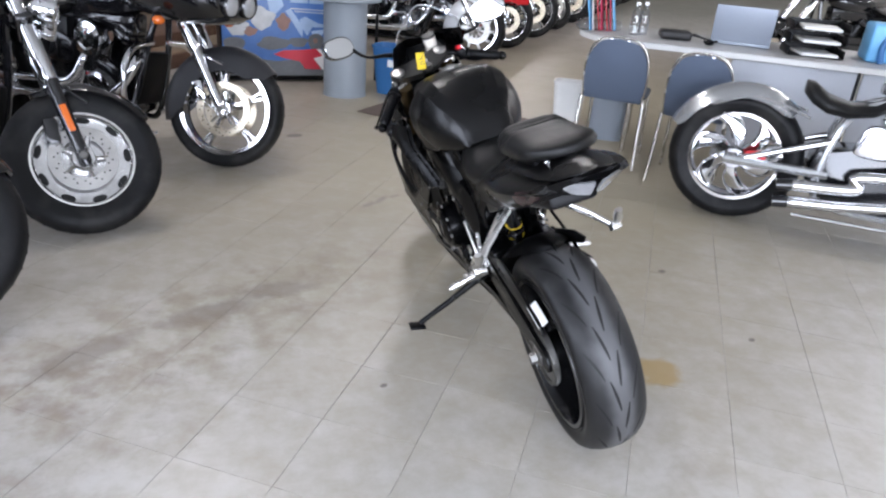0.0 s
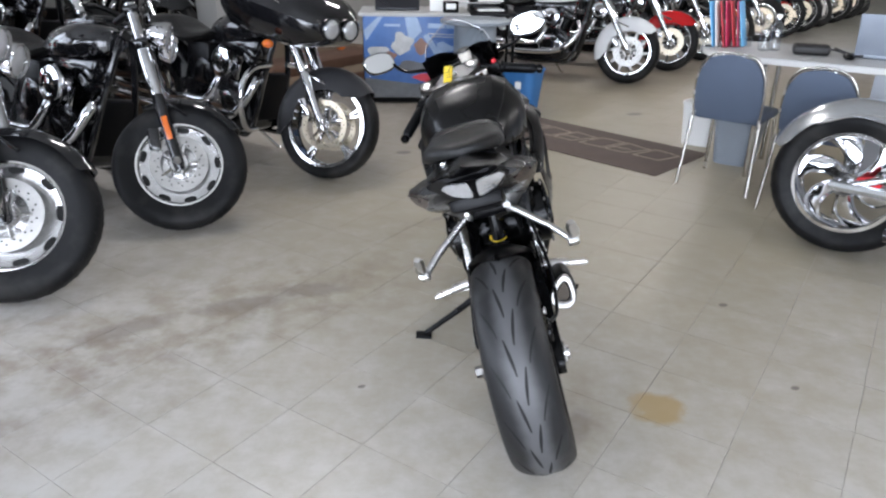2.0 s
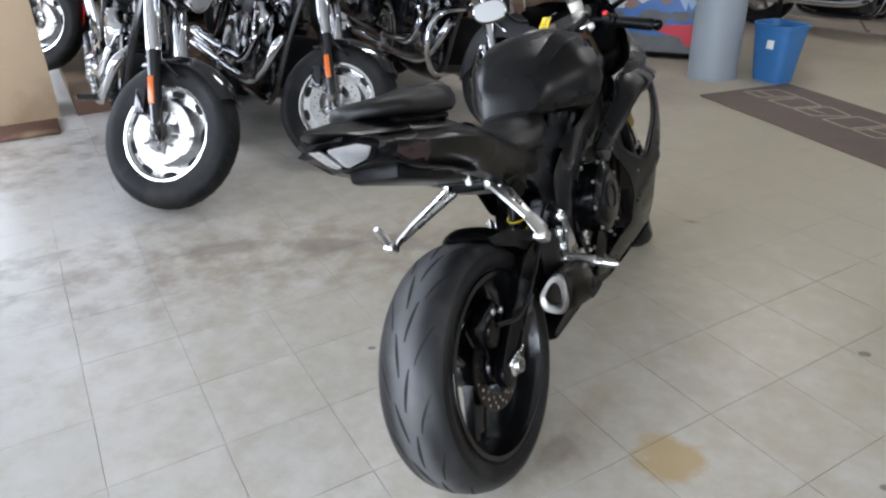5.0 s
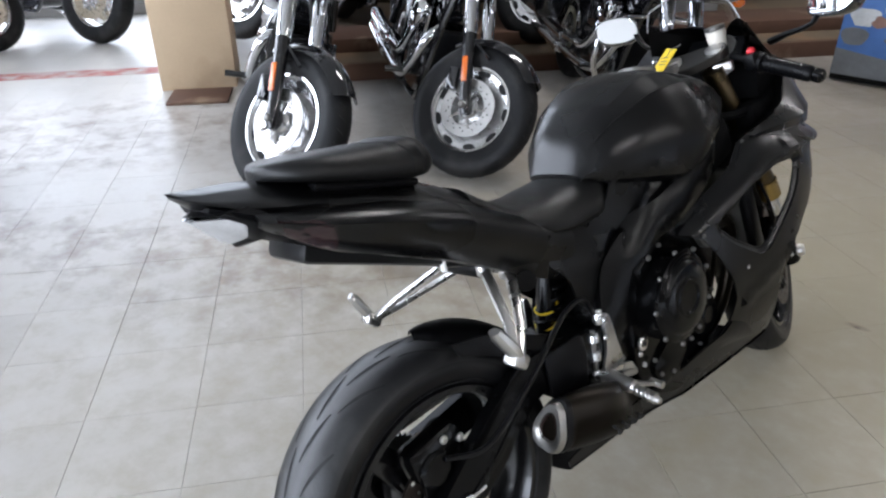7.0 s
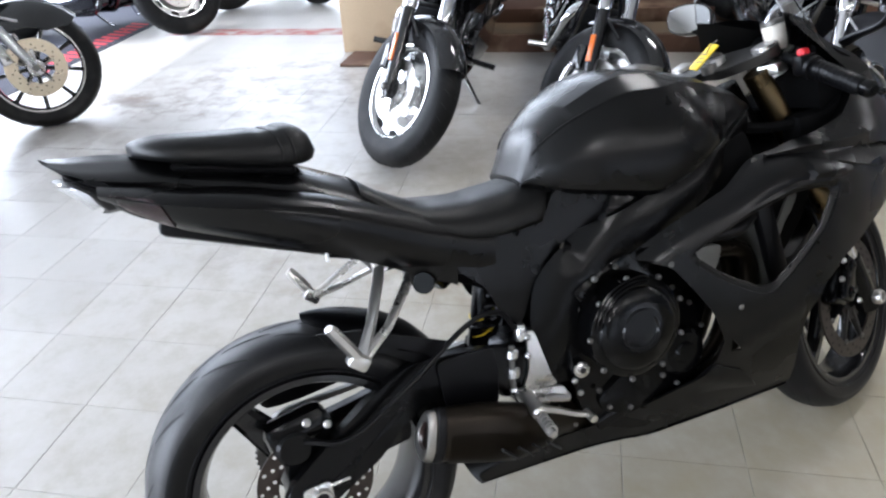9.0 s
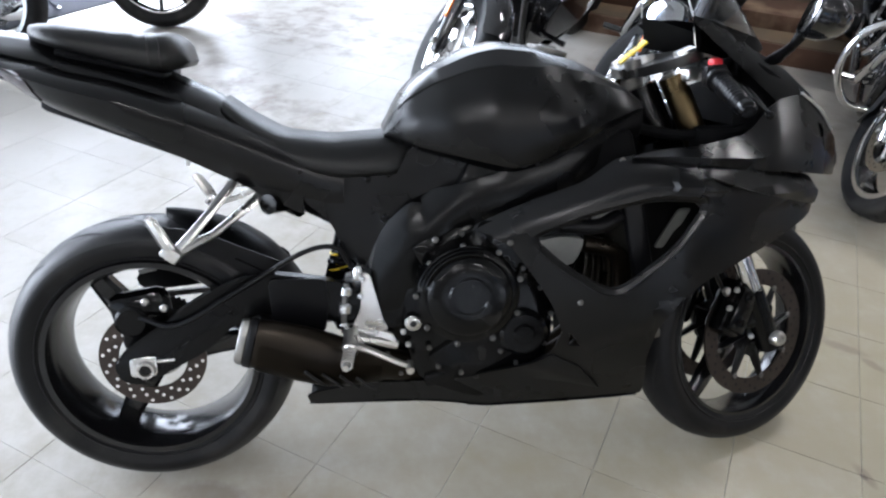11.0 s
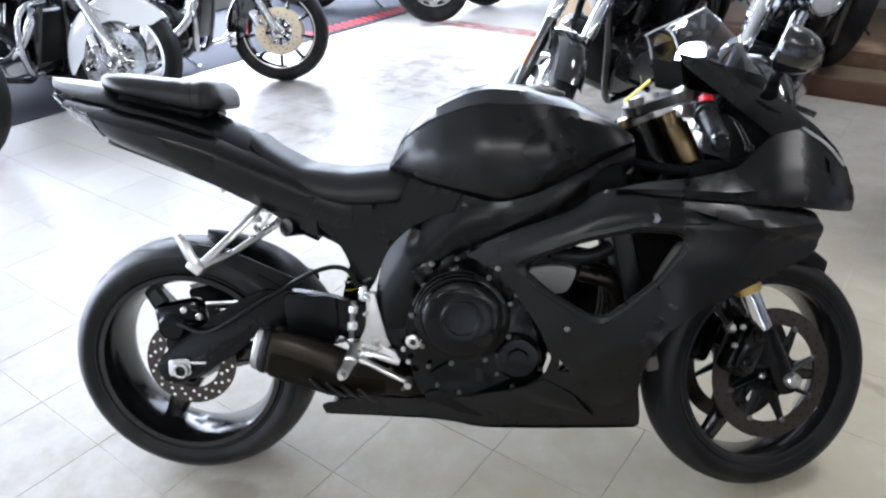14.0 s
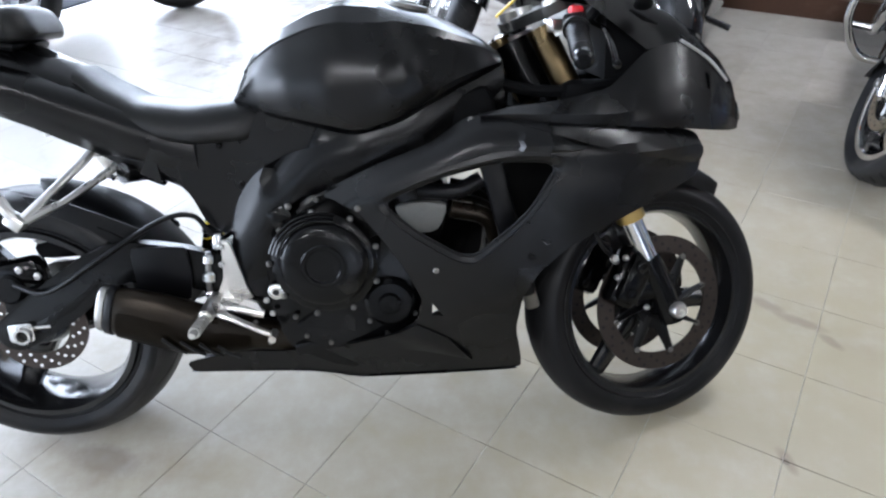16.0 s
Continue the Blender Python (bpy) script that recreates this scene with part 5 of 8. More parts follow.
revolve(b2, [(0, 0.016), (0, 0.027), (0.003, 0.028), (0.003, 0.016)], 24)
b2.transform(Matrix.Translation((0.0, 0.405, 0.478)) @ Matrix.Rotation(radians(14), 4, "X") @ Matrix.Rotation(radians(-90), 4, "Y"))
part("lower_collar", b2, YELLOW, shock, "yellow spring collar")
# rear caliper and its bracket
bm = BM()
box(bm, (0.062, -0.005, 0.420), (0.056, 0.118, 0.074), 0.020, Matrix.Rotation(radians(10), 4, "X"))
revolve(bm, [(0.060, 0.034), (0.094, 0.034), (0.099, 0.028), (0.099, 0.0005)], 24, (0, -0.018, 0.398), closed=False)
slab(bm, rounded([(-0.045, 0.32), (-0.040, 0.40), (0.0, 0.455), (0.055, 0.450), (0.065, 0.40), (0.03, 0.32)], 2), 0.070, 0.080, 0.003)
rear_caliper = part("rear_brake_caliper", bm, ENGINE, sport)
for y, z in ((-0.028, 0.412), (0.012, 0.440), (0.048, 0.425)):
    head = BM()
    rivet(head, (0.088, y, z), 0.0085, 0.006)
    part("caliper_pin", head, ALLOY, rear_caliper)

# engine
bm = BM()
slab(bm, rounded([(0.56, 0.25), (0.53, 0.40), (0.56, 0.52), (0.64, 0.60), (0.80, 0.64), (0.93, 0.58), (0.885, 0.46), (0.852, 0.38), (0.845, 0.24), (0.70, 0.19)], 2), -0.122, 0.122, 0.01)
box(bm, (0, 0.74, 0.66), (0.26, 0.2, 0.12), 0.02, Matrix.Rotation(radians(-25), 4, "X"))
engine = part("engine_block", bm, ENGINE, sport, "black painted four-cylinder engine")
for s in (-1, 1):
    bm = BM()
    cy, cz, R = (0.667, 0.462, 0.105) if s > 0 else (0.70, 0.43, 0.085)
    revolve(bm, [(s * 0.116, R), (s * 0.172, R), (s * 0.177, R - 0.006), (s * 0.179, R - 0.016), (s * 0.186, R - 0.020), (s * 0.192, R - 0.032), (s * 0.192, 0.045), (s * 0.196, 0.042), (s * 0.196, 0.036), (s * 0.192, 0.033), (s * 0.192, 0.0005)], 56, (0, cy, cz), closed=False)
    ribs = []
    for j in range(3):
        rib = BM()
        ribs.append(rib)
        tube(rib, [(s * (0.186 - 0.002 * j), cy + (R - 0.012 + 0.007 * j) * math.cos(a), cz + (R - 0.012 + 0.007 * j) * math.sin(a)) for a in [radians(75 + 9 * q) for q in range(11)]], 0.004, 6)
    clutch = part("clutch_cover" if s > 0 else "generator_cover", bm, ENGINE, engine, "round gloss black casing")
    for rib in ribs:
        part("cover_rib", rib, ENGINE, clutch)
    for k in range(9):
        a = radians(18 + 40 * k)
        head = BM()
        rivet(head, (s * 0.174, cy + (R + 0.004) * math.cos(a), cz + (R + 0.004) * math.sin(a)), 0.006, 0.007)
        part("casing_bolt", head, CAST, clutch)
    bm = BM()
    cy, cz, R = (0.79, 0.362, 0.052) if s > 0 else (0.60, 0.36, 0.045)
    revolve(bm, [(s * 0.118, R), (s * 0.148, R), (s * 0.155, R - 0.008), (s * 0.155, 0.024), (s * 0.160, 0.02), (s * 0.160, 0.0005)], 36, (0, cy, cz), closed=False)
    slab(bm, rounded([(0.585, 0.31), (0.60, 0.27), (0.70, 0.25), (0.82, 0.29), (0.86, 0.35), (0.84, 0.46), (0.78, 0.52), (0.74, 0.40), (0.64, 0.34)], 2), s * 0.116, s * 0.132, 0.004)
    small = part("water_pump_cover", bm, ENGINE, engine)
    for y, z in ((0.59, 0.33), (0.61, 0.285), (0.66, 0.268), (0.72, 0.262), (0.78, 0.285), (0.84, 0.33), (0.852, 0.40), (0.825, 0.46), (0.785, 0.505), (0.655, 0.585), (0.745, 0.315)):
        head = BM()
        rivet(head, (s * 0.132, y, z), 0.0056, 0.007)
        part("cover_bolt", head, CAST, small)
    bm = BM()
    box(bm, (s * 0.122, 0.64, 0.262), (0.018, 0.12, 0.03), 0.006, Matrix.Rotation(radians(14), 4, "X"))
    part("sump_casting", bm, ENGINE, engine)
    bm = BM()
    box(bm, (s * 0.128, 0.585, 0.545), (0.03, 0.05, 0.06), 0.01, Matrix.Rotation(radians(30), 4, "X"))
    part("cast_boss", bm, ENGINE, engine)

# exhaust
def tri_ring(y, cx, cz, w, h, tilt=0.0):
    out = []
    for k in range(24):
        a = k * math.tau / 24
        r = 1.0 + 0.10 * math.cos(3 * (a - radians(80)))
        x, z = w / 2 * r * math.cos(a), h / 2 * r * math.sin(a)
        x += 0.22 * z * (w / h)
        out.append((cx - 0.036 + x * 0.94, y + tilt * (z), cz + 0.008 + z * 0.96))
    return out


bm = BM()
loft(bm, [tri_ring(0.212, 0.192, 0.362, 0.074, 0.096, 0.25), tri_ring(0.218, 0.192, 0.362, 0.080, 0.102, 0.25), tri_ring(0.26, 0.192, 0.352, 0.092, 0.116, 0.22), tri_ring(0.32, 0.190, 0.334, 0.102, 0.124, 0.18), tri_ring(0.38, 0.187, 0.314, 0.105, 0.122, 0.15), tri_ring(0.44, 0.165, 0.292, 0.09, 0.10, 0.1), tri_ring(0.50, 0.125, 0.268, 0.075, 0.08), tri_ring(0.62, 0.08, 0.225, 0.07, 0.07)])
muffler = part("muffler", bm, BRONZE, sport, "short dark triangular muffler low on the side")
bm = BM()
loft(bm, [tri_ring(0.216, 0.192, 0.362, 0.083, 0.105, 0.25), tri_ring(0.206, 0.193, 0.366, 0.080, 0.101, 0.25), tri_ring(0.202, 0.193, 0.367, 0.074, 0.094, 0.25), tri_ring(0.203, 0.193, 0.367, 0.052, 0.066, 0.25), tri_ring(0.208, 0.193, 0.367, 0.042, 0.054, 0.25)], caps=(False, False))
part("muffler_end_cap", bm, STEEL, muffler, "bright metal end ring")
bm = BM()
loft(bm, [tri_ring(0.219, 0.192, 0.362, 0.085, 0.107, 0.25), tri_ring(0.221, 0.192, 0.362, 0.089, 0.111, 0.25), tri_ring(0.233, 0.192, 0.359, 0.092, 0.114, 0.24), tri_ring(0.235, 0.192, 0.359, 0.088, 0.110, 0.24)])
part("muffler_strap", bm, PLASTIC, muffler, "black clamp band")
bm = BM()
shield = []
for y, cx, cz, w, h, tilt in ((0.245, 0.192, 0.356, 0.095, 0.119, 0.23), (0.27, 0.192, 0.350, 0.099, 0.123, 0.22), (0.32, 0.190, 0.334, 0.107, 0.129, 0.18), (0.38, 0.187, 0.314, 0.110, 0.127, 0.15), (0.44, 0.165, 0.292, 0.096, 0.106, 0.1), (0.49, 0.130, 0.272, 0.082, 0.086, 0.0)):
    ring = tri_ring(y, cx, cz, w, h, tilt)
    shield.append(ring[16:] + ring[:2])
loft(bm, shield, closed=False)
bmesh.ops.solidify(bm, geom=list(bm.faces), thickness=0.002)
part("heat_shield", bm, BRONZE, muffler, "slotted heat shield in the same dark finish")
bm = BM()
loft(bm, [tri_ring(0.204, 0.193, 0.367, 0.043, 0.055, 0.25), tri_ring(0.222, 0.192, 0.362, 0.040, 0.050, 0.25)], caps=(False, True))
part("outlet", bm, RUSTY, muffler, "sooty red-brown outlet")
for j in range(4):
    y = 0.335 + 0.034 * j
    bm = BM()
    tube(bm, [(0.208 - 0.007 * j, y, 0.322 - 0.010 * j), (0.206 - 0.008 * j, y + 0.020, 0.302 - 0.010 * j), (0.186 - 0.008 * j, y + 0.036, 0.280 - 0.009 * j)], 0.0055, 6, flat=0.6)
    part("heat_shield_slot", bm, GROOVE, muffler)
for x in (-0.105, -0.04, 0.04, 0.105):
    bm = BM()
    tube(bm, [(x, 0.92, 0.55), (x, 1.0, 0.52), (x * 0.9, 1.01, 0.40), (x * 0.7, 0.95, 0.27), (x * 0.4, 0.8, 0.20), (0.04, 0.62, 0.19)], 0.019, 10, per=5)
    part("header_pipe", bm, BRONZE, sport)
bm = BM()
box(bm, (0, 1.045, 0.50), (0.30, 0.03, 0.34), 0.008, Matrix.Rotation(radians(14), 4, "X"))
radiator = part("radiator", bm, RADIATOR, sport)
for s in (-1, 1):
    bm = BM()
    box(bm, (s * 0.155, 1.03, 0.53), (0.03, 0.045, 0.33), 0.012, Matrix.Rotation(radians(14), 4, "X"))
    tube(bm, [(s * 0.15, 0.98, 0.62), (s * 0.16, 0.93, 0.60), (s * 0.14, 0.86, 0.60)], 0.016, 10, per=4)
    part("radiator_tank", bm, PLASTIC, radiator)
for s in (-1, 1):
    bm = BM()
    slab(bm, rounded([(0.803, 0.566), (0.842, 0.508), (0.895, 0.510), (0.918, 0.570), (0.86, 0.574)], 2), s * 0.118, s * 0.138, 0.004)
    part("coil_cover", bm, GREYBOX, sport)

# fairing
FW = smooth([0.30, 0.55, 0.70, 0.85, 1.0, 1.1, 1.2, 1.3, 1.4, 1.49], [0.115, 0.145, 0.186, 0.223, 0.248, 0.255, 0.238, 0.202, 0.150, 0.055])
FP = smooth([0.08, 0.15, 0.20, 0.30, 0.45, 0.60, 0.68, 0.75, 0.82, 0.90], [0.35, 0.52, 0.63, 0.81, 0.95, 1.0, 0.97, 0.85, 0.66, 0.45])


def skin(y, z):
    x = FW(y) * FP(z)
    ridge = 0.010 * math.exp(-((z - (0.80 - 0.09 * y / 1.0 - 0.0)) / 0.02) ** 2) if y > 1.05 else 0.0
    top = EDGE(y)
    roll = 0.026 * min(1.0, max(0.0, (z - top + 0.045) / 0.045)) ** 2
    fold = 0.007 * math.exp(-((z - (0.30 + 0.42 * (y - 0.75))) / 0.012) ** 2) if 0.88 < y < 1.08 else 0.0
    return x + ridge - roll + fold


EDGE = smooth([0.30, 0.669, 0.777, 0.886, 0.95, 1.005, 1.222, 1.395, 1.49], [0.50, 0.605, 0.659, 0.702, 0.745, 0.757, 0.740, 0.697, 0.66])
SIDE = [(0.669, 0.605), (0.777, 0.659), (0.886, 0.702), (0.950, 0.745), (1.005, 0.755), (1.104, 0.750), (1.222, 0.738), (1.395, 0.695), (1.412, 0.66), (1.404, 0.617), (1.342, 0.591), (1.243, 0.552), (1.139, 0.503), (1.078, 0.447), (1.055, 0.396), (1.043, 0.319), (1.056, 0.245), (1.058, 0.212), (1.000, 0.205), (0.690, 0.166), (0.650, 0.182), (0.335, 0.172), (0.325, 0.200), (0.445, 0.232), (0.556, 0.234), (0.665, 0.250), (0.792, 0.292), (0.845, 0.335), (0.860, 0.382), (0.831, 0.451), (0.795, 0.506), (0.745, 0.572), (0.710, 0.588)]
VENT = rounded([(0.785, 0.592), (0.910, 0.645), (1.017, 0.672), (1.100, 0.669), (1.113, 0.651), (1.060, 0.570), (0.967, 0.485), (0.933, 0.486), (0.850, 0.534)], 2, 0.25)
NOTCH = [(0.876, 0.380), (0.900, 0.350), (0.876, 0.350)]
FARNOTCH = [(0.850, 0.265), (0.945, 0.265), (0.945, 0.212), (0.850, 0.206)]     # cut-out above the side stand's side
for s in (-1, 1):
    bm = BM()
    panel(bm, rounded(SIDE, 2, 0.18), skin, 0.004, 0.022, holes=([(0.955 + (y - 0.955) * 1.10, 0.59 + (z - 0.59) * 1.13) for y, z in VENT], NOTCH if s > 0 else FARNOTCH), side=s)
    fairing = part("side_fairing", bm, SATIN, sport, "matt black side fairing with a large vent opening", sharp=50)
    for y, z in ((0.888, 0.455), (0.743, 0.580), (0.962, 0.742), (1.19, 0.724), (1.372, 0.66)):
        head = BM()
        rivet(head, (s * (skin(y, z) - 0.001), y, z), 0.0062, 0.004, 12)
        part("fairing_bolt", head, CAST, fairing)
    bm = BM()
    panel(bm, rounded([(0.985, 0.756), (1.12, 0.748), (1.24, 0.734), (1.395, 0.700), (1.408, 0.664), (1.40, 0.640), (1.30, 0.664), (1.18, 0.698), (1.08, 0.728)], 2, 0.2), lambda y, z: skin(y, z) + 0.012 * min(1, max(0, (z - (1.0 - 0.265 * y)) / 0.03 + 0.4)) + 0.003, 0.005, 0.018, side=s)
    part("upper_duct_panel", bm, SATIN, fairing, sharp=24)
    bm = BM()
    panel(bm, rounded([(0.672, 0.602), (0.777, 0.657), (0.886, 0.700), (0.950, 0.742), (1.005, 0.752), (1.08, 0.735), (1.165, 0.690), (1.10, 0.688), (1.01, 0.694), (0.905, 0.664), (0.775, 0.608), (0.73, 0.592)], 2, 0.15), lambda y, z: skin(y, z) + 0.009 * min(1.0, max(0.0, (z - (EDGE(y) - 0.075)) / 0.022)) + 0.003, 0.005, 0.009, side=s)
    part("fairing_spear", bm, SATIN, fairing, sharp=22)
    bm = BM()
    cy, cz = 0.955, 0.59
    grow = [(cy + (y - cy) * 1.13, cz + (z - cz) * 1.165) for y, z in VENT]
    def near(y, z):
        """0 on the vent's edge, 1 from 0.02 outwards."""
        best = 9.0
        for (ya, za), (yb, zb) in zip(VENT, VENT[1:] + VENT[:1]):
            dy, dz = yb - ya, zb - za
            t = min(1.0, max(0.0, ((y - ya) * dy + (z - za) * dz) / max(1e-9, dy * dy + dz * dz)))
            best = min(best, math.dist((y, z), (ya + t * dy, za + t * dz)))
        return min(1.0, best / 0.02)
    panel(bm, grow, lambda y, z: skin(y, z) - 0.012 * (1 - near(y, z)) + 0.0015, 0.004, 0.010, holes=(VENT,), side=s)
    part("vent_bevel", bm, SATIN, fairing, sharp=25)
    bm = BM()
    vent = [(y, z) for y, z in VENT]
    tube(bm, [(s * (skin(y, z) - 0.011), y, z) for y, z in vent + vent[:1]], 0.003, 6)
    part("vent_lip", bm, SATIN, fairing)
    bm = BM()
    panel(bm, [(0.690, 0.262), (0.775, 0.290), (0.845, 0.326), (0.905, 0.296), (0.955, 0.236), (0.88, 0.252), (0.78, 0.262)], lambda y, z: skin(y, z) + 0.003 + 0.008 * max(0.0, 1 - abs(z - (0.292 - 0.42 * (y - 0.84))) / 0.035) * min(1.0, max(0.0, (y - 0.68) / 0.14)), 0.006, 0.012, side=s)
    part("belly_scoop", bm, SATIN, fairing, "pointed black duct lip low on the fairing", sharp=20)
bm = BM()
rings = []
for k in range(14):
    y = 0.33 + 0.72 * k / 13
    zb = float(np.interp(y, [0.33, 0.65, 0.69, 1.05], [0.174, 0.181, 0.166, 0.208]))
    w = skin(y, zb + 0.01)
    rings.append([(u * w, y, zb - 0.012 * (1 - u * u)) for u in [-1 + j / 4 for j in range(9)]])
loft(bm, rings, closed=False)
bmesh.ops.solidify(bm, geom=list(bm.faces), thickness=0.004)
part("belly_pan", bm, SATIN, sport)

# nose: upper cowl with headlamp, dark inner panels, screen, mirrors
NOSE = [(1.04, 0.213, 0.752, 0.190, 0.765, None), (1.12, 0.222, 0.748, 0.188, 0.772, None), (1.22, 0.212, 0.738, 0.168, 0.790, 0.0), (1.29, 0.195, 0.730, 0.142, 0.856, 0.958), (1.36, 0.168, 0.722, 0.114, 0.868, 0.920), (1.42, 0.136, 0.712, 0.094, 0.832, 0.874), (1.47, 0.098, 0.703, 0.070, 0.786, 0.828), (1.500, 0.060, 0.698, 0.048, 0.745, 0.786), (1.516, 0.030, 0.697, 0.026, 0.715, 0.738)]
SIDES = [(0.975, 0.204, 0.752, 0.199, 0.7535)] + [k[:5] for k in NOSE]
SX0, SZ0, SX1, SZ1 = [smooth([k[0] for k in SIDES], [k[j] for k in SIDES]) for j in (1, 2, 3, 4)]
for s in (-1, 1):
    bm = BM()
    rings = []
    for k in range(36):
        y = 0.975 + 0.537 * k / 35
        x0, z0, x1, z1 = SX0(y), SZ0(y), SX1(y), SZ1(y)
        rings.append([(s * x0, y, z0 - 0.012 * min(1.0, (y - 0.96) / 0.09)), (s * (x0 + 0.004), y, z0 + 0.2 * (z1 - z0)), (s * (0.45 * x0 + 0.55 * x1 + 0.006), y, z0 + 0.55 * (z1 - z0)), (s * x1, y, z1)])
    loft(bm, rings, closed=False)
    bmesh.ops.recalc_face_normals(bm, faces=bm.faces)
    bmesh.ops.solidify(bm, geom=list(bm.faces), thickness=0.004)
    part("nose_side", bm, SATIN, sport, sharp=42)
bm = BM()
rings = []
for y, x0, z0, x1, z1, zt in NOSE[3:]:
    rings.append([(u * x1, y + (0.0 if abs(u) < 1 else 0), zt - (zt - z1) * abs(u) ** 2.0) for u in [-1 + j / 5 for j in range(11)]])
first = [(x * 1.06, y - 0.03 - 1.15 * abs(x), z + 0.012 + 0.95 * abs(x)) for x, y, z in rings[0]]
loft(bm, [first] + rings, closed=False)
bmesh.ops.solidify(bm, geom=list(bm.faces), thickness=0.004)
part("nose_cowl", bm, SATIN, sport, "matt black pointed nose cowl")
bm = BM()
rings = []
for y, w, zt, zb in ((1.40, 0.105, 0.82, 0.715), (1.45, 0.088, 0.795, 0.71), (1.490, 0.058, 0.765, 0.706), (1.506, 0.03, 0.735, 0.71)):
    rings.append([(w * math.cos(a) * 1.0, y, (zt + zb) / 2 + (zt - zb) / 2 * math.sin(a)) for a in [k * math.tau / 20 for k in range(20)]])
loft(bm, rings)
part("headlamp", bm, LENS, sport, "clear faceted headlamp lens")
bm = BM()
rings = []
for k in range(9):
    t = k / 8
    ring = []
    for j in range(17):
        u = -1 + j / 8
        base = Vector((u * 0.132, 1.314 - 0.215 * abs(u) ** 1.4, 0.972 + 0.046 * abs(u) ** 1.4))
        top = Vector((u * 0.104, 1.181 - 0.105 * abs(u) ** 1.5, 1.120 - 0.050 * abs(u) ** 1.6))
        p = base.lerp(top, t)
        p.z += 0.012 * math.sin(math.pi * t)
        ring.append(p)
    rings.append(ring)
loft(bm, rings, closed=False)
screen = part("windscreen", bm, SCREEN, sport, "clear double-bubble windscreen")
bm = BM()
rim = [r[0] for r in rings] + rings[-1] + [r[-1] for r in rings[::-1]]
tube(bm, rim, 0.0020, 6)
part("screen_edge", bm, LENS, screen, "pale polished screen edge")
bm = BM()
band = []
for k in range(4):
    t = k / 3
    band.append([(p.x * (1 + 0.03 * t), p.y + 0.012 * t, p.z + 0.002 - t * (0.016 + 0.052 * min(1, abs(p.x) / 0.10))) for p in rings[0]])
loft(bm, band, closed=False)
bmesh.ops.solidify(bm, geom=list(bm.faces), thickness=0.003)
part("screen_surround", bm, SATIN, screen, "matt black band below the screen")
# dark liner inside the nose
bm = BM()
rows = []
for y, x0, z0, x1, z1, _ in NOSE[:6]:
    rows.append([(-x1 + 0.004, y, z1 - 0.006), (-0.8 * x1, y, z1 - 0.02), (-0.45 * x1, y, z1 - 0.05), (0, y, z1 - 0.055), (0.45 * x1, y, z1 - 0.05), (0.8 * x1, y, z1 - 0.02), (x1 - 0.004, y, z1 - 0.006)])
loft(bm, rows, closed=False)
bmesh.ops.solidify(bm, geom=list(bm.faces), thickness=0.003)
part("cockpit_liner", bm, LINER, sport)
bm = BM()
rows = []
for y, w, zb, zt in ((1.222, 0.105, 0.80, 0.955), (1.27, 0.110, 0.80, 0.945), (1.32, 0.105, 0.80, 0.920)):
    rows.append([(-w, y, zb), (-w * 0.92, y, zt - 0.02), (-w * 0.5, y, zt), (w * 0.5, y, zt), (w * 0.92, y, zt - 0.02), (w, y, zb)])
loft(bm, rows)
part("instrument_housing", bm, LINER, sport, "black housing behind the instruments")
for s in (-1, 1):
    bm = BM()
    c = Vector((0.292 if s > 0 else -0.336, 1.24, 1.022 if s > 0 else 1.030))
    half = 0.076 if s > 0 else 0.066
    turn = Matrix.Translation(c) @ Matrix.Rotation(radians(-24 * s), 4, "Z") @ Matrix.Rotation(radians(-18), 4, "X")
    oval = lambda d, g, a0, b0: [(s * (0.01 * math.sin(a) * g) + g * a0 * (abs(math.cos(a)) ** 0.75) * math.copysign(1, math.cos(a)), d, g * b0 * (abs(math.sin(a)) ** 0.75) * math.copysign(1, math.sin(a))) for a in [k * math.tau / 28 for k in range(28)]]
    loft(bm, [oval(0.0, 0.96, half, 0.043), oval(0.004, 1.0, half, 0.043), oval(0.03, 0.93, half, 0.043), oval(0.052, 0.72, half, 0.043), oval(0.066, 0.34, half, 0.043)])
    bm.transform(turn)
    mirror = part("rear_view_mirror", bm, ENAMEL, sport, "black fairing-mounted mirror")
    bm = BM()
    tube(bm, [(s * 0.118, 1.285, 0.935), (s * 0.16, 1.275, 0.948), (s * 0.24, 1.25, 0.968), tuple(c + Vector((-s * 0.04, 0.03, -0.012)))], [0.018, 0.014, 0.010, 0.014], 10, per=4, flat=0.6)
    part("mirror_stalk", bm, PLASTIC, mirror)
    bm = BM()
    loft(bm, [oval(-0.0015, 1.0, half - 0.005, 0.038), oval(-0.0025, 0.98, half - 0.005, 0.038)])
    bm.transform(turn)
    part("mirror_glass", bm, MIRROR, mirror)
for s in (-1, 1):
    bm = BM()
    box(bm, (s * 0.10, 1.22, 0.76), (0.06, 0.16, 0.08), 0.02)
    tube(bm, [(s * 0.06, 1.0, 0.80), (s * 0.09, 1.1, 0.78), (s * 0.12, 1.22, 0.79), (s * 0.10, 1.3, 0.82)], 0.012, 8, per=4)
    part("cockpit_duct", bm, LINER, sport)
bm = BM()
tube(bm, [(-0.02, 1.06, 0.87), (0, 1.11, 0.76)], 0.040, 16)
box(bm, (0, 0.96, 0.76), (0.17, 0.16, 0.12), 0.02)
part("steering_head", bm, ENGINE, sport)

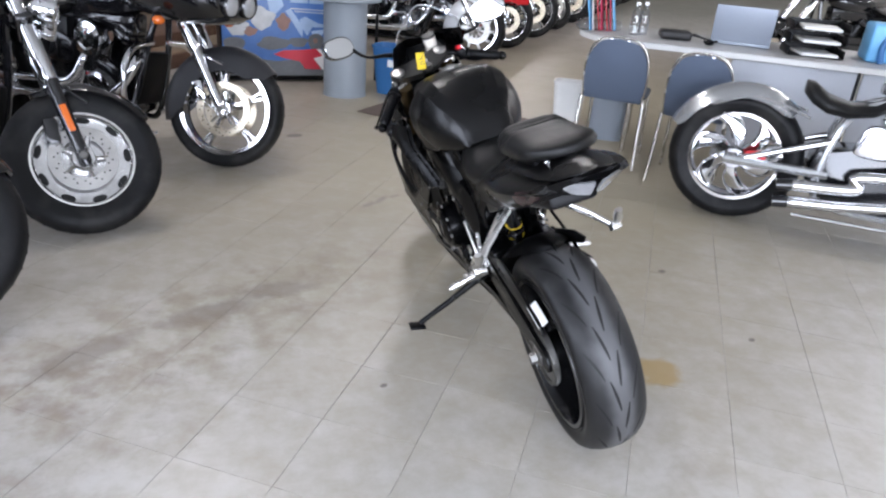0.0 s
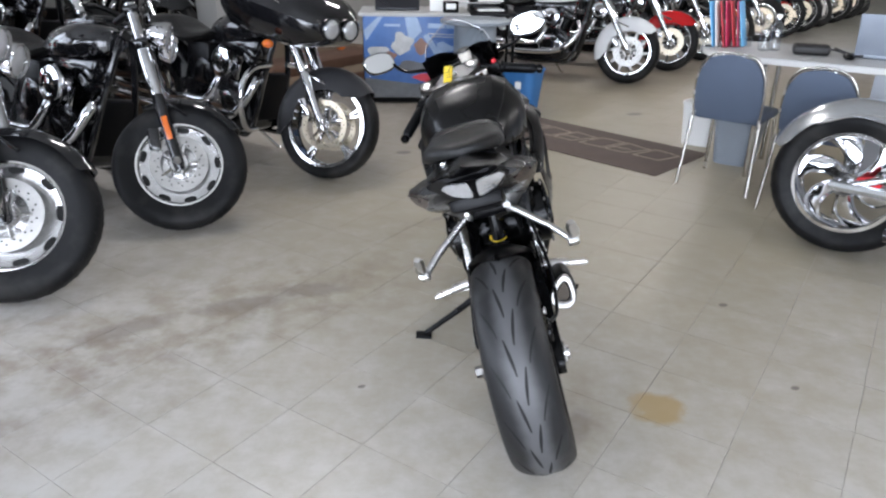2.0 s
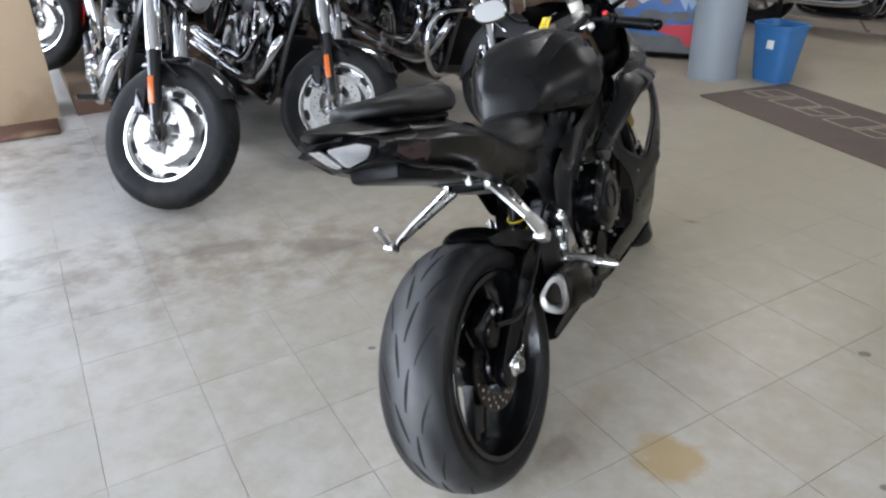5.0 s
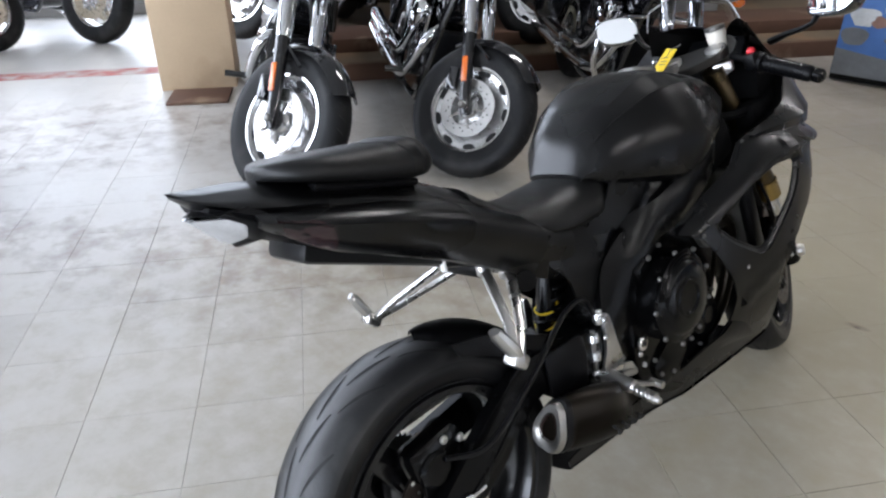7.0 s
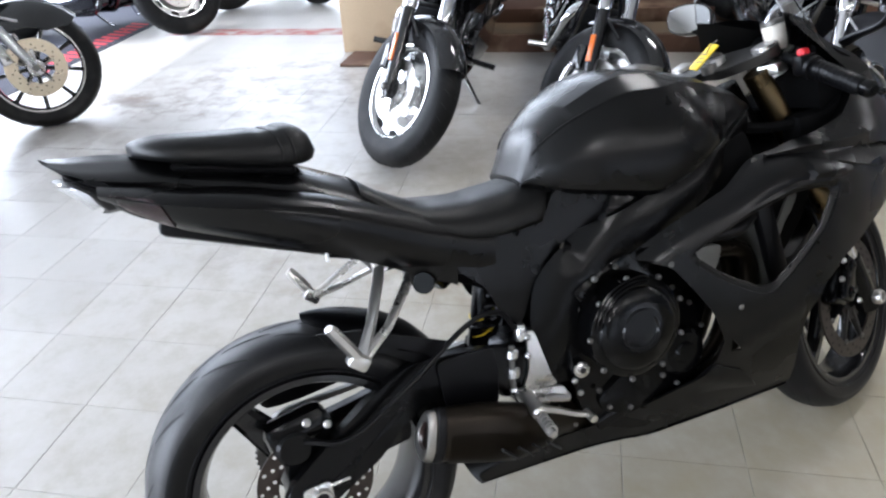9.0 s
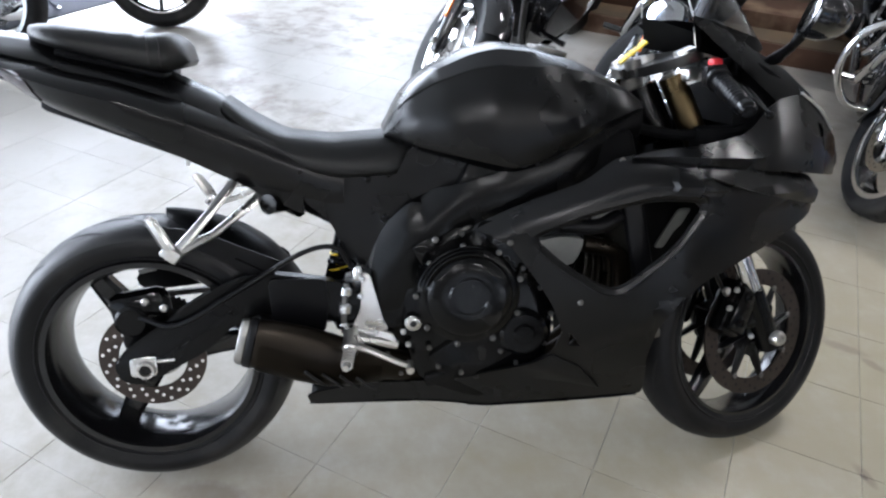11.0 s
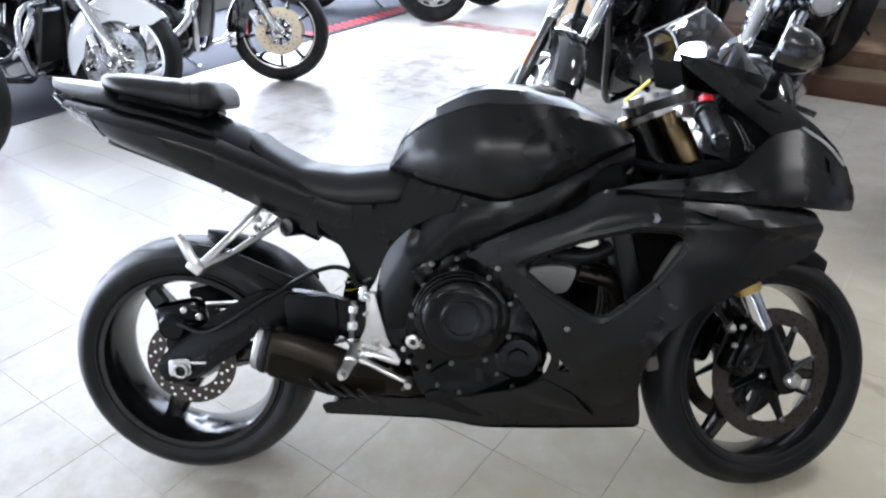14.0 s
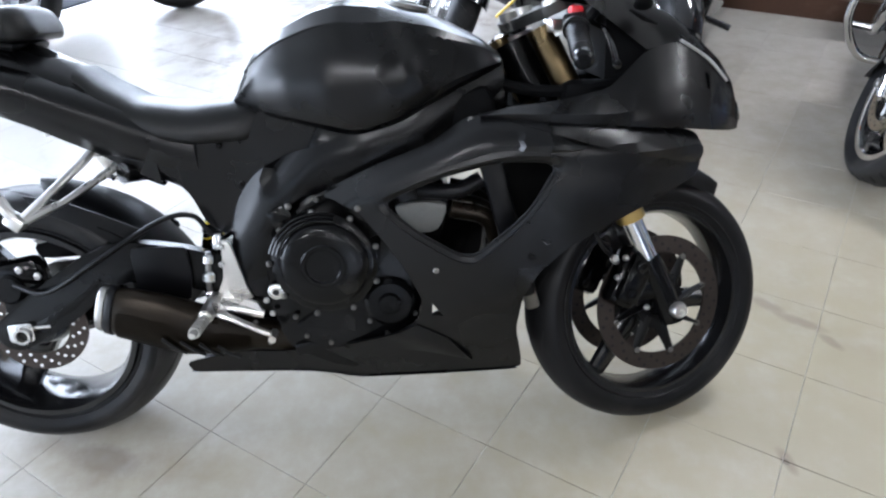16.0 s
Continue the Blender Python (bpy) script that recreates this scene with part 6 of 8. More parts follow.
# lens strips put in for lamp glints on the ridge, dark panels for recesses
for s in (-1, 1):
    bm = BM()
    run = [(s * (x1 + 0.002), y, z1 + 0.001) for y, x0, z0, x1, z1, _ in NOSE[4:]]
    tube(bm, run[:3], 0.0035, 6, per=4)
    part("headlamp_edge", bm, LENS, sport, "clear lamp edge showing at the nose ridge")
    bm = BM()
    rows = []
    for y, x0, z0, x1, z1, _ in NOSE[5:]:
        rows.append([(s * (x0 * (1 - f) + x1 * f + 0.0075), y + 0.002, z0 + f * (z1 - z0)) for f in (0.22, 0.45, 0.7, 0.85)])
    loft(bm, rows, closed=False)
    bmesh.ops.solidify(bm, geom=list(bm.faces), thickness=0.002)
    part("nose_recess_panel", bm, ENAMEL, sport, "dark glossy panel in place of a nose recess")

# airbox and inner panels behind the fairing
bm = BM()
box(bm, (0, 0.89, 0.715), (0.27, 0.26, 0.10), 0.02, Matrix.Rotation(radians(18), 4, "X"))
part("airbox", bm, LINER, sport)
for s in (-1, 1):
    bm = BM()
    slab(bm, rounded([(0.98, 0.735), (1.20, 0.72), (1.20, 0.60), (1.10, 0.47), (1.02, 0.47), (1.03, 0.62)], 2), s * 0.092, s * 0.098, 0.001)
    inner = part("inner_fairing_panel", bm, LINER, sport, "black inner panel seen through the vent")
    bm = BM()
    slab(bm, rounded([(1.080, 0.535), (1.128, 0.622), (1.156, 0.622), (1.136, 0.585), (1.122, 0.572), (1.100, 0.533)], 2, 0.15), s * 0.098, s * 0.104, 0.001)
    part("bright_bracket", bm, GREYBOX, inner, "pale bare metal bracket")

# side stand
bm = BM()
tube(bm, [(-0.09, 0.590, 0.255), (-0.125, 0.592, 0.240), (-0.24, 0.602, 0.182), (-0.372, 0.612, 0.123)], [0.016, 0.014, 0.011, 0.010], 10)
tube(bm, [(-0.22, 0.600, 0.190), (-0.232, 0.578, 0.207)], 0.005, 8)
stand = part("side_stand", bm, PLASTIC, sport, "black side stand swung out")
bm = BM()
box(bm, (-0.386, 0.614, 0.1145), (0.06, 0.045, 0.009), 0.003, Matrix.Rotation(radians(16.5), 4, "Y"))
part("stand_foot", bm, PLASTIC, stand)

# ---- cruisers: front axle over the origin, heading +y, on their side stands ----
WHITEWALL = mat("chromed_rim_edge", (0.80, 0.79, 0.77), 0.14, 1.0, vary=0.08)
DULLROTOR = mat("dull_rotor", (0.46, 0.45, 0.43), 0.36, 1.0, vary=0.2, scale=20, fine=240, bump=0.1)
SATINROTOR = mat("brushed_rotor", (0.60, 0.53, 0.41), 0.3, 1.0, vary=0.15, scale=20, fine=240, bump=0.1)


def big_tyre(bm, c, R, w, rim, ribs=0):
    prof = []
    for k in range(19):
        a = radians(-95 + 190 * k / 18)
        prof.append((w / 2 * math.sin(a), R - (R - rim) * 0.60 * (1 - math.cos(a)) ** 1.25 / 1.1))
    prof = [(-w * 0.40, rim - 0.004)] + prof + [(w * 0.40, rim - 0.004)]
    revolve(bm, prof, 64, c)
    if ribs:
        for k in range(ribs):
            a = k * math.tau / ribs
            for s in (-1, 1):
                for x0, x1 in ((0.10, 0.34),):
                    pts = []
                    for q in range(4):
                        t = q / 3
                        x = s * w * (x0 + (x1 - x0) * t)
                        r = float(np.interp(abs(x), [abs(p[0]) for p in prof[10:20]], [p[1] for p in prof[10:20]])) + 0.0006
                        aa = a + 0.06 * t + (0.02 if s > 0 else 0)
                        pts.append((c[0] + x, c[1] + r * math.cos(aa), c[2] + r * math.sin(aa)))
                    tube(bm, pts, 0.0016, 4, mi=1)


def cruiser_wheel(top, name, c, R, w, rim, style, m, discs=(1, -1)):
    """A wheel as parts of the bike: rim, tyre, brake discs."""
    bm = BM()
    h = w * 0.36
    revolve(bm, [(-h, rim + 0.004), (-h, rim - 0.010), (-h * 0.7, rim - 0.022), (h * 0.7, rim - 0.022), (h, rim - 0.010), (h, rim + 0.004), (h * 0.7, rim + 0.001), (-h * 0.7, rim + 0.001)], 64, c)
    metal, arm_metal, arms = CHROME, None, []
    if style == "slot":
        revolve(bm, [(-h * 0.30, 0.03), (-h * 0.50, rim * 0.70), (-h * 0.46, rim * 0.88), (-h * 0.60, rim * 0.95), (h * 0.60, rim * 0.95), (h * 0.46, rim * 0.88), (h * 0.50, rim * 0.70), (h * 0.30, 0.03)], 56, c)
        metal = DULLCHROME
    elif style == "five":
        arms, metal, arm_metal = [(5, 0.05, rim - 0.008, 0.012, 0.008, h * 0.5, 0.10, 0)], ENAMEL, BRIGHT
    elif style == "nine":
        arms, metal = [(9, 0.05, rim - 0.008, 0.010, 0.011, h * 0.4, 0, 0)], ENAMEL
    elif style == "blade":
        arms, metal = [(10, 0.05, rim - 0.008, 0.012, 0.018, h * 0.4, 0.0, 0.15)], STEEL
    elif style == "swirl":
        arms, arm_metal = [(6, 0.05, rim - 0.006, 0.026, 0.060, h * 0.5, 0.0, 0.55)], CHROME
    else:
        for k in range(20):
            a = k * math.tau / 20
            s = 1 if k % 2 else -1
            b = a + (0.32 if k % 4 < 2 else -0.32)
            tube(bm, [(c[0] + s * 0.03, c[1] + 0.035 * math.cos(b), c[2] + 0.035 * math.sin(b)), (c[0], c[1] + (rim - 0.014) * math.cos(a), c[2] + (rim - 0.014) * math.sin(a))], 0.0028, 5)
    hub = part(name + "_wheel", bm, metal, top, m=m)
    for n_, r0, r1, w0, w1, xh, sp, tw in arms:
        spoke_set(hub, arm_metal or metal, c, n_, r0, r1, w0, w1, xh, sp, tw, m=m)
    if style == "slot":
        for k in range(9):
            a = (k + 0.5) * math.tau / 9
            for s in (-1, 1):
                bm = BM()
                spots = []
                for x in (s * (h * 0.47), s * (h * 0.50 + 0.002)):
                    spots.append([(c[0] + x, c[1] + (rim * 0.84 + 0.014 * math.sin(q)) * math.cos(a + 0.17 * math.cos(q)), c[2] + (rim * 0.84 + 0.014 * math.sin(q)) * math.sin(a + 0.17 * math.cos(q))) for q in [j * math.tau / 12 for j in range(12)]])
                loft(bm, spots)
                part("wheel_slot", bm, GROOVE, hub, m=m)
    bm = BM()
    revolve(bm, [(-0.075, 0.014), (-0.075, 0.03), (-0.05, 0.05), (0.05, 0.05), (0.075, 0.03), (0.075, 0.014)], 28, c)
    part("hub", bm, arm_metal or metal, hub, m=m)
    for s in (-1, 1):
        bm = BM()
        wide = 0.026 if style == "five" else 0.022 if style == "swirl" else 0.014
        revolve(bm, [(s * h, rim + 0.005), (s * (h + 0.004), rim + 0.002), (s * (h + 0.004), rim - wide + 0.002), (s * h, rim - wide)], 64, c)
        part("rim_edge", bm, WHITEWALL, hub, m=m)
    bm = BM()
    big_tyre(bm, c, R, w, rim, 36)
    part(name + "_tyre", bm, [RUBBER, GROOVE], top, "black tyre with worn tread", m)
    for s in discs:
        disc(top, (c[0] + s * (h + 0.020), c[1], c[2]), 0.112 if style == "five" else 0.085, 0.134 if style == "slot" else 0.146, DULLROTOR if style == "slot" else BRIGHT if style == "swirl" else STEEL if style == "blade" else SATINROTOR, holes=14, rows=2, n=44, m=m)
        bm = BM()
        for k in range(5):
            a = k * math.tau / 5 + 0.3
            tube(bm, [(c[0] + s * (h + 0.018), c[1] + 0.03 * math.cos(a), c[2] + 0.03 * math.sin(a)), (c[0] + s * (h + 0.02), c[1] + 0.095 * math.cos(a), c[2] + 0.095 * math.sin(a))], 0.013, 6, flat=0.5)
        revolve(bm, [(s * (h + 0.012), 0.02), (s * (h + 0.034), 0.02), (s * (h + 0.034), 0.042), (s * (h + 0.012), 0.042)], 20, c)
        part("disc_carrier", bm, DULLCHROME if style == "slot" else STEEL if style == "blade" else BRIGHT, hub, m=m)


def fender_shell(c, R, w, a0, a1, skirt=0.06, n=20, taper=0.25):
    bm = BM()
    rings = []
    for k in range(n + 1):
        a = radians(a0 + (a1 - a0) * k / n)
        e = min(1.0, min(k, n - k) / (n * 0.2) + (1 - taper))
        ring = []
        for j in range(13):
            u = -1 + j / 6
            r = R - skirt * e * abs(u) ** 2.6
            ring.append((c[0] + u * w / 2 * (0.85 + 0.15 * e), c[1] + r * math.cos(a), c[2] + r * math.sin(a)))
        rings.append(ring)
    loft(bm, rings, closed=False)
    bmesh.ops.recalc_face_normals(bm, faces=bm.faces)
    bmesh.ops.solidify(bm, geom=list(bm.faces), thickness=0.004)
    return bm


def finned(bm, base, axis, r, h, n=9):
    """A finned barrel along an axis."""
    prof = [(0, 0.001), (0, r * 0.78)]
    for k in range(n):
        a = h * (k + 0.15) / n
        prof += [(a, r * 0.78), (a, r), (a + h * 0.4 / n, r), (a + h * 0.4 / n, r * 0.78)]
    prof += [(h, r * 0.78), (h, 0.001)]
    b = BM()
    revolve(b, prof, 20, closed=False)
    q = Vector((1, 0, 0)).rotation_difference(Vector(axis)).to_matrix().to_4x4()
    b.transform(Matrix.Translation(base) @ q)
    join(bm, b)


def cruiser(name, label, m, paint=ENAMEL, wheel="slot", rear="slot", steer=28.0, fork="black", fender="short", face="twin", bags=False, guard=False, front=(0.308, 0.135, 0.20), back=(0.32, 0.17, 0.20), pipes="pair", bars="drag", screen=False, lean=-7.0, group="", fender_paint=None, tank_badge=False, fork_mat=None, rear_fender=True, solo=False):
    top = thing(name, label, "motorcycle", m @ pose(0, 0, 0.001, 0, lean, 0), group)
    R, w, rim = front
    R2, w2, rim2 = back
    WB = 1.62
    axle, rake = Vector((0, 0, R)), radians(30)
    UP = Vector((0, -math.sin(rake), math.cos(rake)))
    head_pt = axle + UP * 0.66 + Vector((0, -0.06, 0))
    S = Matrix.Translation(head_pt) @ Matrix.Rotation(radians(steer), 4, UP) @ Matrix.Translation(-head_pt)
    fp = fender_paint or paint
    cruiser_wheel(top, "front", tuple(axle), R, w, rim, wheel, S)
    # fork
    upper = fork_mat or CHROME
    for s in (-1, 1):
        base = axle + Vector((s * (w / 2 + 0.035), 0, 0))
        q = lambda d: tuple(base + UP * d)
        bm = BM()
        tube(bm, [q(-0.04), q(-0.02), q(0.05), q(0.28), q(0.335), q(0.34)], [0.018, 0.026, 0.027, 0.029, 0.03, 0.024], 14)
        leg = part("fork_leg", bm, ENAMEL if fork == "black" else upper, top, "", S)
        bm = BM()
        if fork == "black":
            tube(bm, [q(0.33), q(0.36), q(0.56), q(0.57), q(0.80)], [0.028, 0.032, 0.032, 0.024, 0.023], 14)
        else:
            tube(bm, [q(0.33), q(0.36), q(0.60), q(0.61), q(0.76)], [0.032, 0.038, 0.038, 0.025, 0.024], 14)
        part("fork_tube", bm, CHROME, leg, "chromed fork tube", S)
        if fork == "black":
            bm = BM()
            box(bm, tuple(base + UP * 0.165 + Vector((s * 0.028, 0, 0))), (0.008, 0.026, 0.115), 0.003, Matrix.Rotation(rake, 4, "X"))
            part("side_reflector", bm, AMBER, leg, "amber side reflector", S)
        bm = BM()
        revolve(bm, [(0, 0.001), (0, 0.016), (s * 0.012, 0.018), (s * 0.018, 0.012), (s * 0.018, 0.001)], 8, tuple(base + Vector((s * 0.022, 0, 0))), closed=False)
        part("axle_nut", bm, CAST, leg, m=S)
        bm = BM()
        box(bm, tuple(base + UP * 0.07 + Vector((-s * 0.012, -0.095, 0.02))), (0.05, 0.055, 0.11), 0.014, Matrix.Rotation(radians(20), 4, "X"))
        part("brake_caliper", bm, ENAMEL if fork == "black" else upper, top, "", S)
    for d, th in ((0.60, 0.03), (0.77, 0.028)):
        bm = BM()
        c = axle + UP * d
        box(bm, tuple(c), (w + 0.15, 0.07, th), 0.012, Matrix.Rotation(rake, 4, "X"))
        part("fork_yoke", bm, ENAMEL if fork == "black" else CHROME, top, m=S)
    # front mudguard
    if fender == "short":
        bm = fender_shell(tuple(axle), R + 0.024, w + 0.028, 48, 136, 0.045)
    else:
        bm = fender_shell(tuple(axle), R + 0.028, w + 0.06, 42, 198, 0.14, 26, 0.55)
    guard_ob = part("front_mudguard", bm, fp, top, m=S)
    if fender == "deep_trim":
        bm = BM()
        tube(bm, [(0, (R + 0.031) * math.cos(radians(a)), R + (R + 0.031) * math.sin(radians(a))) for a in range(43, 80, 5)], 0.006, 6)
        for s in (-1, 1):
            box(bm, (s * (w / 2 + 0.032), (R - 0.02) * math.cos(radians(188)), R + (R - 0.02) * math.sin(radians(188))), (0.004, 0.05, 0.075), 0.0015)
        part("mudguard_trim", bm, CHROME, guard_ob, m=S)
    for s in (-1, 1):
        bm = BM()
        tube(bm, [tuple(axle + Vector((s * (w / 2 + 0.02), -0.02, R * 0.75))), tuple(axle + UP * 0.33 + Vector((s * (w / 2 + 0.03), 0, 0)))], 0.008, 6)
        part("mudguard_stay", bm, ENAMEL if fork == "black" else CHROME, guard_ob, m=S)
    # bars, mirrors, controls
    bar_y, bar_z = -0.50, 0.97 if bars == "drag" else 1.0
    c0 = axle + UP * 0.80
    bm = BM()
    rise = 0.10 if bars == "drag" else 0.22
    for s in (-1, 1):
        tube(bm, [tuple(c0), tuple(c0 + Vector((s * 0.07, -0.01, 0.03))), tuple(c0 + Vector((s * 0.17, -0.02, rise))), tuple(c0 + Vector((s * 0.28, -0.10, rise + 0.01))), tuple(c0 + Vector((s * 0.42, -0.20, rise - 0.015)))], 0.0125, 10, per=5)
    hb = part("handlebar", bm, CHROME if bars != "drag" else ENAMEL, top, m=S)
    for s in (-1, 1):
        bm = BM()
        a, b = c0 + Vector((s * 0.30, -0.115, rise + 0.008)), c0 + Vector((s * 0.425, -0.203, rise - 0.016))
        tube(bm, [tuple(a), tuple(b)], 0.018, 12)
        part("grip", bm, PLASTIC, hb, m=S)
        bm = BM()
        tube(bm, [tuple(a + Vector((0, 0.045, 0))), tuple(a.lerp(b, 0.6) + Vector((s * 0.01, 0.062, -0.004))), tuple(b + Vector((s * 0.005, 0.055, -0.006)))], 0.007, 6)
        box(bm, tuple(a + Vector((-s * 0.035, 0.02, 0.0))), (0.05, 0.05, 0.045), 0.01)
        part("hand_lever", bm, CHROME, hb, m=S)
        bm = BM()
        p = a + Vector((-s * 0.02, 0.01, 0.02))
        e = p + Vector((s * 0.10, 0.0, 0.14))
        tube(bm, [tuple(p), tuple(p + Vector((s * 0.03, 0.0, 0.07))), tuple(e)], 0.005, 6, per=3)
        ball(bm, tuple(e + Vector((s * 0.02, 0.012, 0.012))), (0.06, 0.02, 0.04), 14)
        mir = part("mirror", bm, CHROME if bars != "drag" else ENAMEL, top, m=S)
        bm = BM()
        ball(bm, tuple(e + Vector((s * 0.02, -0.004, 0.012))), (0.054, 0.008, 0.035), 14)
        part("mirror_glass", bm, MIRROR, mir, m=S)
        if face in ("single", "batwing"):
            bm = BM()
            t0 = c0 + Vector((s * 0.14, 0.10, -0.09))
            tube(bm, [tuple(t0 + Vector((-s * 0.05, -0.03, 0.0))), tuple(t0)], 0.008, 6)
            ball(bm, tuple(t0 + Vector((0, -0.012, 0))), (0.032, 0.035, 0.032), 12)
            sig = part("turn_signal", bm, CHROME, top, m=S)
            bm = BM()
            ball(bm, tuple(t0 + Vector((0, 0.012, 0))), (0.028, 0.022, 0.028), 12)
            part("signal_lens", bm, AMBER, sig, "amber signal lens", S)
    # lamps or fairing
    lamp_c = axle + UP * 0.68 + Vector((0, 0.13, 0))
    if face in ("twin", "single"):
        for x in ((-0.075, 0.075) if face == "twin" else (0.0,)):
            r = 0.068 if face == "twin" else 0.092
            b = BM()
            revolve(b, [(-r * 1.35, 0.001), (-r * 1.3, r * 0.35), (-r * 0.9, r * 0.75), (-r * 0.2, r), (0.012, r * 1.02), (0.018, r * 0.95), (0.006, r * 0.92)], 28, closed=False)
            b.transform(Matrix.Translation(lamp_c + Vector((x, 0, 0))) @ Matrix.Rotation(radians(90), 4, "Z"))
            hl = part("headlamp", b, CHROME, top, "chromed round headlamp", S)
            bm = BM()
            ball(bm, tuple(lamp_c + Vector((x, 0.004, 0))), (r * 0.92, 0.018, r * 0.92), 20)
            part("lamp_lens", bm, LENS, hl, m=S)
        bm = BM()
        tube(bm, [tuple(lamp_c + Vector((0, -0.10, 0))), tuple(axle + UP * 0.68)], 0.03, 8)
        part("lamp_bracket", bm, ENAMEL if fork == "black" else CHROME, top, m=S)
    elif face == "shark":
        # frame-mounted fairing with two lamps side by side
        bm = BM()
        st = [(-0.62, 0.30, 0.82, 1.14), (-0.50, 0.335, 0.80, 1.16), (-0.36, 0.345, 0.775, 1.15), (-0.22, 0.325, 0.76, 1.11), (-0.10, 0.285, 0.755, 1.06), (0.0, 0.235, 0.77, 1.00), (0.05, 0.175, 0.79, 0.955), (0.07, 0.12, 0.81, 0.93)]
        rings = []
        for y, ww, zb, zt in st:
            h = zt - zb
            half = [(0, zt), (0.5 * ww, zt - 0.02 * h), (0.82 * ww, zt - 0.14 * h), (1.0 * ww, zt - 0.42 * h), (0.95 * ww, zt - 0.62 * h), (0.74 * ww, zb + 0.10 * h), (0.5 * ww, zb), (0, zb - 0.004)]
            rings.append([(x, y, z) for x, z in half] + [(-x, y, z) for x, z in half[-2:0:-1]])
        loft(bm, rings)
        fair = part("front_fairing", bm, paint, top, "wide frame-mounted fairing with two lamps", sharp=32)
        for x in (-0.075, 0.075):
            b = BM()
            revolve(b, [(-0.03, 0.001), (-0.03, 0.06), (0.018, 0.066), (0.026, 0.06), (0.014, 0.056)], 28, closed=False)
            b.transform(Matrix.Translation((x, 0.068, 0.868)) @ Matrix.Rotation(radians(90), 4, "Z") @ Matrix.Rotation(radians(8), 4, "Y"))
            hl = part("headlamp", b, ENAMEL, fair)
            bm = BM()
            ball(bm, (x, 0.082, 0.868), (0.056, 0.018, 0.056), 20)
            part("lamp_lens", bm, LENS, hl, "clear round lamp lens")
        bm = BM()
        rings = [[(u * (0.21 - 0.03 * t), -0.06 - 0.16 * abs(u) ** 1.6 - 0.14 * t, 1.045 + 0.05 * abs(u) * 0 + 0.13 * t - 0.02 * u * u) for u in [-1 + j / 6 for j in range(13)]] for t in (0, 0.5, 1.0)]
        loft(bm, rings, closed=False)
        part("wind_deflector", bm, SCREEN, fair)
        bm = BM()
        tube(bm, [(0.27, -0.13, 0.985), (0.30, -0.26, 1.03), (0.315, -0.42, 1.06)], 0.004, 6, per=3)
        part("fairing_stripe", bm, CAST, fair)
        for s in (-1, 1):
            bm = BM()
            ball(bm, (s * 0.285, -0.20, 0.76), (0.034, 0.03, 0.024), 12)
            part("fairing_signal", bm, AMBER, fair, "amber signal lens")
    elif face == "batwing":
        bm = BM()
        st = [(-0.50, 0.40, 0.86, 1.17), (-0.42, 0.40, 0.85, 1.18), (-0.30, 0.36, 0.84, 1.18), (-0.20, 0.28, 0.85, 1.16), (-0.12, 0.18, 0.88, 1.12), (-0.09, 0.10, 0.92, 1.06)]
        rings = []
        for y, ww, zb, zt in st:
            h = zt - zb
            half = [(0, zt), (0.6 * ww, zt - 0.04 * h), (0.9 * ww, zt - 0.25 * h), (1.0 * ww, zt - 0.5 * h), (0.85 * ww, zt - 0.8 * h), (0.45 * ww, zb), (0, zb)]
            rings.append([(x, y, z) for x, z in half] + [(-x, y, z) for x, z in half[-2:0:-1]])
        loft(bm, rings)
        fair = part("front_fairing", bm, paint, top, "fork-mounted fairing", S, sharp=40)
        bm = BM()
        ball(bm, (0, -0.09, 0.98), (0.085, 0.03, 0.085), 20)
        part("headlamp", bm, LENS, fair, "", S)
    if screen:
        bm = BM()
        rings = [[(u * (0.24 - 0.04 * t * t), axle.y - 0.30 - 0.10 * abs(u) ** 2 - 0.14 * t, R + 0.50 + 0.36 * t) for u in [-1 + j / 6 for j in range(13)]] for t in (0, 0.5, 1.0)]
        loft(bm, rings, closed=False)
        part("touring_screen", bm, SCREEN, top, "clear touring windscreen", S)
    # tank
    bm = BM()
    st = [(-0.48, 0.05, 0.80, 0.90), (-0.54, 0.11, 0.775, 0.915), (-0.64, 0.15, 0.755, 0.925), (-0.76, 0.155, 0.745, 0.915), (-0.88, 0.135, 0.74, 0.885), (-0.98, 0.095, 0.74, 0.84), (-1.04, 0.05, 0.745, 0.80)]
    rings = []
    for y, ww, zb, zt in st:
        h = zt - zb
        half = [(0, zt), (0.4 * ww, zt - 0.02 * h), (0.75 * ww, zt - 0.16 * h), (0.96 * ww, zt - 0.45 * h), (1.0 * ww, zt - 0.7 * h), (0.85 * ww, zb), (0, zb)]
        rings.append([(x, y, z) for x, z in half] + [(-x, y, z) for x, z in half[-2:0:-1]])
    loft(bm, rings)
    tk = part("fuel_tank", bm, paint, top, sharp=60)
    bm = BM()
    box(bm, (0, -0.76, 0.925), (0.07, 0.26, 0.03), 0.012, Matrix.Rotation(radians(5), 4, "X"))
    b = BM()
    revolve(b, [(0, 0.045), (0.02, 0.042), (0.02, 0.001)], 20, closed=False)
    b.transform(Matrix.Translation((0, -0.70, 0.935)) @ Matrix.Rotation(radians(-90), 4, "Y"))
    join(bm, b)
    part("tank_console", bm, ENAMEL if fork == "black" else CHROME, tk)
    if tank_badge:
        for s in (-1, 1):
            bm = BM()
            box(bm, (s * 0.152, -0.70, 0.85), (0.006, 0.15, 0.03), 0.002)
            part("tank_badge", bm, CHROME, tk)
    # seat and rear mudguard
    bm = BM()
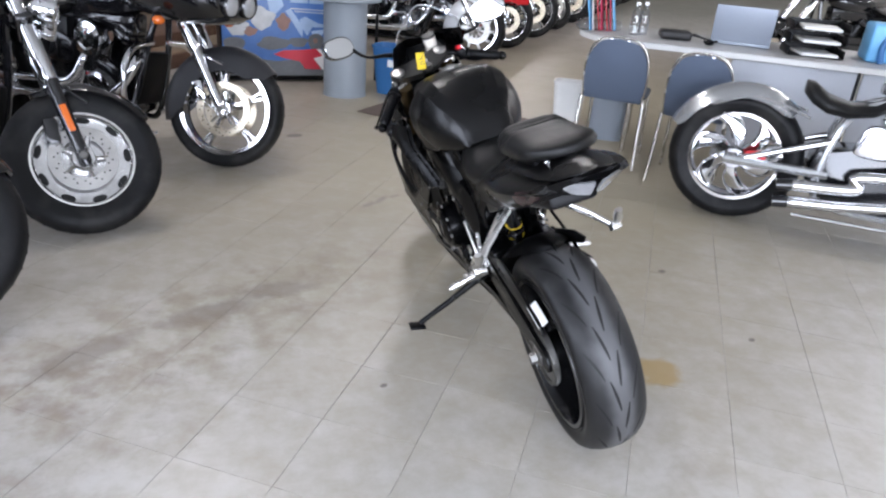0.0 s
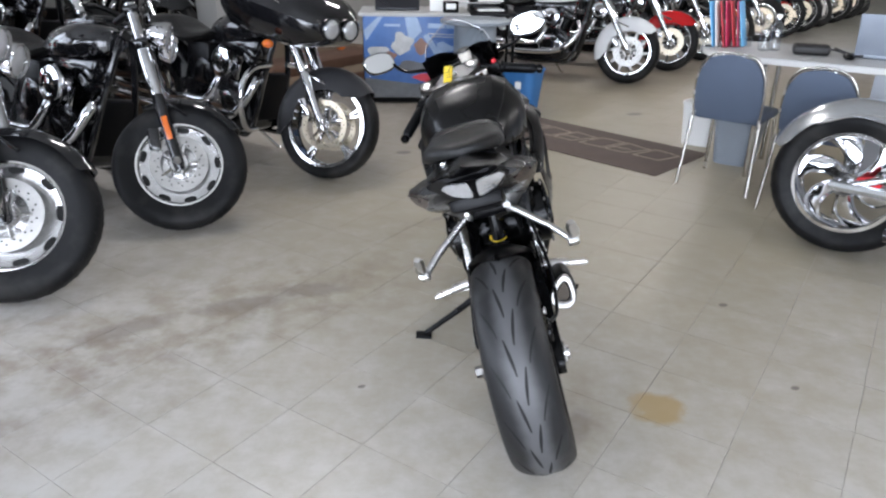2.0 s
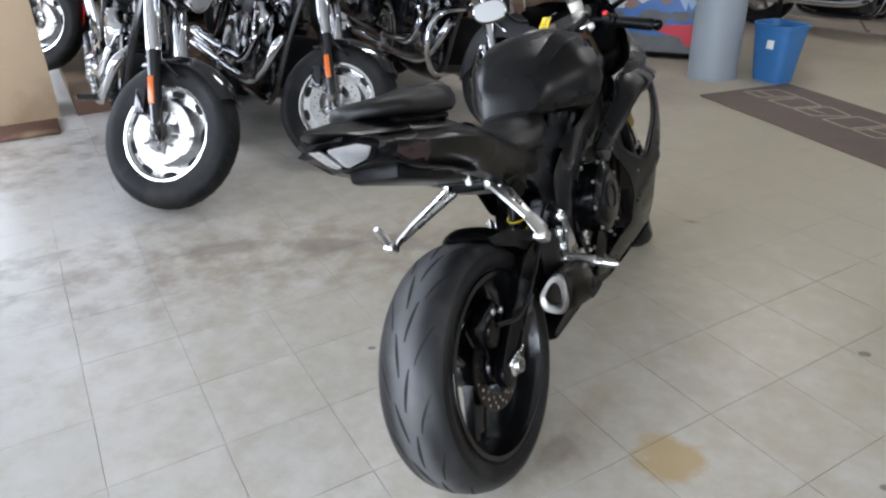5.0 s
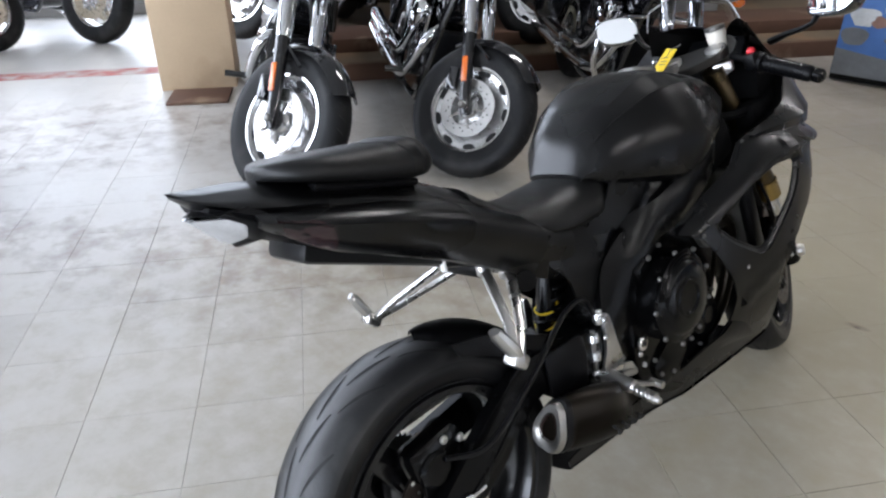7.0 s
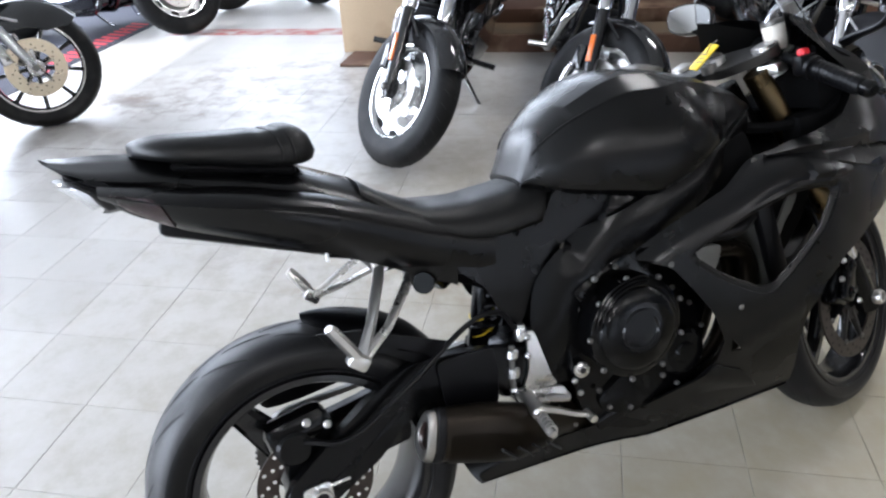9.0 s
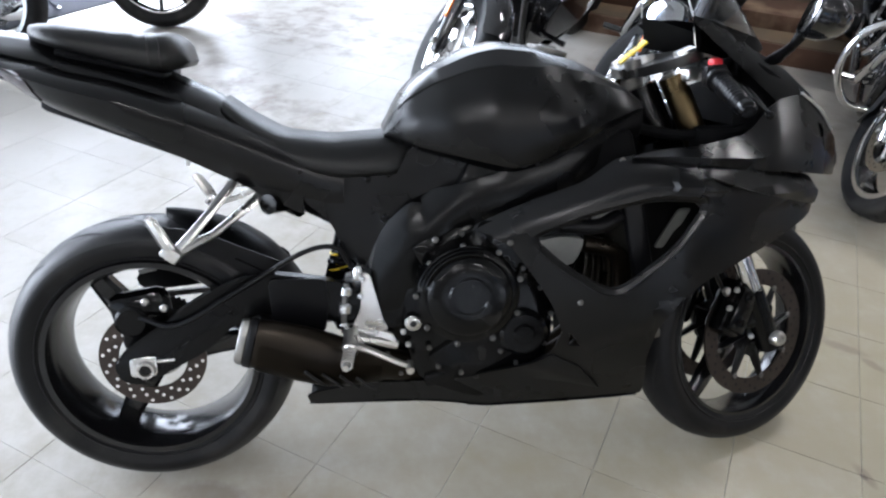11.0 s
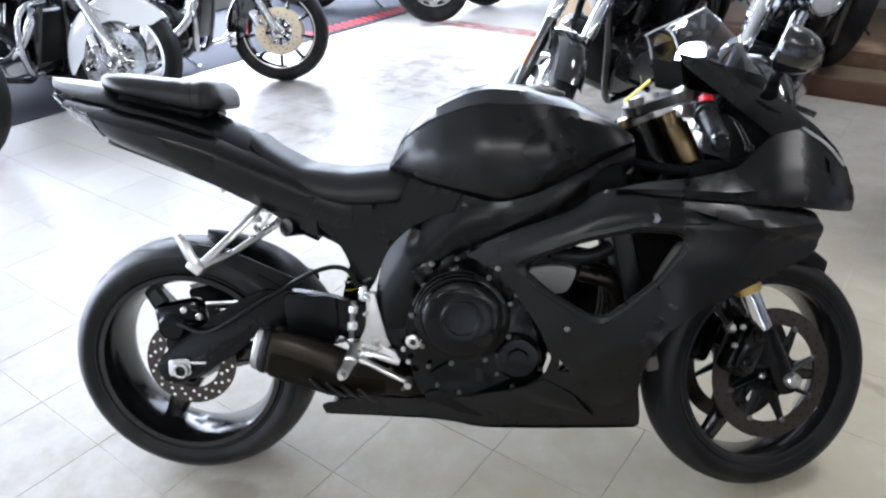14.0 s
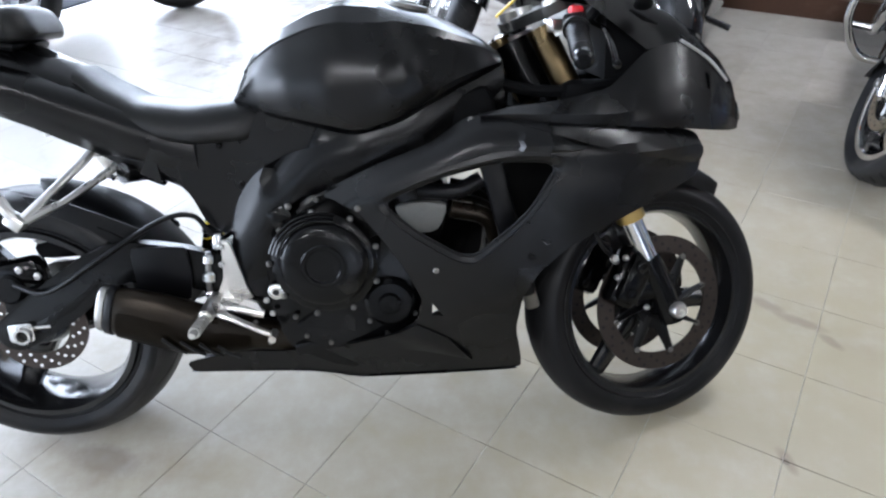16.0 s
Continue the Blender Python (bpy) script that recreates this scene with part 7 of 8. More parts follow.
    st = [(-0.98, 0.09, 0.76, 0.80), (-1.05, 0.13, 0.72, 0.775), (-1.18, 0.165, 0.69, 0.755), (-1.32, 0.17, 0.70, 0.785), (-1.42, 0.14, 0.735, 0.84), (-1.52, 0.115, 0.75, 0.85), (-1.66, 0.10, 0.75, 0.84), (-1.72, 0.06, 0.75, 0.80)]
    if solo:
        st = [(-0.95, 0.09, 0.70, 0.76), (-1.05, 0.13, 0.64, 0.70), (-1.16, 0.16, 0.62, 0.685), (-1.26, 0.16, 0.63, 0.71), (-1.33, 0.13, 0.665, 0.76), (-1.37, 0.08, 0.70, 0.765)]
    rings = []
    for y, ww, zb, zt in st:
        h = zt - zb
        half = [(0, zt), (0.5 * ww, zt - 0.02 * h), (0.85 * ww, zt - 0.2 * h), (1.0 * ww, zt - 0.6 * h), (0.9 * ww, zb), (0, zb)]
        rings.append([(x, y, z) for x, z in half] + [(-x, y, z) for x, z in half[-2:0:-1]])
    loft(bm, rings)
    part("saddle", bm, VINYL, top, "black vinyl saddle", sharp=60)
    rc = (0, -WB, R2)
    cruiser_wheel(top, "rear", rc, R2, w2, rim2, rear, Matrix(), discs=(1,) if not solo else ())
    bm = fender_shell(rc, R2 + (0.07 if not solo else 0.045), w2 + 0.05, 22 if not solo else 48, 178 if not solo else 158, 0.10 if not solo else 0.07, 26, 0.3)
    rf = part("rear_mudguard", bm, paint, top)
    for s in (-1, 1):
        bm = BM()
        tube(bm, [(s * (w2 / 2 + 0.035), -WB + 0.30, R2 + 0.26), (s * (w2 / 2 + 0.04), -WB + 0.05, R2 + 0.33), (s * (w2 / 2 + 0.04), -WB - 0.16, R2 + 0.26)], 0.014, 8, per=4, flat=0.5)
        part("mudguard_strut", bm, ENAMEL if not solo else paint, rf)
    if not solo:
        bm = BM()
        box(bm, (0, -WB - (R2 + 0.08) * 0.96, R2 + 0.12), (0.10, 0.05, 0.07), 0.015)
        part("tail_lamp", bm, RED, rf, "red tail lamp")
    # frame and swing arm
    bm = BM()
    hd = head_pt + Vector((0, -0.02, 0.0))
    for s in (-1, 1):
        tube(bm, [tuple(hd + Vector((s * 0.03, 0, -0.02))), (s * 0.09, -0.46, 0.55), (s * 0.12, -0.55, 0.22), (s * 0.13, -0.70, 0.17), (s * 0.13, -1.15, 0.18), (s * 0.13, -1.22, 0.32), (s * 0.10, -1.15, 0.62), (s * 0.03, -0.95, 0.74)], 0.018, 8, per=5)
        tube(bm, [(s * 0.12, -1.18, 0.33), (s * (w2 / 2 + 0.055), -1.42, R2), (s * (w2 / 2 + 0.055), -WB - 0.05, R2)], 0.024, 8, per=4)
    tube(bm, [tuple(hd), (0, -0.62, 0.78), (0, -1.0, 0.72)], 0.026, 8, per=4)
    part("frame", bm, ENAMEL if not solo else paint, top)
    for s in (-1, 1):
        bm = BM()
        tube(bm, [(s * (w2 / 2 + 0.06), -WB - 0.02, R2 + 0.06), (s * (w2 / 2 + 0.055), -WB + 0.18, R2 + 0.34)] if not solo else [(s * (w2 / 2 + 0.05), -WB, R2), (s * (w2 / 2 + 0.02), -WB + 0.42, R2 + 0.16)], 0.027 if not solo else 0.018, 12)
        part("rear_shock", bm, CHROME if solo else ENAMEL, top)
    # engine
    bm = BM()
    slab(bm, rounded([(-0.56, 0.20), (-0.57, 0.42), (-0.68, 0.50), (-0.92, 0.50), (-1.02, 0.48), (-1.26, 0.46), (-1.28, 0.24), (-1.10, 0.19), (-0.80, 0.17)], 2), -0.13, 0.13, 0.02)
    eng = part("crankcase", bm, ENAMEL, top, "black V-twin crankcase")
    if not solo:
        bm = BM()
        box(bm, (0, -0.505, 0.42), (0.20, 0.05, 0.30), 0.012, Matrix.Rotation(radians(-14), 4, "X"))
        part("oil_cooler", bm, PLASTIC, top, "black oil cooler on the down tubes")
        bm = BM()
        box(bm, (0, -1.10, 0.585), (0.24, 0.24, 0.24), 0.03)
        part("battery_box", bm, PLASTIC, top)
        bm = BM()
        box(bm, (0, -0.79, 0.70), (0.12, 0.44, 0.12), 0.02)
        part("intake_cover", bm, ENAMEL, top)
    for base, ax in (((0, -0.72, 0.44), (0, 0.40, 0.92)), ((0, -0.86, 0.44), (0, -0.40, 0.92))):
        bm = BM()
        finned(bm, base, ax, 0.085, 0.17, 9)
        part("cylinder", bm, ENGINE, top, "finned black cylinder")
        bm = BM()
        a = Vector(base) + Vector(ax).normalized() * 0.175
        q = Vector((0, 0, 1)).rotation_difference(Vector(ax)).to_matrix().to_4x4()
        box(bm, tuple(a + Vector(ax).normalized() * 0.03), (0.17, 0.12, 0.06), 0.02, q)
        box(bm, tuple(a + Vector(ax).normalized() * 0.075), (0.14, 0.10, 0.04), 0.018, q)
        part("rocker_cover", bm, CHROME if solo else ENAMEL, top)
    bm = BM()
    revolve(bm, [(0.10, 0.001), (0.10, 0.095), (0.15, 0.10), (0.172, 0.09), (0.178, 0.06), (0.172, 0.05), (0.178, 0.001)], 32, (0, -0.79, 0.60), closed=False)
    part("air_cleaner", bm, CHROME, top, "round chromed air cleaner")
    for k, (y, z) in enumerate(((-0.73, 0.44), (-0.76, 0.44), (-0.82, 0.44), (-0.85, 0.44))):
        t = 0.06 if k < 2 else -0.06
        bm = BM()
        tube(bm, [(0.11, y, z - 0.04), (0.11, y + t, z + 0.16)], 0.009, 8)
        part("pushrod_tube", bm, CHROME, eng)
    bm = BM()
    slab(bm, rounded([(-0.66, 0.27), (-0.64, 0.36), (-0.72, 0.43), (-0.86, 0.43), (-0.92, 0.35), (-0.85, 0.27)], 3), 0.13, 0.165, 0.012)
    part("cam_cover", bm, CHROME if solo or fork != "black" else ENAMEL, eng)
    bm = BM()
    slab(bm, rounded([(-0.62, 0.28), (-0.62, 0.40), (-0.72, 0.44), (-1.05, 0.43), (-1.20, 0.38), (-1.20, 0.28), (-1.05, 0.24), (-0.75, 0.24)], 3), -0.19, -0.13, 0.02)
    part("primary_cover", bm, CHROME if solo else ENAMEL, eng)
    bm = BM()
    slab(bm, rounded([(-0.92, 0.44), (-0.92, 0.58), (-1.06, 0.62), (-1.12, 0.45)], 2), 0.10, 0.15, 0.012)
    part("oil_tank_cover", bm, ENAMEL if not solo else CHROME, top)
    # exhaust on the right
    if pipes == "pair":
        for y0, dz in ((-0.62, 0.0), (-0.97, 0.08)):
            bm = BM()
            tube(bm, [(0.08, y0 + 0.10, 0.56), (0.15, y0 + 0.14, 0.50), (0.19, y0 + 0.06, 0.36), (0.21, y0 - 0.12, 0.27 + dz), (0.215, -1.25, 0.26 + dz), (0.215, -1.32, 0.26 + dz), (0.215, -1.92, 0.28 + dz), (0.215, -1.94, 0.28 + dz)], [0.024, 0.024, 0.024, 0.026, 0.026, 0.042, 0.045, 0.036], 12, per=6)
            part("exhaust_pipe", bm, CHROME, top, "chromed exhaust pipe")
    else:
        for y0, dz in ((-0.62, 0.0), (-0.92, 0.085)):
            bm = BM()
            tube(bm, [(0.08, y0 + 0.10, 0.56), (0.17, y0 + 0.14, 0.50), (0.22, y0 + 0.05, 0.40), (0.24, y0 - 0.15, 0.28 + dz), (0.245, -1.05, 0.225 + dz), (0.25, -1.28, 0.20 + dz), (0.25, -1.34, 0.195 + dz)], [0.022, 0.023, 0.025, 0.027, 0.029, 0.031, 0.029], 14, per=6)
            part("exhaust_pipe", bm, CHROME, top, "chromed exhaust pipe")
    if pipes != "pair":
        bm = BM()
        tube(bm, [(0.16, -0.40, 0.22), (0.27, -0.9, 0.145), (0.27, -1.30, 0.14)], 0.011, 8)
        part("lower_rail", bm, CHROME, top)
        for dz in (0.0, 0.085):
            bm = BM()
            tube(bm, [(0.25, -1.325, 0.196 + dz), (0.25, -1.335, 0.195 + dz), (0.252, -1.40, 0.185 + dz)], [0.028, 0.033, 0.030], 14)
            part("pipe_tip", bm, ENAMEL, top, "black exhaust tip")
    for s in (-1, 1):
        bm = BM()
        tube(bm, [(s * 0.14, -0.62, 0.32), (s * 0.27, -0.60, 0.30)], 0.009, 8)
        tube(bm, [(s * 0.20, -0.605, 0.31), (s * 0.31, -0.60, 0.305)], 0.015, 8)
        part("foot_peg", bm, CHROME if solo else ENAMEL, top)
    bm = BM()
    tube(bm, [(-0.12, -0.80, 0.18), (-0.26, -0.74, 0.04), (-0.30, -0.73, 0.035)], 0.010, 8, per=4)
    part("side_stand", bm, CHROME, top)
    if solo:
        bm = BM()
        box(bm, (w2 / 2 + 0.03, -WB + 0.10, R2 + 0.035), (0.03, 0.10, 0.05), 0.012, Matrix.Rotation(radians(12), 4, "X"))
        part("rear_caliper", bm, RED, top, "red brake caliper")
        bm = BM()
        revolve(bm, [(w2 / 2 + 0.01, 0.02), (w2 / 2 + 0.02, 0.03), (w2 / 2 + 0.02, 0.050), (w2 / 2 + 0.015, 0.054), (w2 / 2 + 0.01, 0.050)], 32, rc)
        part("drive_pulley", bm, CHROME, top)
    if guard:
        for s in (-1, 1):
            bm = BM()
            tube(bm, [(s * 0.06, -0.44, 0.62), (s * 0.20, -0.43, 0.60), (s * 0.285, -0.42, 0.52), (s * 0.30, -0.42, 0.38), (s * 0.22, -0.47, 0.24), (s * 0.10, -0.52, 0.22)], 0.016, 10, per=6)
            part("engine_guard", bm, CHROME, top, "chromed engine guard hoop")
    if bags:
        for s in (-1, 1):
            bm = BM()
            box(bm, (s * 0.30, -1.62, 0.56), (0.20, 0.55, 0.30), 0.06, seg=4)
            bag = part("saddlebag", bm, paint, top)
            bm = BM()
            box(bm, (s * 0.30, -1.62, 0.70), (0.205, 0.56, 0.05), 0.022, seg=3)
            part("bag_lid", bm, paint, bag)
    return top


def stand_at(x, y, heading, z=0.0, k=1.08):
    """Pose of a thing, k times its drawn size, whose front points at a compass angle from +x."""
    return pose(x, y, z, 0, 0, heading - 90) @ Matrix.Scale(k, 4)


ROW = "row of cruisers"
dyna = cruiser("cruiser_motorcycle", "gloss black cruiser with chromed slotted wheels and twin headlamps", stand_at(-1.675, 1.575, -30, 0, 1.06), steer=47, group=ROW, lean=-12.0, front=(0.312, 0.116, 0.205))
copy_thing(dyna, stand_at(-2.06, 0.76, -35, 0, 1.06) @ pose(0, 0, 0.001, 0, -12, 0))
glide = cruiser("touring_motorcycle", "black touring motorcycle with a wide shark-nose fairing and dull mudguard", stand_at(-1.075, 2.50, -34, 0, 1.045), ENAMEL, "five", "five", 20, "chrome", "deep", "shark", True, True, (0.315, 0.125, 0.252), group=ROW, fender_paint=DENIM)
silver = cruiser("silver_softail_motorcycle", "silver cruiser with chromed swirl wheels and low twin exhausts", stand_at(1.675 + 1.685 * 0.80, 1.61 - 1.685 * 0.60, -37, 0, 1.04), SILVER, "swirl", "swirl", 5, "chrome", "deep", "single", solo=True, pipes="low", back=(0.335, 0.20, 0.235), bars="high", lean=-4)
white = cruiser("touring_motorcycle", "pearl white cruiser with chromed wheels and deep mudguards", stand_at(1.425, 6.055, -22, 0, 1.06), PEARL, "blade", "blade", 8, "chrome", "deep", "batwing", True, False, (0.31, 0.13, 0.225), tank_badge=True, bars="high", group="far row of motorcycles", lean=-5)
redb = cruiser("touring_motorcycle", "cherry red touring motorcycle with deep mudguards", stand_at(2.07, 6.94, -22, 0, 1.055), CHERRY, "nine", "nine", 12, "chrome", "deep_trim", "single", True, True, (0.31, 0.13, 0.225), bars="high", screen=False, group="far row of motorcycles", lean=-5)
black_t = cruiser("touring_motorcycle", "gloss black touring motorcycle with chrome-trimmed deep mudguard", stand_at(-3.44, -0.89, 88, 0, 1.09), ENAMEL, "nine", "nine", 12, "chrome", "deep_trim", "batwing", True, True, (0.31, 0.13, 0.235), bars="high", group="window row of motorcycles", lean=-5)
white_t = cruiser("touring_motorcycle", "white touring motorcycle with chromed swirl wheels", stand_at(-2.68, -1.64, 78, 0, 1.09), PEARL, "swirl", "swirl", 14, "chrome", "deep", "batwing", True, True, (0.315, 0.13, 0.25), bars="high", group="window row of motorcycles", lean=-5)


def again(ob, x, y, heading, lean, z=0.001, k=1.08):
    return copy_thing(ob, stand_at(x, y, heading, z, k) @ pose(0, 0, 0, 0, lean, 0))


# window row goes on to both sides
again(white_t, -1.82, -2.19, 66, -5)
teal = cruiser("cruiser_motorcycle", "dark teal cruiser with laced wheels", stand_at(-6.15, 0.42, 95, 0, 1.1), TEAL, "laced", "laced", 15, "chrome", "short", "single", group="window row of motorcycles", lean=-5, bars="high")
again(dyna, -5.34, -0.06, 60, -6)
again(teal, -5.95, 1.22, 15, -6)
# bikes up on the platform behind the row
again(teal, -3.41, 2.75, -20, -6, 0.131)
again(dyna, -3.04, 3.60, -22, -6, 0.131)
again(redb, -4.07, 2.15, -20, -5, 0.131)
# far row
for k in range(9):
    again((black_t, dyna, teal, black_t, redb, dyna, black_t, teal, dyna)[k], 2.72 + 0.65 * k, 7.83 + 0.875 * k, -22, -5, 0.001, 1.045)
# a black motorcycle added in place of the dark things behind the laptop
again(black_t, 4.56, 5.37, 175, -5, 0.001, 1.02)
# second rank on the platform
for k, (x, y) in enumerate(((-4.70, 1.95), (-4.90, 3.05), (-4.37, 3.86), (-3.68, 4.63), (-3.37, 5.60), (-2.95, 6.55))):
    again((dyna, black_t, teal)[k % 3], x, y, -24, -6, 0.131)

# ---- tables, chairs, bins and clutter ----
TABLEGREY = mat("grey_laminate", (0.42, 0.42, 0.41), 0.45, vary=0.06, scale=3, fine=120)
EDGEWHITE = mat("pale_table_edge", (0.62, 0.62, 0.60), 0.5, vary=0.05)
PANELGREY = mat("pale_grey_desk_panel", (0.47, 0.49, 0.53), 0.5, vary=0.05, scale=2)
CHAIRBLUE = mat("blue_grey_upholstery", (0.065, 0.085, 0.125), 0.75, vary=0.14, scale=5, fine=500, bump=0.3)
TUBEBRASS = mat("worn_chair_tube", (0.50, 0.48, 0.44), 0.25, 1.0, vary=0.12)
BINGREY = mat("grey_plastic_bin", (0.24, 0.27, 0.31), 0.5, vary=0.08, scale=3)
BINBLUE = mat("blue_plastic_bin", (0.035, 0.14, 0.34), 0.45, vary=0.12, scale=4)
CANGREY = mat("grey_fibre_drum", (0.25, 0.28, 0.31), 0.5, vary=0.08, scale=3, fine=90)
MATBROWN = mat("brown_carpet_mat", (0.105, 0.078, 0.064), 0.9, vary=0.25, scale=6, fine=600, bump=0.5)
MATLINE = mat("mat_lettering", (0.34, 0.28, 0.22), 0.9, vary=0.15, fine=600)
MATBLACK = mat("charcoal_carpet", (0.035, 0.038, 0.055), 0.85, vary=0.25, scale=4, fine=500, bump=0.5)
MATRED = mat("red_mat_lettering", (0.50, 0.035, 0.05), 0.85, vary=0.2, fine=500)
CARD = mat("brown_cardboard", (0.50, 0.38, 0.25), 0.8, vary=0.10, scale=3, fine=60, bump=0.15, dirt=(0.38, 0.27, 0.17))
BLUEPRINT = mat("blue_printed_board", (0.06, 0.14, 0.36), 0.35, vary=0.35, scale=2.2, fine=18)
SKYPRINT = mat("pale_blue_print", (0.30, 0.40, 0.56), 0.35, vary=0.25, scale=7, fine=30)
REDPRINT = mat("red_print", (0.50, 0.02, 0.04), 0.35, vary=0.2, scale=5)
PINK = mat("magenta_paper", (0.50, 0.035, 0.10), 0.6, vary=0.08)
PAPER = mat("white_paper", (0.74, 0.74, 0.72), 0.7, vary=0.05)
LAPGREY = mat("silver_grey_plastic", (0.27, 0.30, 0.35), 0.4, 0.2, vary=0.06)
LAPBLACK = mat("black_gloss_plastic", (0.012, 0.012, 0.016), 0.3, vary=0.15)
LEATHER = mat("black_leather", (0.014, 0.013, 0.013), 0.5, vary=0.25, scale=14, fine=200, bump=0.5)
LIGHTBLUE = mat("light_blue_plastic", (0.16, 0.42, 0.70), 0.4, vary=0.08)
PAINTLINE = mat("worn_red_floor_paint", (0.36, 0.10, 0.085), 0.7, vary=0.3, scale=9, fine=70, dirt=(0.42, 0.36, 0.33), dirt_at=0.5)


def tapered(bm, c, r0, r1, h, n=32, wall_t=0.006, square=0.0, depth=None):
    """An open round or oblong tub."""
    rings = []
    for r, z in ((r0 - wall_t, 0.012), (r0, 0.0), (r0 * 1.0, 0.004), (r1, h - 0.02), (r1 + 0.008, h - 0.016), (r1 + 0.008, h), (r1 - wall_t, h), (r0 - wall_t, 0.012)):
        ring = []
        for k in range(n):
            a = (k + 0.5) * math.tau / n
            ca, sa = math.cos(a), math.sin(a)
            if square:
                ca, sa = math.copysign(abs(ca) ** square, ca), math.copysign(abs(sa) ** square, sa)
            ring.append((c[0] + r * ca, c[1] + r * (depth or 1.0) * sa, c[2] + z))
        rings.append(ring)
    loft(bm, rings, caps=(True, True))


# folding table, aligned with the hall
TAB = hall(1.183, 2.888)
tab_m = HALL @ pose(TAB[0], TAB[1], 0) @ Matrix.Scale(1.05, 4)
bm = BM()
outline = [(0.38 - 0.38 * math.sin(a), 0.38 - 0.38 * math.cos(a)) for a in [radians(180 - 12 * k) for k in range(16)]]
outline = [(x, y) for x, y in outline]
poly = outline + [(2.6, 0.0), (2.6, 0.76)]
b = BM()
for z0, z1, sh, mi in ((0.705, 0.735, 0.0, 1), (0.735, 0.740, 0.006, 0)):
    lo = [b.verts.new((x, y, z0)) for x, y in poly]
    hi = [b.verts.new((x, y, z1)) for x, y in poly]
    fs = [b.faces.new(lo), b.faces.new(hi)]
    for k in range(len(poly)):
        fs.append(b.faces.new((lo[k], lo[(k + 1) % len(poly)], hi[(k + 1) % len(poly)], hi[k])))
    for f_ in fs:
        f_.material_index = mi
table = thing("long_table", "long grey laminate table with a rounded end and pale edge", "table", tab_m)
part("tabletop", b, [TABLEGREY, EDGEWHITE], table)
for x, y in ((0.42, 0.14), (0.42, 0.62), (2.5, 0.14), (2.5, 0.62)):
    bm = BM()
    tube(bm, [(x, y, 0), (x, y, 0.705)], 0.016, 10)
    part("leg", bm, TUBEBRASS, table)
for k, x0 in enumerate((0.98, 1.72)):
    bm = BM()
    box(bm, (x0 + 0.36, 0.10, 0.36), (0.715, 0.02, 0.66), 0.004)
    part("front_panel", bm, PANELGREY, table, "pale grey modesty panel")
bm = BM()
box(bm, (1.70, 0.105, 0.36), (0.02, 0.035, 0.66), 0.003)
part("panel_joint", bm, PLASTIC, table)


def on_table(x, y, turn=0.0, z=0.742):
    return tab_m @ pose(x, y, z, 0, 0, turn)


# silver laptop, seen from the back of its lid
lap = thing("laptop", "open silver-grey laptop on the table", "laptop", on_table(1.02, 0.30, -4))
bm = BM()
box(bm, (0, 0.14, 0.012), (0.36, 0.25, 0.022), 0.005)
part("keyboard_base", bm, LAPGREY, lap)
bm = BM()
box(bm, (0, 0.0, 0.125), (0.36, 0.012, 0.24), 0.004, Matrix.Rotation(radians(12), 4, "X"))
part("lid", bm, LAPGREY, lap)
bag = thing("leather_pouch", "black leather pouch lying on the table", "pouch", on_table(0.62, 0.30, 10))
bm = BM()
box(bm, (0, 0, 0.03), (0.20, 0.13, 0.055), 0.02, seg=3)
part("pouch_body", bm, LEATHER, bag)
bm = BM()
tube(bm, [(0.08, -0.04, 0.04), (0.14, -0.06, 0.035), (0.22, -0.05, 0.012), (0.27, -0.01, 0.012), (0.20, 0.03, 0.014), (0.12, 0.03, 0.04)], 0.007, 6, per=5)
part("strap", bm, LEATHER, bag)
bm = BM()
ball(bm, (0, 0, 0.017), (0.03, 0.05, 0.018), 16)
single("computer_mouse", bm, PLASTIC, "black computer mouse on the table", "mouse", on_table(0.83, 0.20, 20))
for k, (x, y) in enumerate(((0.36, 0.30), (0.41, 0.36))):
    bt = thing("water_bottle", "clear empty plastic bottle on the table", "bottle", on_table(x, y), "bottles")
    b = BM()
    revolve(b, [(0, 0.001), (0, 0.03), (0.01, 0.033), (0.11, 0.033), (0.145, 0.026), (0.165, 0.013), (0.185, 0.013)], 20, closed=False)
    b.transform(Matrix.Rotation(radians(-90), 4, "Y"))
    part("bottle_body", b, BOTTLE, bt)
    b = BM()
    revolve(b, [(0.185, 0.001), (0.185, 0.015), (0.205, 0.015), (0.205, 0.001)], 14, closed=False)
    b.transform(Matrix.Rotation(radians(-90), 4, "Y"))
    part("bottle_cap", b, WHITE, bt)
rack = thing("brochure_holder", "clear holder with blue and magenta brochures", "brochure holder", on_table(0.14, 0.34, 40))
for k, (mt, x) in enumerate(((LIGHTBLUE, -0.11), (WHITE, -0.085), (REDPRINT, -0.05), (PINK, -0.015), (REDPRINT, 0.02), (PINK, 0.05), (LIGHTBLUE, 0.08))):
    bm = BM()
    box(bm, (x, 0.0, 0.135), (0.11, 0.006, 0.27), 0.002, Matrix.Rotation(radians(48 + 5 * (k % 3)), 4, "Z") @ Matrix.Rotation(radians(-12 + 3 * (k % 2)), 4, "X"))
    part("brochure", bm, mt, rack, {LIGHTBLUE: "light blue brochure", WHITE: "white brochure", PINK: "magenta brochure", REDPRINT: "red brochure"}[mt])
bm = BM()
box(bm, (0.0, 0.03, 0.03), (0.30, 0.09, 0.06), 0.004)
part("holder_base", bm, BOTTLE, rack)


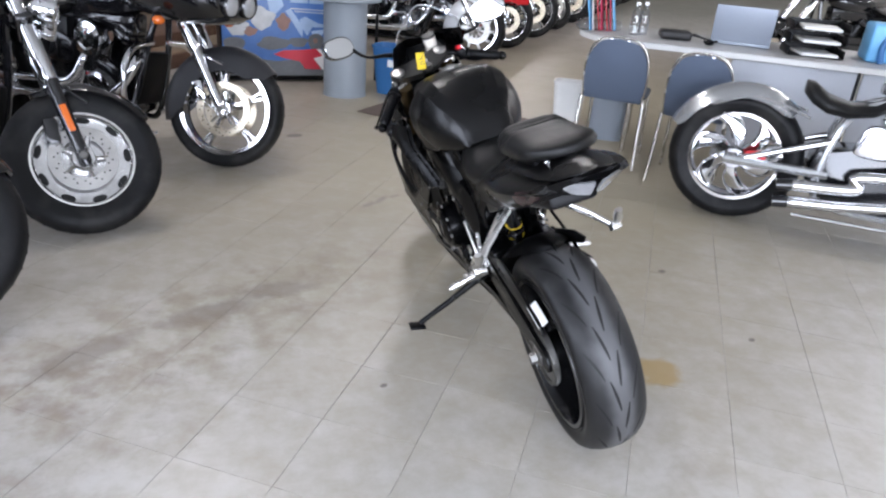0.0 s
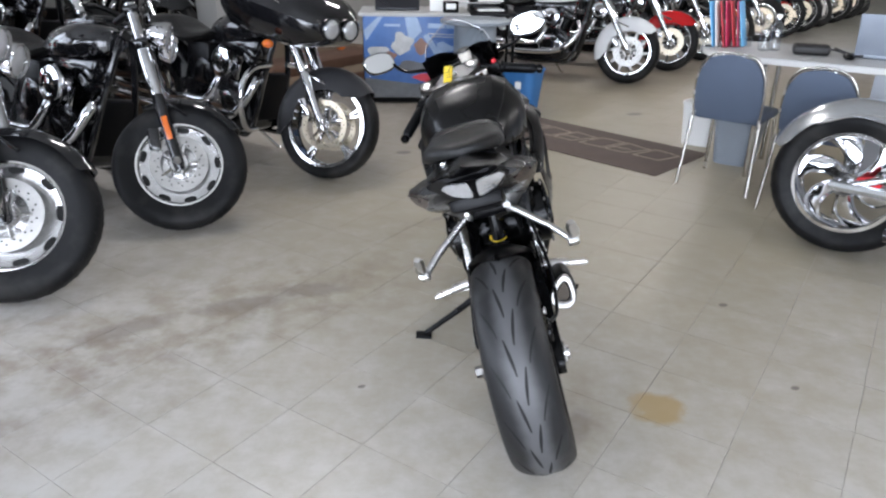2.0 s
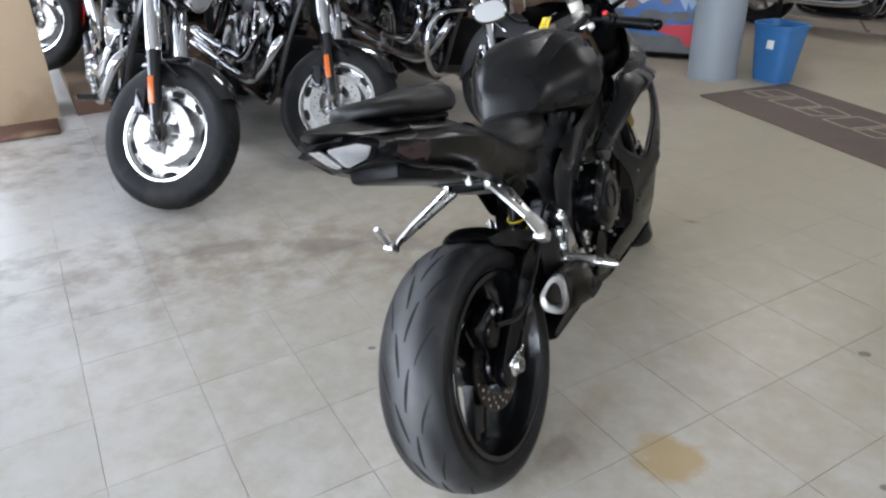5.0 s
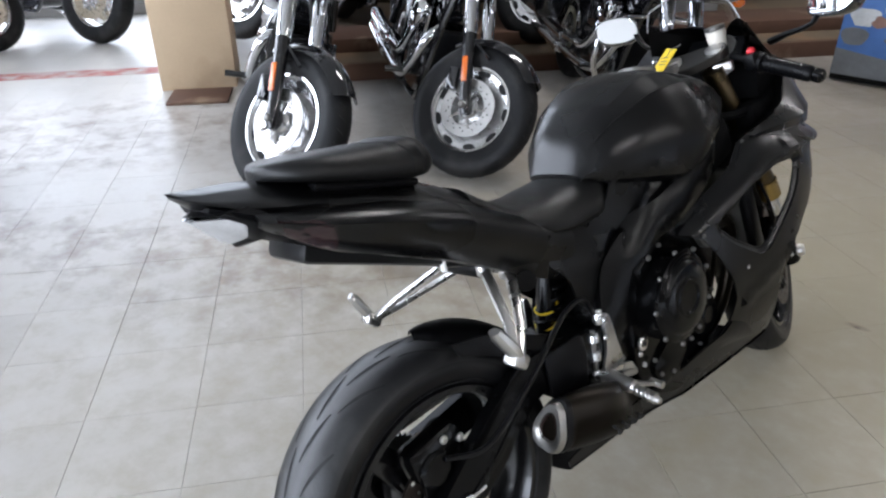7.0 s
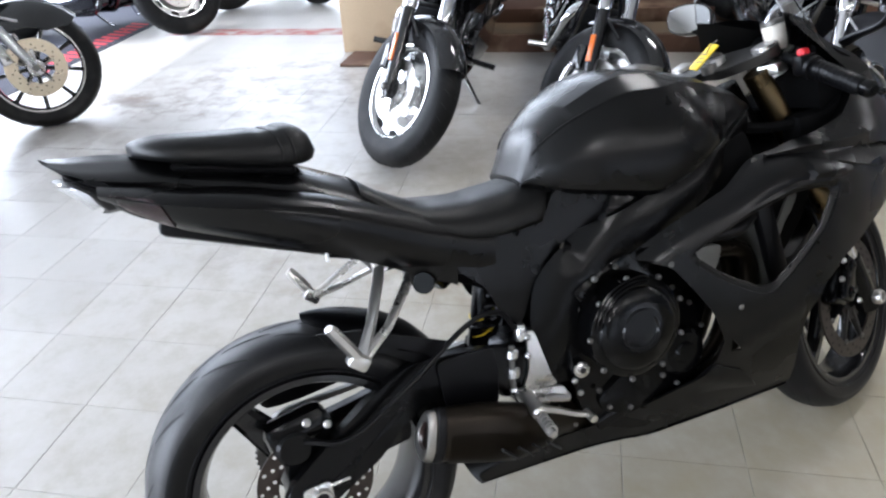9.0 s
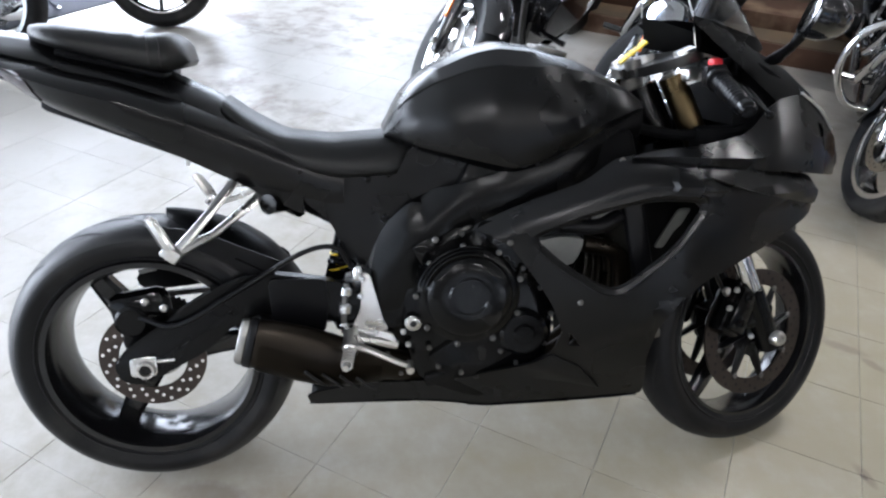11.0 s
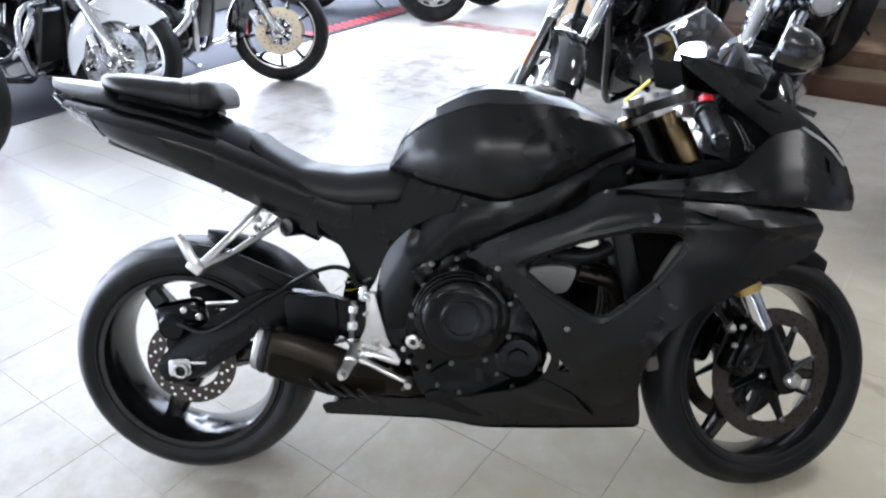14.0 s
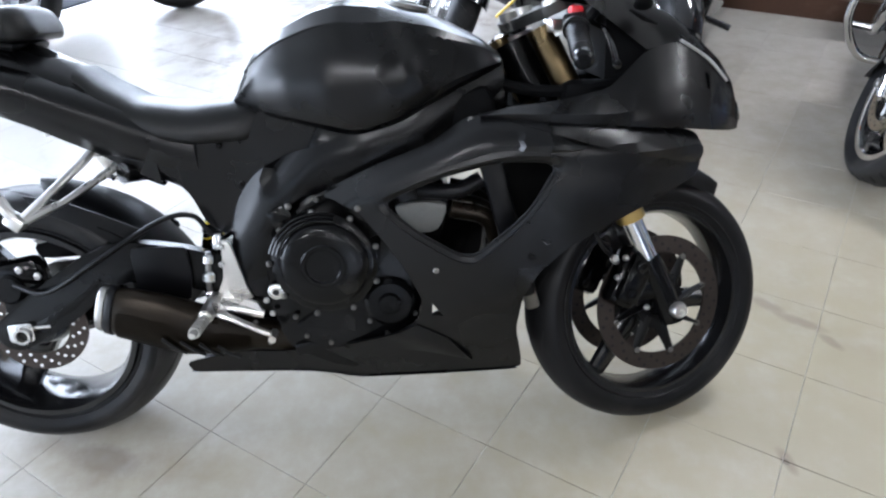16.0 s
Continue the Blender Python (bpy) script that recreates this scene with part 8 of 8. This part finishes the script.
def letter_tray(m, n=3):
    t = thing("letter_tray", "black stacked letter trays with loose papers", "letter tray", m, "letter trays")
    for k in range(n):
        z = 0.075 * k
        bm = BM()
        box(bm, (0, 0, z + 0.006), (0.32, 0.24, 0.006), 0.002)
        for s in (-1, 1):
            box(bm, (s * 0.158, 0, z + 0.03), (0.006, 0.24, 0.045), 0.002)
        box(bm, (0, 0.118, z + 0.03), (0.31, 0.006, 0.045), 0.002)
        part("tray", bm, PLASTIC, t)
        bm = BM()
        box(bm, (0.01, -0.02, z + 0.018), (0.21, 0.24, 0.016), 0.002, Matrix.Rotation(radians(6 - 5 * k), 4, "Z"))
        part("paper_stack", bm, PAPER, t)
    return t


letter_tray(on_table(1.44, 0.28, 4))
bin_b = thing("blue_box", "light blue plastic box with a blue handle on the table", "box", on_table(1.92, 0.30, 0))
bm = BM()
box(bm, (0, 0.06, 0.11), (0.36, 0.24, 0.22), 0.02, seg=3)
part("box_body", bm, LIGHTBLUE, bin_b)
bm = BM()
tube(bm, [(-0.10, -0.08, 0.0), (-0.11, -0.075, 0.10), (-0.05, -0.07, 0.19), (0.03, -0.075, 0.16), (0.04, -0.08, 0.02)], 0.018, 10, per=5)
part("box_handle", bm, BINBLUE, bin_b)
pile = thing("parts_pile", "heap of black motorcycle parts and gloves on the table", "parts pile", on_table(1.30, 0.56, 0))
for k in range(9):
    bm = BM()
    x, y = random.uniform(-0.34, 0.34), random.uniform(-0.08, 0.12)
    ball(bm, (x, y, 0.05 + 0.04 * random.random()), (random.uniform(0.06, 0.12), random.uniform(0.04, 0.08), random.uniform(0.04, 0.07)), 12, Matrix.Rotation(random.uniform(0, 3), 4, "Z"))
    part("dark_part", bm, (LEATHER, PLASTIC, ENAMEL, PAPER)[k % 4 if k != 7 else 0], pile)


# stacking chairs, seen from behind
def banquet_chair(m):
    ch = thing("stacking_chair", "stacking chair with blue-grey padded back and worn metal frame", "chair", m, "chairs at the long table")
    bm = BM()
    rings = []
    for y, g in ((-0.018, 0.92), (-0.012, 1.0), (0.018, 1.0), (0.03, 0.9)):
        ring = []
        for x, z in rounded([(-0.205, 0.43), (-0.212, 0.60), (-0.195, 0.715), (-0.135, 0.800), (0.0, 0.826), (0.135, 0.800), (0.195, 0.715), (0.212, 0.60), (0.205, 0.43)], 2):
            zc = 0.62 + (z - 0.62) * g
            ring.append((x * g, y - 0.10 * (zc - 0.44) + 0.03 * (1 - (x / 0.2) ** 2) * -0.6, zc))
        rings.append(ring)
    loft(bm, rings)
    part("backrest", bm, CHAIRBLUE, ch)
    bm = BM()
    box(bm, (0, 0.215, 0.445), (0.42, 0.42, 0.05), 0.02, seg=3)
    part("seat", bm, CHAIRBLUE, ch)
    bm = BM()
    tube(bm, [(-0.208, -0.005, 0.43), (-0.216, -0.022, 0.60), (-0.198, -0.033, 0.72), (-0.137, -0.042, 0.806), (0.0, -0.048, 0.832), (0.137, -0.042, 0.806), (0.198, -0.033, 0.72), (0.216, -0.022, 0.60), (0.208, -0.005, 0.43)], 0.0075, 10, per=5)
    part("back_frame", bm, TUBEBRASS, ch)
    bm = BM()
    box(bm, (0, -0.048, 0.81), (0.13, 0.01, 0.022), 0.004)
    part("grab_slot_trim", bm, CHROME, ch)
    for s in (-1, 1):
        bm = BM()
        tube(bm, [(s * 0.215, 0.0, 0.44), (s * 0.22, -0.03, 0.25), (s * 0.232, -0.07, 0.0)], 0.0115, 10)
        part("rear_leg", bm, TUBEBRASS, ch)
        bm = BM()
        tube(bm, [(s * 0.20, 0.38, 0.43), (s * 0.21, 0.40, 0.0)], 0.0115, 10)
        part("front_leg", bm, TUBEBRASS, ch)
    return ch


SMALLER = Matrix.Diagonal((0.93, 0.94, 0.99, 1.0))
chair = banquet_chair(pose(1.36, 2.53, 0, 0, 0, -36) @ SMALLER)
copy_thing(chair, pose(1.685, 2.085, 0, 0, 0, -40) @ SMALLER)

# bins under the table
bm = BM()
tapered(bm, (0, 0, 0), 0.125, 0.155, 0.36, 28, square=0.6)
single("waste_bin", bm, BINGREY, "grey plastic waste bin under the table", "waste bin", pose(1.68, 3.15, 0, 0, 0, -30) @ Matrix.Scale(1.05, 4))
bm = BM()
tapered(bm, (0, 0, 0), 0.10, 0.12, 0.30, 24, square=0.5, depth=0.7)
single("waste_bin", bm, PAPER, "small off-white plastic waste bin under the table", "waste bin", pose(1.54, 3.60, 0, 0, 0, -30) @ Matrix.Scale(1.05, 4))

# pedestal drum table with a blue recycling bin beside it
drum = thing("drum_table", "grey fibre drum with a round table top on it", "drum table", pose(-0.175, 4.37, 0) @ Matrix.Diagonal((0.93, 0.93, 1.07, 1.0)))
bm = BM()
tube(bm, [(0, 0, 0), (0, 0, 0.01), (0, 0, 0.70), (0, 0, 0.715)], [0.182, 0.19, 0.19, 0.182], 40)
part("drum_body", bm, CANGREY, drum)
bm = BM()
tube(bm, [(0, 0, 0.0), (0, 0, 0.02)], 0.196, 40)
part("drum_rim", bm, CANGREY, drum)
bm = BM()
tube(bm, [(0, 0, 0.715), (0, 0, 0.72), (0, 0, 0.74), (0, 0, 0.745)], [0.30, 0.315, 0.315, 0.308], 48)
part("drum_top", bm, CANGREY, drum)
blue = thing("recycling_bin", "blue plastic recycling bin with a white emblem", "recycling bin", pose(0.245, 4.43, 0, 0, 0, -35) @ Matrix.Scale(1.07, 4))
bm = BM()
tapered(bm, (0, 0, 0), 0.115, 0.155, 0.38, 32, square=0.45, depth=0.75)
part("bin_body", bm, BINBLUE, blue)
bm = BM()
box(bm, (0.03, -0.113, 0.255), (0.055, 0.003, 0.055), 0.001, Matrix.Rotation(radians(-5), 4, "X"))
part("emblem", bm, WHITE, blue)

# carpet mat with outlined letters
mm = HALL @ pose(-0.485, 2.88, 0.0, 0, 0, -11)
mat_ob = thing("door_mat", "worn brown carpet mat with pale outlined letters", "mat", mm)
bm = BM()
box(bm, (-0.79, 0.38, 0.004), (1.58, 0.76, 0.008), 0.003)
part("mat_body", bm, MATBROWN, mat_ob)
for k in range(6):
    x0 = -1.52 + 0.232 * k
    y0, hgt, wd, sl = 0.33, 0.24, 0.20, 0.05
    q = [(x0, y0), (x0 + wd * (1.0 if k % 2 else 0.8), y0), (x0 + wd + sl, y0 + hgt * (0.85 if k % 3 else 1.0)), (x0 + sl, y0 + hgt)]
    bm = BM()
    for a, c in zip(q, q[1:] + q[:1]):
        tube(bm, [(a[0], a[1], 0.0085), (c[0], c[1], 0.0085)], 0.007, 4, flat=0.25)
    if k % 2 == 0:
        tube(bm, [(x0 + 0.03, y0 + 0.09, 0.0085), (x0 + wd * 0.8, y0 + 0.10, 0.0085)], 0.007, 4, flat=0.25)
    part("letter_outline", bm, MATLINE, mat_ob)

# charcoal carpet under the window row, with red bars along its edge
ca, cb = hall(-2.90, -2.08), hall(-6.2, -0.04)
v_edge = (ca[1] + cb[1]) / 2
cm = HALL @ pose(0, v_edge, 0)
carpet = thing("carpet_runner", "charcoal carpet with worn red block lettering along its edge", "carpet", cm)
bm = BM()
box(bm, ((ca[0] + cb[0]) / 2 - 0.4, -1.0, 0.003), (ca[0] - cb[0] + 2.4, 2.0, 0.006), 0.002)
part("carpet_body", bm, MATBLACK, carpet)
bm = BM()
u0 = hall(-4.53, -0.70)[0]
for k in range(16):
    u = u0 - 0.093 * k
    hgt = 0.185
    box(bm, (u, -0.16, 0.0066), (0.05, hgt, 0.0012), 0, Matrix(((1, 0.25, 0, 0), (0, 1, 0, 0), (0, 0, 1, 0), (0, 0, 0, 1))))
    if k % 3 == 1:
        box(bm, (u + 0.042, -0.16, 0.0066), (0.05, 0.03, 0.0012))
part("red_lettering", bm, MATRED, carpet)

# worn red stripe on the floor
bm = BM()
sa, sb = hall(-5.47, 0.12), hall(-4.62, 1.12)
box(bm, ((sa[0] + sb[0]) / 2, (sa[1] + sb[1]) / 2, 0.0012), (0.20, abs(sb[1] - sa[1]) + 0.5, 0.0016))
single("floor_stripe", bm, PAINTLINE, "worn red paint stripe on the floor", "floor stripe", HALL, kind="structure")

# tall cardboard carton beside the platform
crt = thing("cardboard_carton", "tall plain brown cardboard carton standing on the floor", "carton", pose(-4.16, 1.36, 0.0, 0, 0, 60.5) @ Matrix.Scale(1.1, 4))
bm = BM()
box(bm, (0, 0, 0.45), (0.46, 0.40, 0.90), 0.006)
part("carton_body", bm, CARD, crt)
bm = BM()
box(bm, (0, 0, 0.902), (0.06, 0.405, 0.003))
part("tape", bm, WOODTOP, crt)
bm = BM()
box(bm, (0, 0, 0.008), (0.36, 0.30, 0.016), 0.003)
single("wooden_board", bm, WOODRED, "flat red-brown board lying on the floor before the carton", "board", pose(-3.78, 1.17, 0.001, 0, 0, 58) @ Matrix.Scale(1.1, 4))

# display counter with a blue printed board, a laptop and papers on top
DC = pose(-0.72, 4.78, 0, 0, 0, 6) @ Matrix.Scale(1.08, 4)
counter = thing("display_counter", "counter fronted by a blue printed poster board", "counter", DC)
bm = BM()
box(bm, (0, 0.32, 0.36), (0.86, 0.60, 0.70), 0.01)
part("counter_body", bm, PLASTIC, counter)
bm = BM()
box(bm, (0, 0.31, 0.725), (0.92, 0.66, 0.03), 0.008)
part("counter_top", bm, TABLEGREY, counter)
poster = thing("poster_board", "blue printed poster of motorcycles with a red band", "poster", DC)
bm = BM()
box(bm, (0.0, -0.012, 0.385), (0.84, 0.012, 0.66), 0.002)
part("board", bm, BLUEPRINT, poster)
def print_on(name, shapes, material, d, label=""):
    """Flat printed shapes (outlines in x, z) on the board, d in front of it."""
    bm = BM()
    for q in shapes:
        f0 = [bm.verts.new((x, -0.0185 - d, z)) for x, z in q]
        f1 = [bm.verts.new((x, -0.0180, z)) for x, z in q]
        bm.faces.new(f0)
        bm.faces.new(f1)
        for k in range(len(q)):
            bm.faces.new((f0[k], f0[(k + 1) % len(q)], f1[(k + 1) % len(q)], f1[k]))
    return part(name, bm, material, poster, label)


def blob(x, z, rx, rz, k=0.2, n=3, turn=0.0):
    return [(x + rx * math.cos(a) * (1 + k * math.sin(n * a + turn)), z + rz * math.sin(a) * (1 + k * math.cos((n - 1) * a))) for a in [j * math.tau / 26 for j in range(26)]]


BROWNPRINT = mat("brown_print", (0.22, 0.12, 0.09), 0.4, vary=0.3, scale=12)
GREYPRINT = mat("grey_print", (0.10, 0.105, 0.11), 0.4, vary=0.35, scale=9, fine=40)
PALEPRINT = mat("pale_print", (0.46, 0.47, 0.47), 0.4, vary=0.3, scale=14, fine=50)
print_on("printed_light", [[(-0.08, 0.71), (0.02, 0.71), (0.06, 0.60), (-0.04, 0.50)], [(-0.42, 0.60), (-0.30, 0.71), (-0.26, 0.71), (-0.40, 0.52)]], SKYPRINT, 0.0004)
print_on("unread_title", [[(0.11, 0.625), (0.25, 0.622), (0.25, 0.658), (0.11, 0.662)], [(0.26, 0.622), (0.415, 0.618), (0.415, 0.655), (0.26, 0.658)], [(-0.25, 0.635), (-0.12, 0.635), (-0.12, 0.655), (-0.25, 0.655)]], SKYPRINT, 0.0006)
print_on("unread_line", [[(0.11, 0.575), (0.41, 0.565), (0.41, 0.572), (0.11, 0.584)], [(0.14, 0.555), (0.41, 0.543), (0.41, 0.550), (0.14, 0.563)]], PALEPRINT, 0.0006)
print_on("printed_rider", [blob(-0.10, 0.50, 0.085, 0.085, 0.22, 4), blob(-0.30, 0.42, 0.08, 0.07, 0.25, 3)], PALEPRINT, 0.0008)
print_on("printed_engine", [blob(0.053, 0.475, 0.055, 0.062, 0.15, 5), blob(-0.20, 0.40, 0.05, 0.035, 0.2, 4)], BROWNPRINT, 0.0012)
print_on("printed_wing", [[(0.18, 0.50), (0.23, 0.52), (0.33, 0.47), (0.40, 0.46), (0.37, 0.44), (0.28, 0.44), (0.24, 0.37), (0.21, 0.42)], [(0.27, 0.41), (0.385, 0.425), (0.36, 0.38), (0.28, 0.385)], [(0.07, 0.56), (0.11, 0.58), (0.21, 0.44), (0.20, 0.36), (0.16, 0.42)]], SKYPRINT, 0.0010)
print_on("printed_wheel", [blob(0.31, 0.325, 0.062, 0.07, 0.05, 3), blob(0.17, 0.32, 0.07, 0.045, 0.2, 3), blob(-0.02, 0.31, 0.13, 0.05, 0.15, 4), blob(-0.33, 0.30, 0.08, 0.06, 0.1, 3)], GREYPRINT, 0.0014)
print_on("printed_hub", [blob(0.305, 0.335, 0.018, 0.02, 0.0, 3)], BROWNPRINT, 0.0018)
print_on("printed_ground", [[(-0.42, 0.055), (0.42, 0.055), (0.42, 0.13), (0.30, 0.20), (0.0, 0.17), (-0.42, 0.22)]], GREYPRINT, 0.0005)
print_on("red_band", [[(-0.03, 0.225), (0.05, 0.255), (0.20, 0.262), (0.315, 0.272), (0.365, 0.215), (0.29, 0.195), (0.355, 0.105), (0.22, 0.11), (0.18, 0.17), (0.05, 0.195)]], REDPRINT, 0.0020, "red printed fairing shape")
print_on("white_flash", [[(0.315, 0.272), (0.405, 0.255), (0.40, 0.10), (0.36, 0.105), (0.29, 0.195), (0.365, 0.215)]], PAPER, 0.0016)
lap2 = thing("laptop", "open black laptop with a pale round mark on its lid", "laptop", DC @ pose(-0.14, 0.16, 0.742, 0, 0, 3))
bm = BM()
box(bm, (0, 0.14, 0.015), (0.37, 0.26, 0.028), 0.006)
part("keyboard_base", bm, LAPBLACK, lap2)
bm = BM()
box(bm, (0, 0, 0.145), (0.37, 0.014, 0.25), 0.005, Matrix.Rotation(radians(8), 4, "X"))
lid = part("lid", bm, LAPBLACK, lap2)
bm = BM()
b = BM()
revolve(b, [(0, 0.001), (0, 0.016), (0.0015, 0.016), (0.0015, 0.001)], 20, closed=False)
b.transform(Matrix.Translation((0.0, -0.0095, 0.155)) @ Matrix.Rotation(radians(-90), 4, "Z"))
join(bm, b)
part("lid_mark", bm, BRIGHT, lid)
bm = BM()
box(bm, (0, 0, 0.10), (0.22, 0.02, 0.20), 0.002, Matrix.Rotation(radians(8), 4, "X"))
ff = single("file_folder", bm, PINK, "magenta folder standing on the counter", "folder", DC @ pose(0.24, 0.20, 0.742))
bm = BM()
box(bm, (0, 0, 0.05), (0.24, 0.02, 0.10), 0.002)
single("paper_sheaf", bm, PAPER, "white papers standing on the counter", "papers", DC @ pose(0.25, 0.165, 0.742))
bm = BM()
box(bm, (0, 0, 0.045), (0.13, 0.08, 0.09), 0.012)
box(bm, (0, -0.041, 0.05), (0.08, 0.006, 0.045), 0.002, mi=1)
single("card_reader", bm, [PLASTIC, PAPER], "small black card machine on the counter", "card machine", DC @ pose(0.30, 0.06, 0.742))
letter_tray(DC @ pose(0.62, 0.20, 0.0) @ pose(0, 0, 0.742), 3)
side = thing("side_table", "low dark side table beside the counter", "side table", DC @ pose(0.66, 0.24, 0))
bm = BM()
box(bm, (0, 0, 0.725), (0.40, 0.46, 0.03), 0.006)
part("tabletop", bm, PLASTIC, side)
for x in (-0.17, 0.17):
    for y in (-0.2, 0.2):
        bm = BM()
        tube(bm, [(x, y, 0), (x, y, 0.71)], 0.014, 8)
        part("leg", bm, PLASTIC, side)

# white pillar behind the row
bm = BM()
box(bm, (0, 0, HIGH / 2), (0.30, 0.30, HIGH), 0.01)
single("pillar", bm, WALL, "white painted square pillar", "pillar", HALL @ pose(*hall(-2.69, 5.36), 0), kind="structure")

# ---- floor tiles: those nearest the sport bike singly, the rest joined ----
TS, GAP = 0.3063, 0.0014
ORIGIN = hall(-0.686, 0.108)


def tile_mesh(bm, x, y, h=0.004):
    s, e = TS / 2 - GAP / 2, 0.0012
    lo = [bm.verts.new((x + a * s, y + b * s, -h)) for a, b in ((-1, -1), (1, -1), (1, 1), (-1, 1))]
    mid = [bm.verts.new((x + a * s, y + b * s, -e * 0.5)) for a, b in ((-1, -1), (1, -1), (1, 1), (-1, 1))]
    hi = [bm.verts.new((x + a * (s - e), y + b * (s - e), 0)) for a, b in ((-1, -1), (1, -1), (1, 1), (-1, 1))]
    for p, q in ((lo, mid), (mid, hi)):
        for k in range(4):
            bm.faces.new((p[k], p[(k + 1) % 4], q[(k + 1) % 4], q[k]))
    bm.faces.new(hi)


tb = BM()
tile_mesh(tb, 0, 0)
bmesh.ops.recalc_face_normals(tb, faces=tb.faces)
tile_data = bpy.data.meshes.new("floor_tile")
tb.to_mesh(tile_data)
tb.free()
tile_data.materials.append(TILE_MAT)
middle = Vector((-0.55, 0.75))
spots = []
for i in range(-22, 34):
    for j in range(-16, 50):
        u, v = ORIGIN[0] + (i + 0.5) * TS, ORIGIN[1] + (j + 0.5) * TS
        if U0 + 0.25 < u < U1 - 0.25 and V0 + 0.25 < v < 14.5:
            p = BX * u + AX * v
            spots.append(((Vector((p.x, p.y)) - middle).length, u, v))
spots.sort()
for d, u, v in spots[:300]:
    ob = new("floor_tile", tile_data)
    ob.parent = floor_ob
    ob.matrix_basis = Matrix.Translation((u, v, random.uniform(-0.0004, 0.0))) @ Matrix.Rotation(radians(90 * random.randrange(4)), 4, "Z")
verts, faces = [], []
s = TS / 2 - GAP / 2
for d, u, v in spots[300:]:
    n = len(verts)
    verts += [(u - s, v - s, 0), (u + s, v - s, 0), (u + s, v + s, 0), (u - s, v + s, 0), (u - s, v - s, -0.004), (u + s, v - s, -0.004), (u + s, v + s, -0.004), (u - s, v + s, -0.004)]
    faces += [(n, n + 1, n + 2, n + 3)] + [(n + k, n + 4 + k, n + 4 + (k + 1) % 4, n + (k + 1) % 4) for k in range(4)]
# the far end of the hall is one sheet
n = len(verts)
verts += [(U0 + 0.11, 14.5, 0), (U1 - 0.11, 14.5, 0), (U1 - 0.11, V1 - 0.11, 0), (U0 + 0.11, V1 - 0.11, 0)]
faces.append((n, n + 1, n + 2, n + 3))
me = bpy.data.meshes.new("floor_tiles_rest")
me.from_pydata(verts, [], faces)
me.materials.append(TILE_FAR)
rest = new("floor_tiles_rest", me)
rest.parent = floor_ob
tagged(rest, kind="stuff")
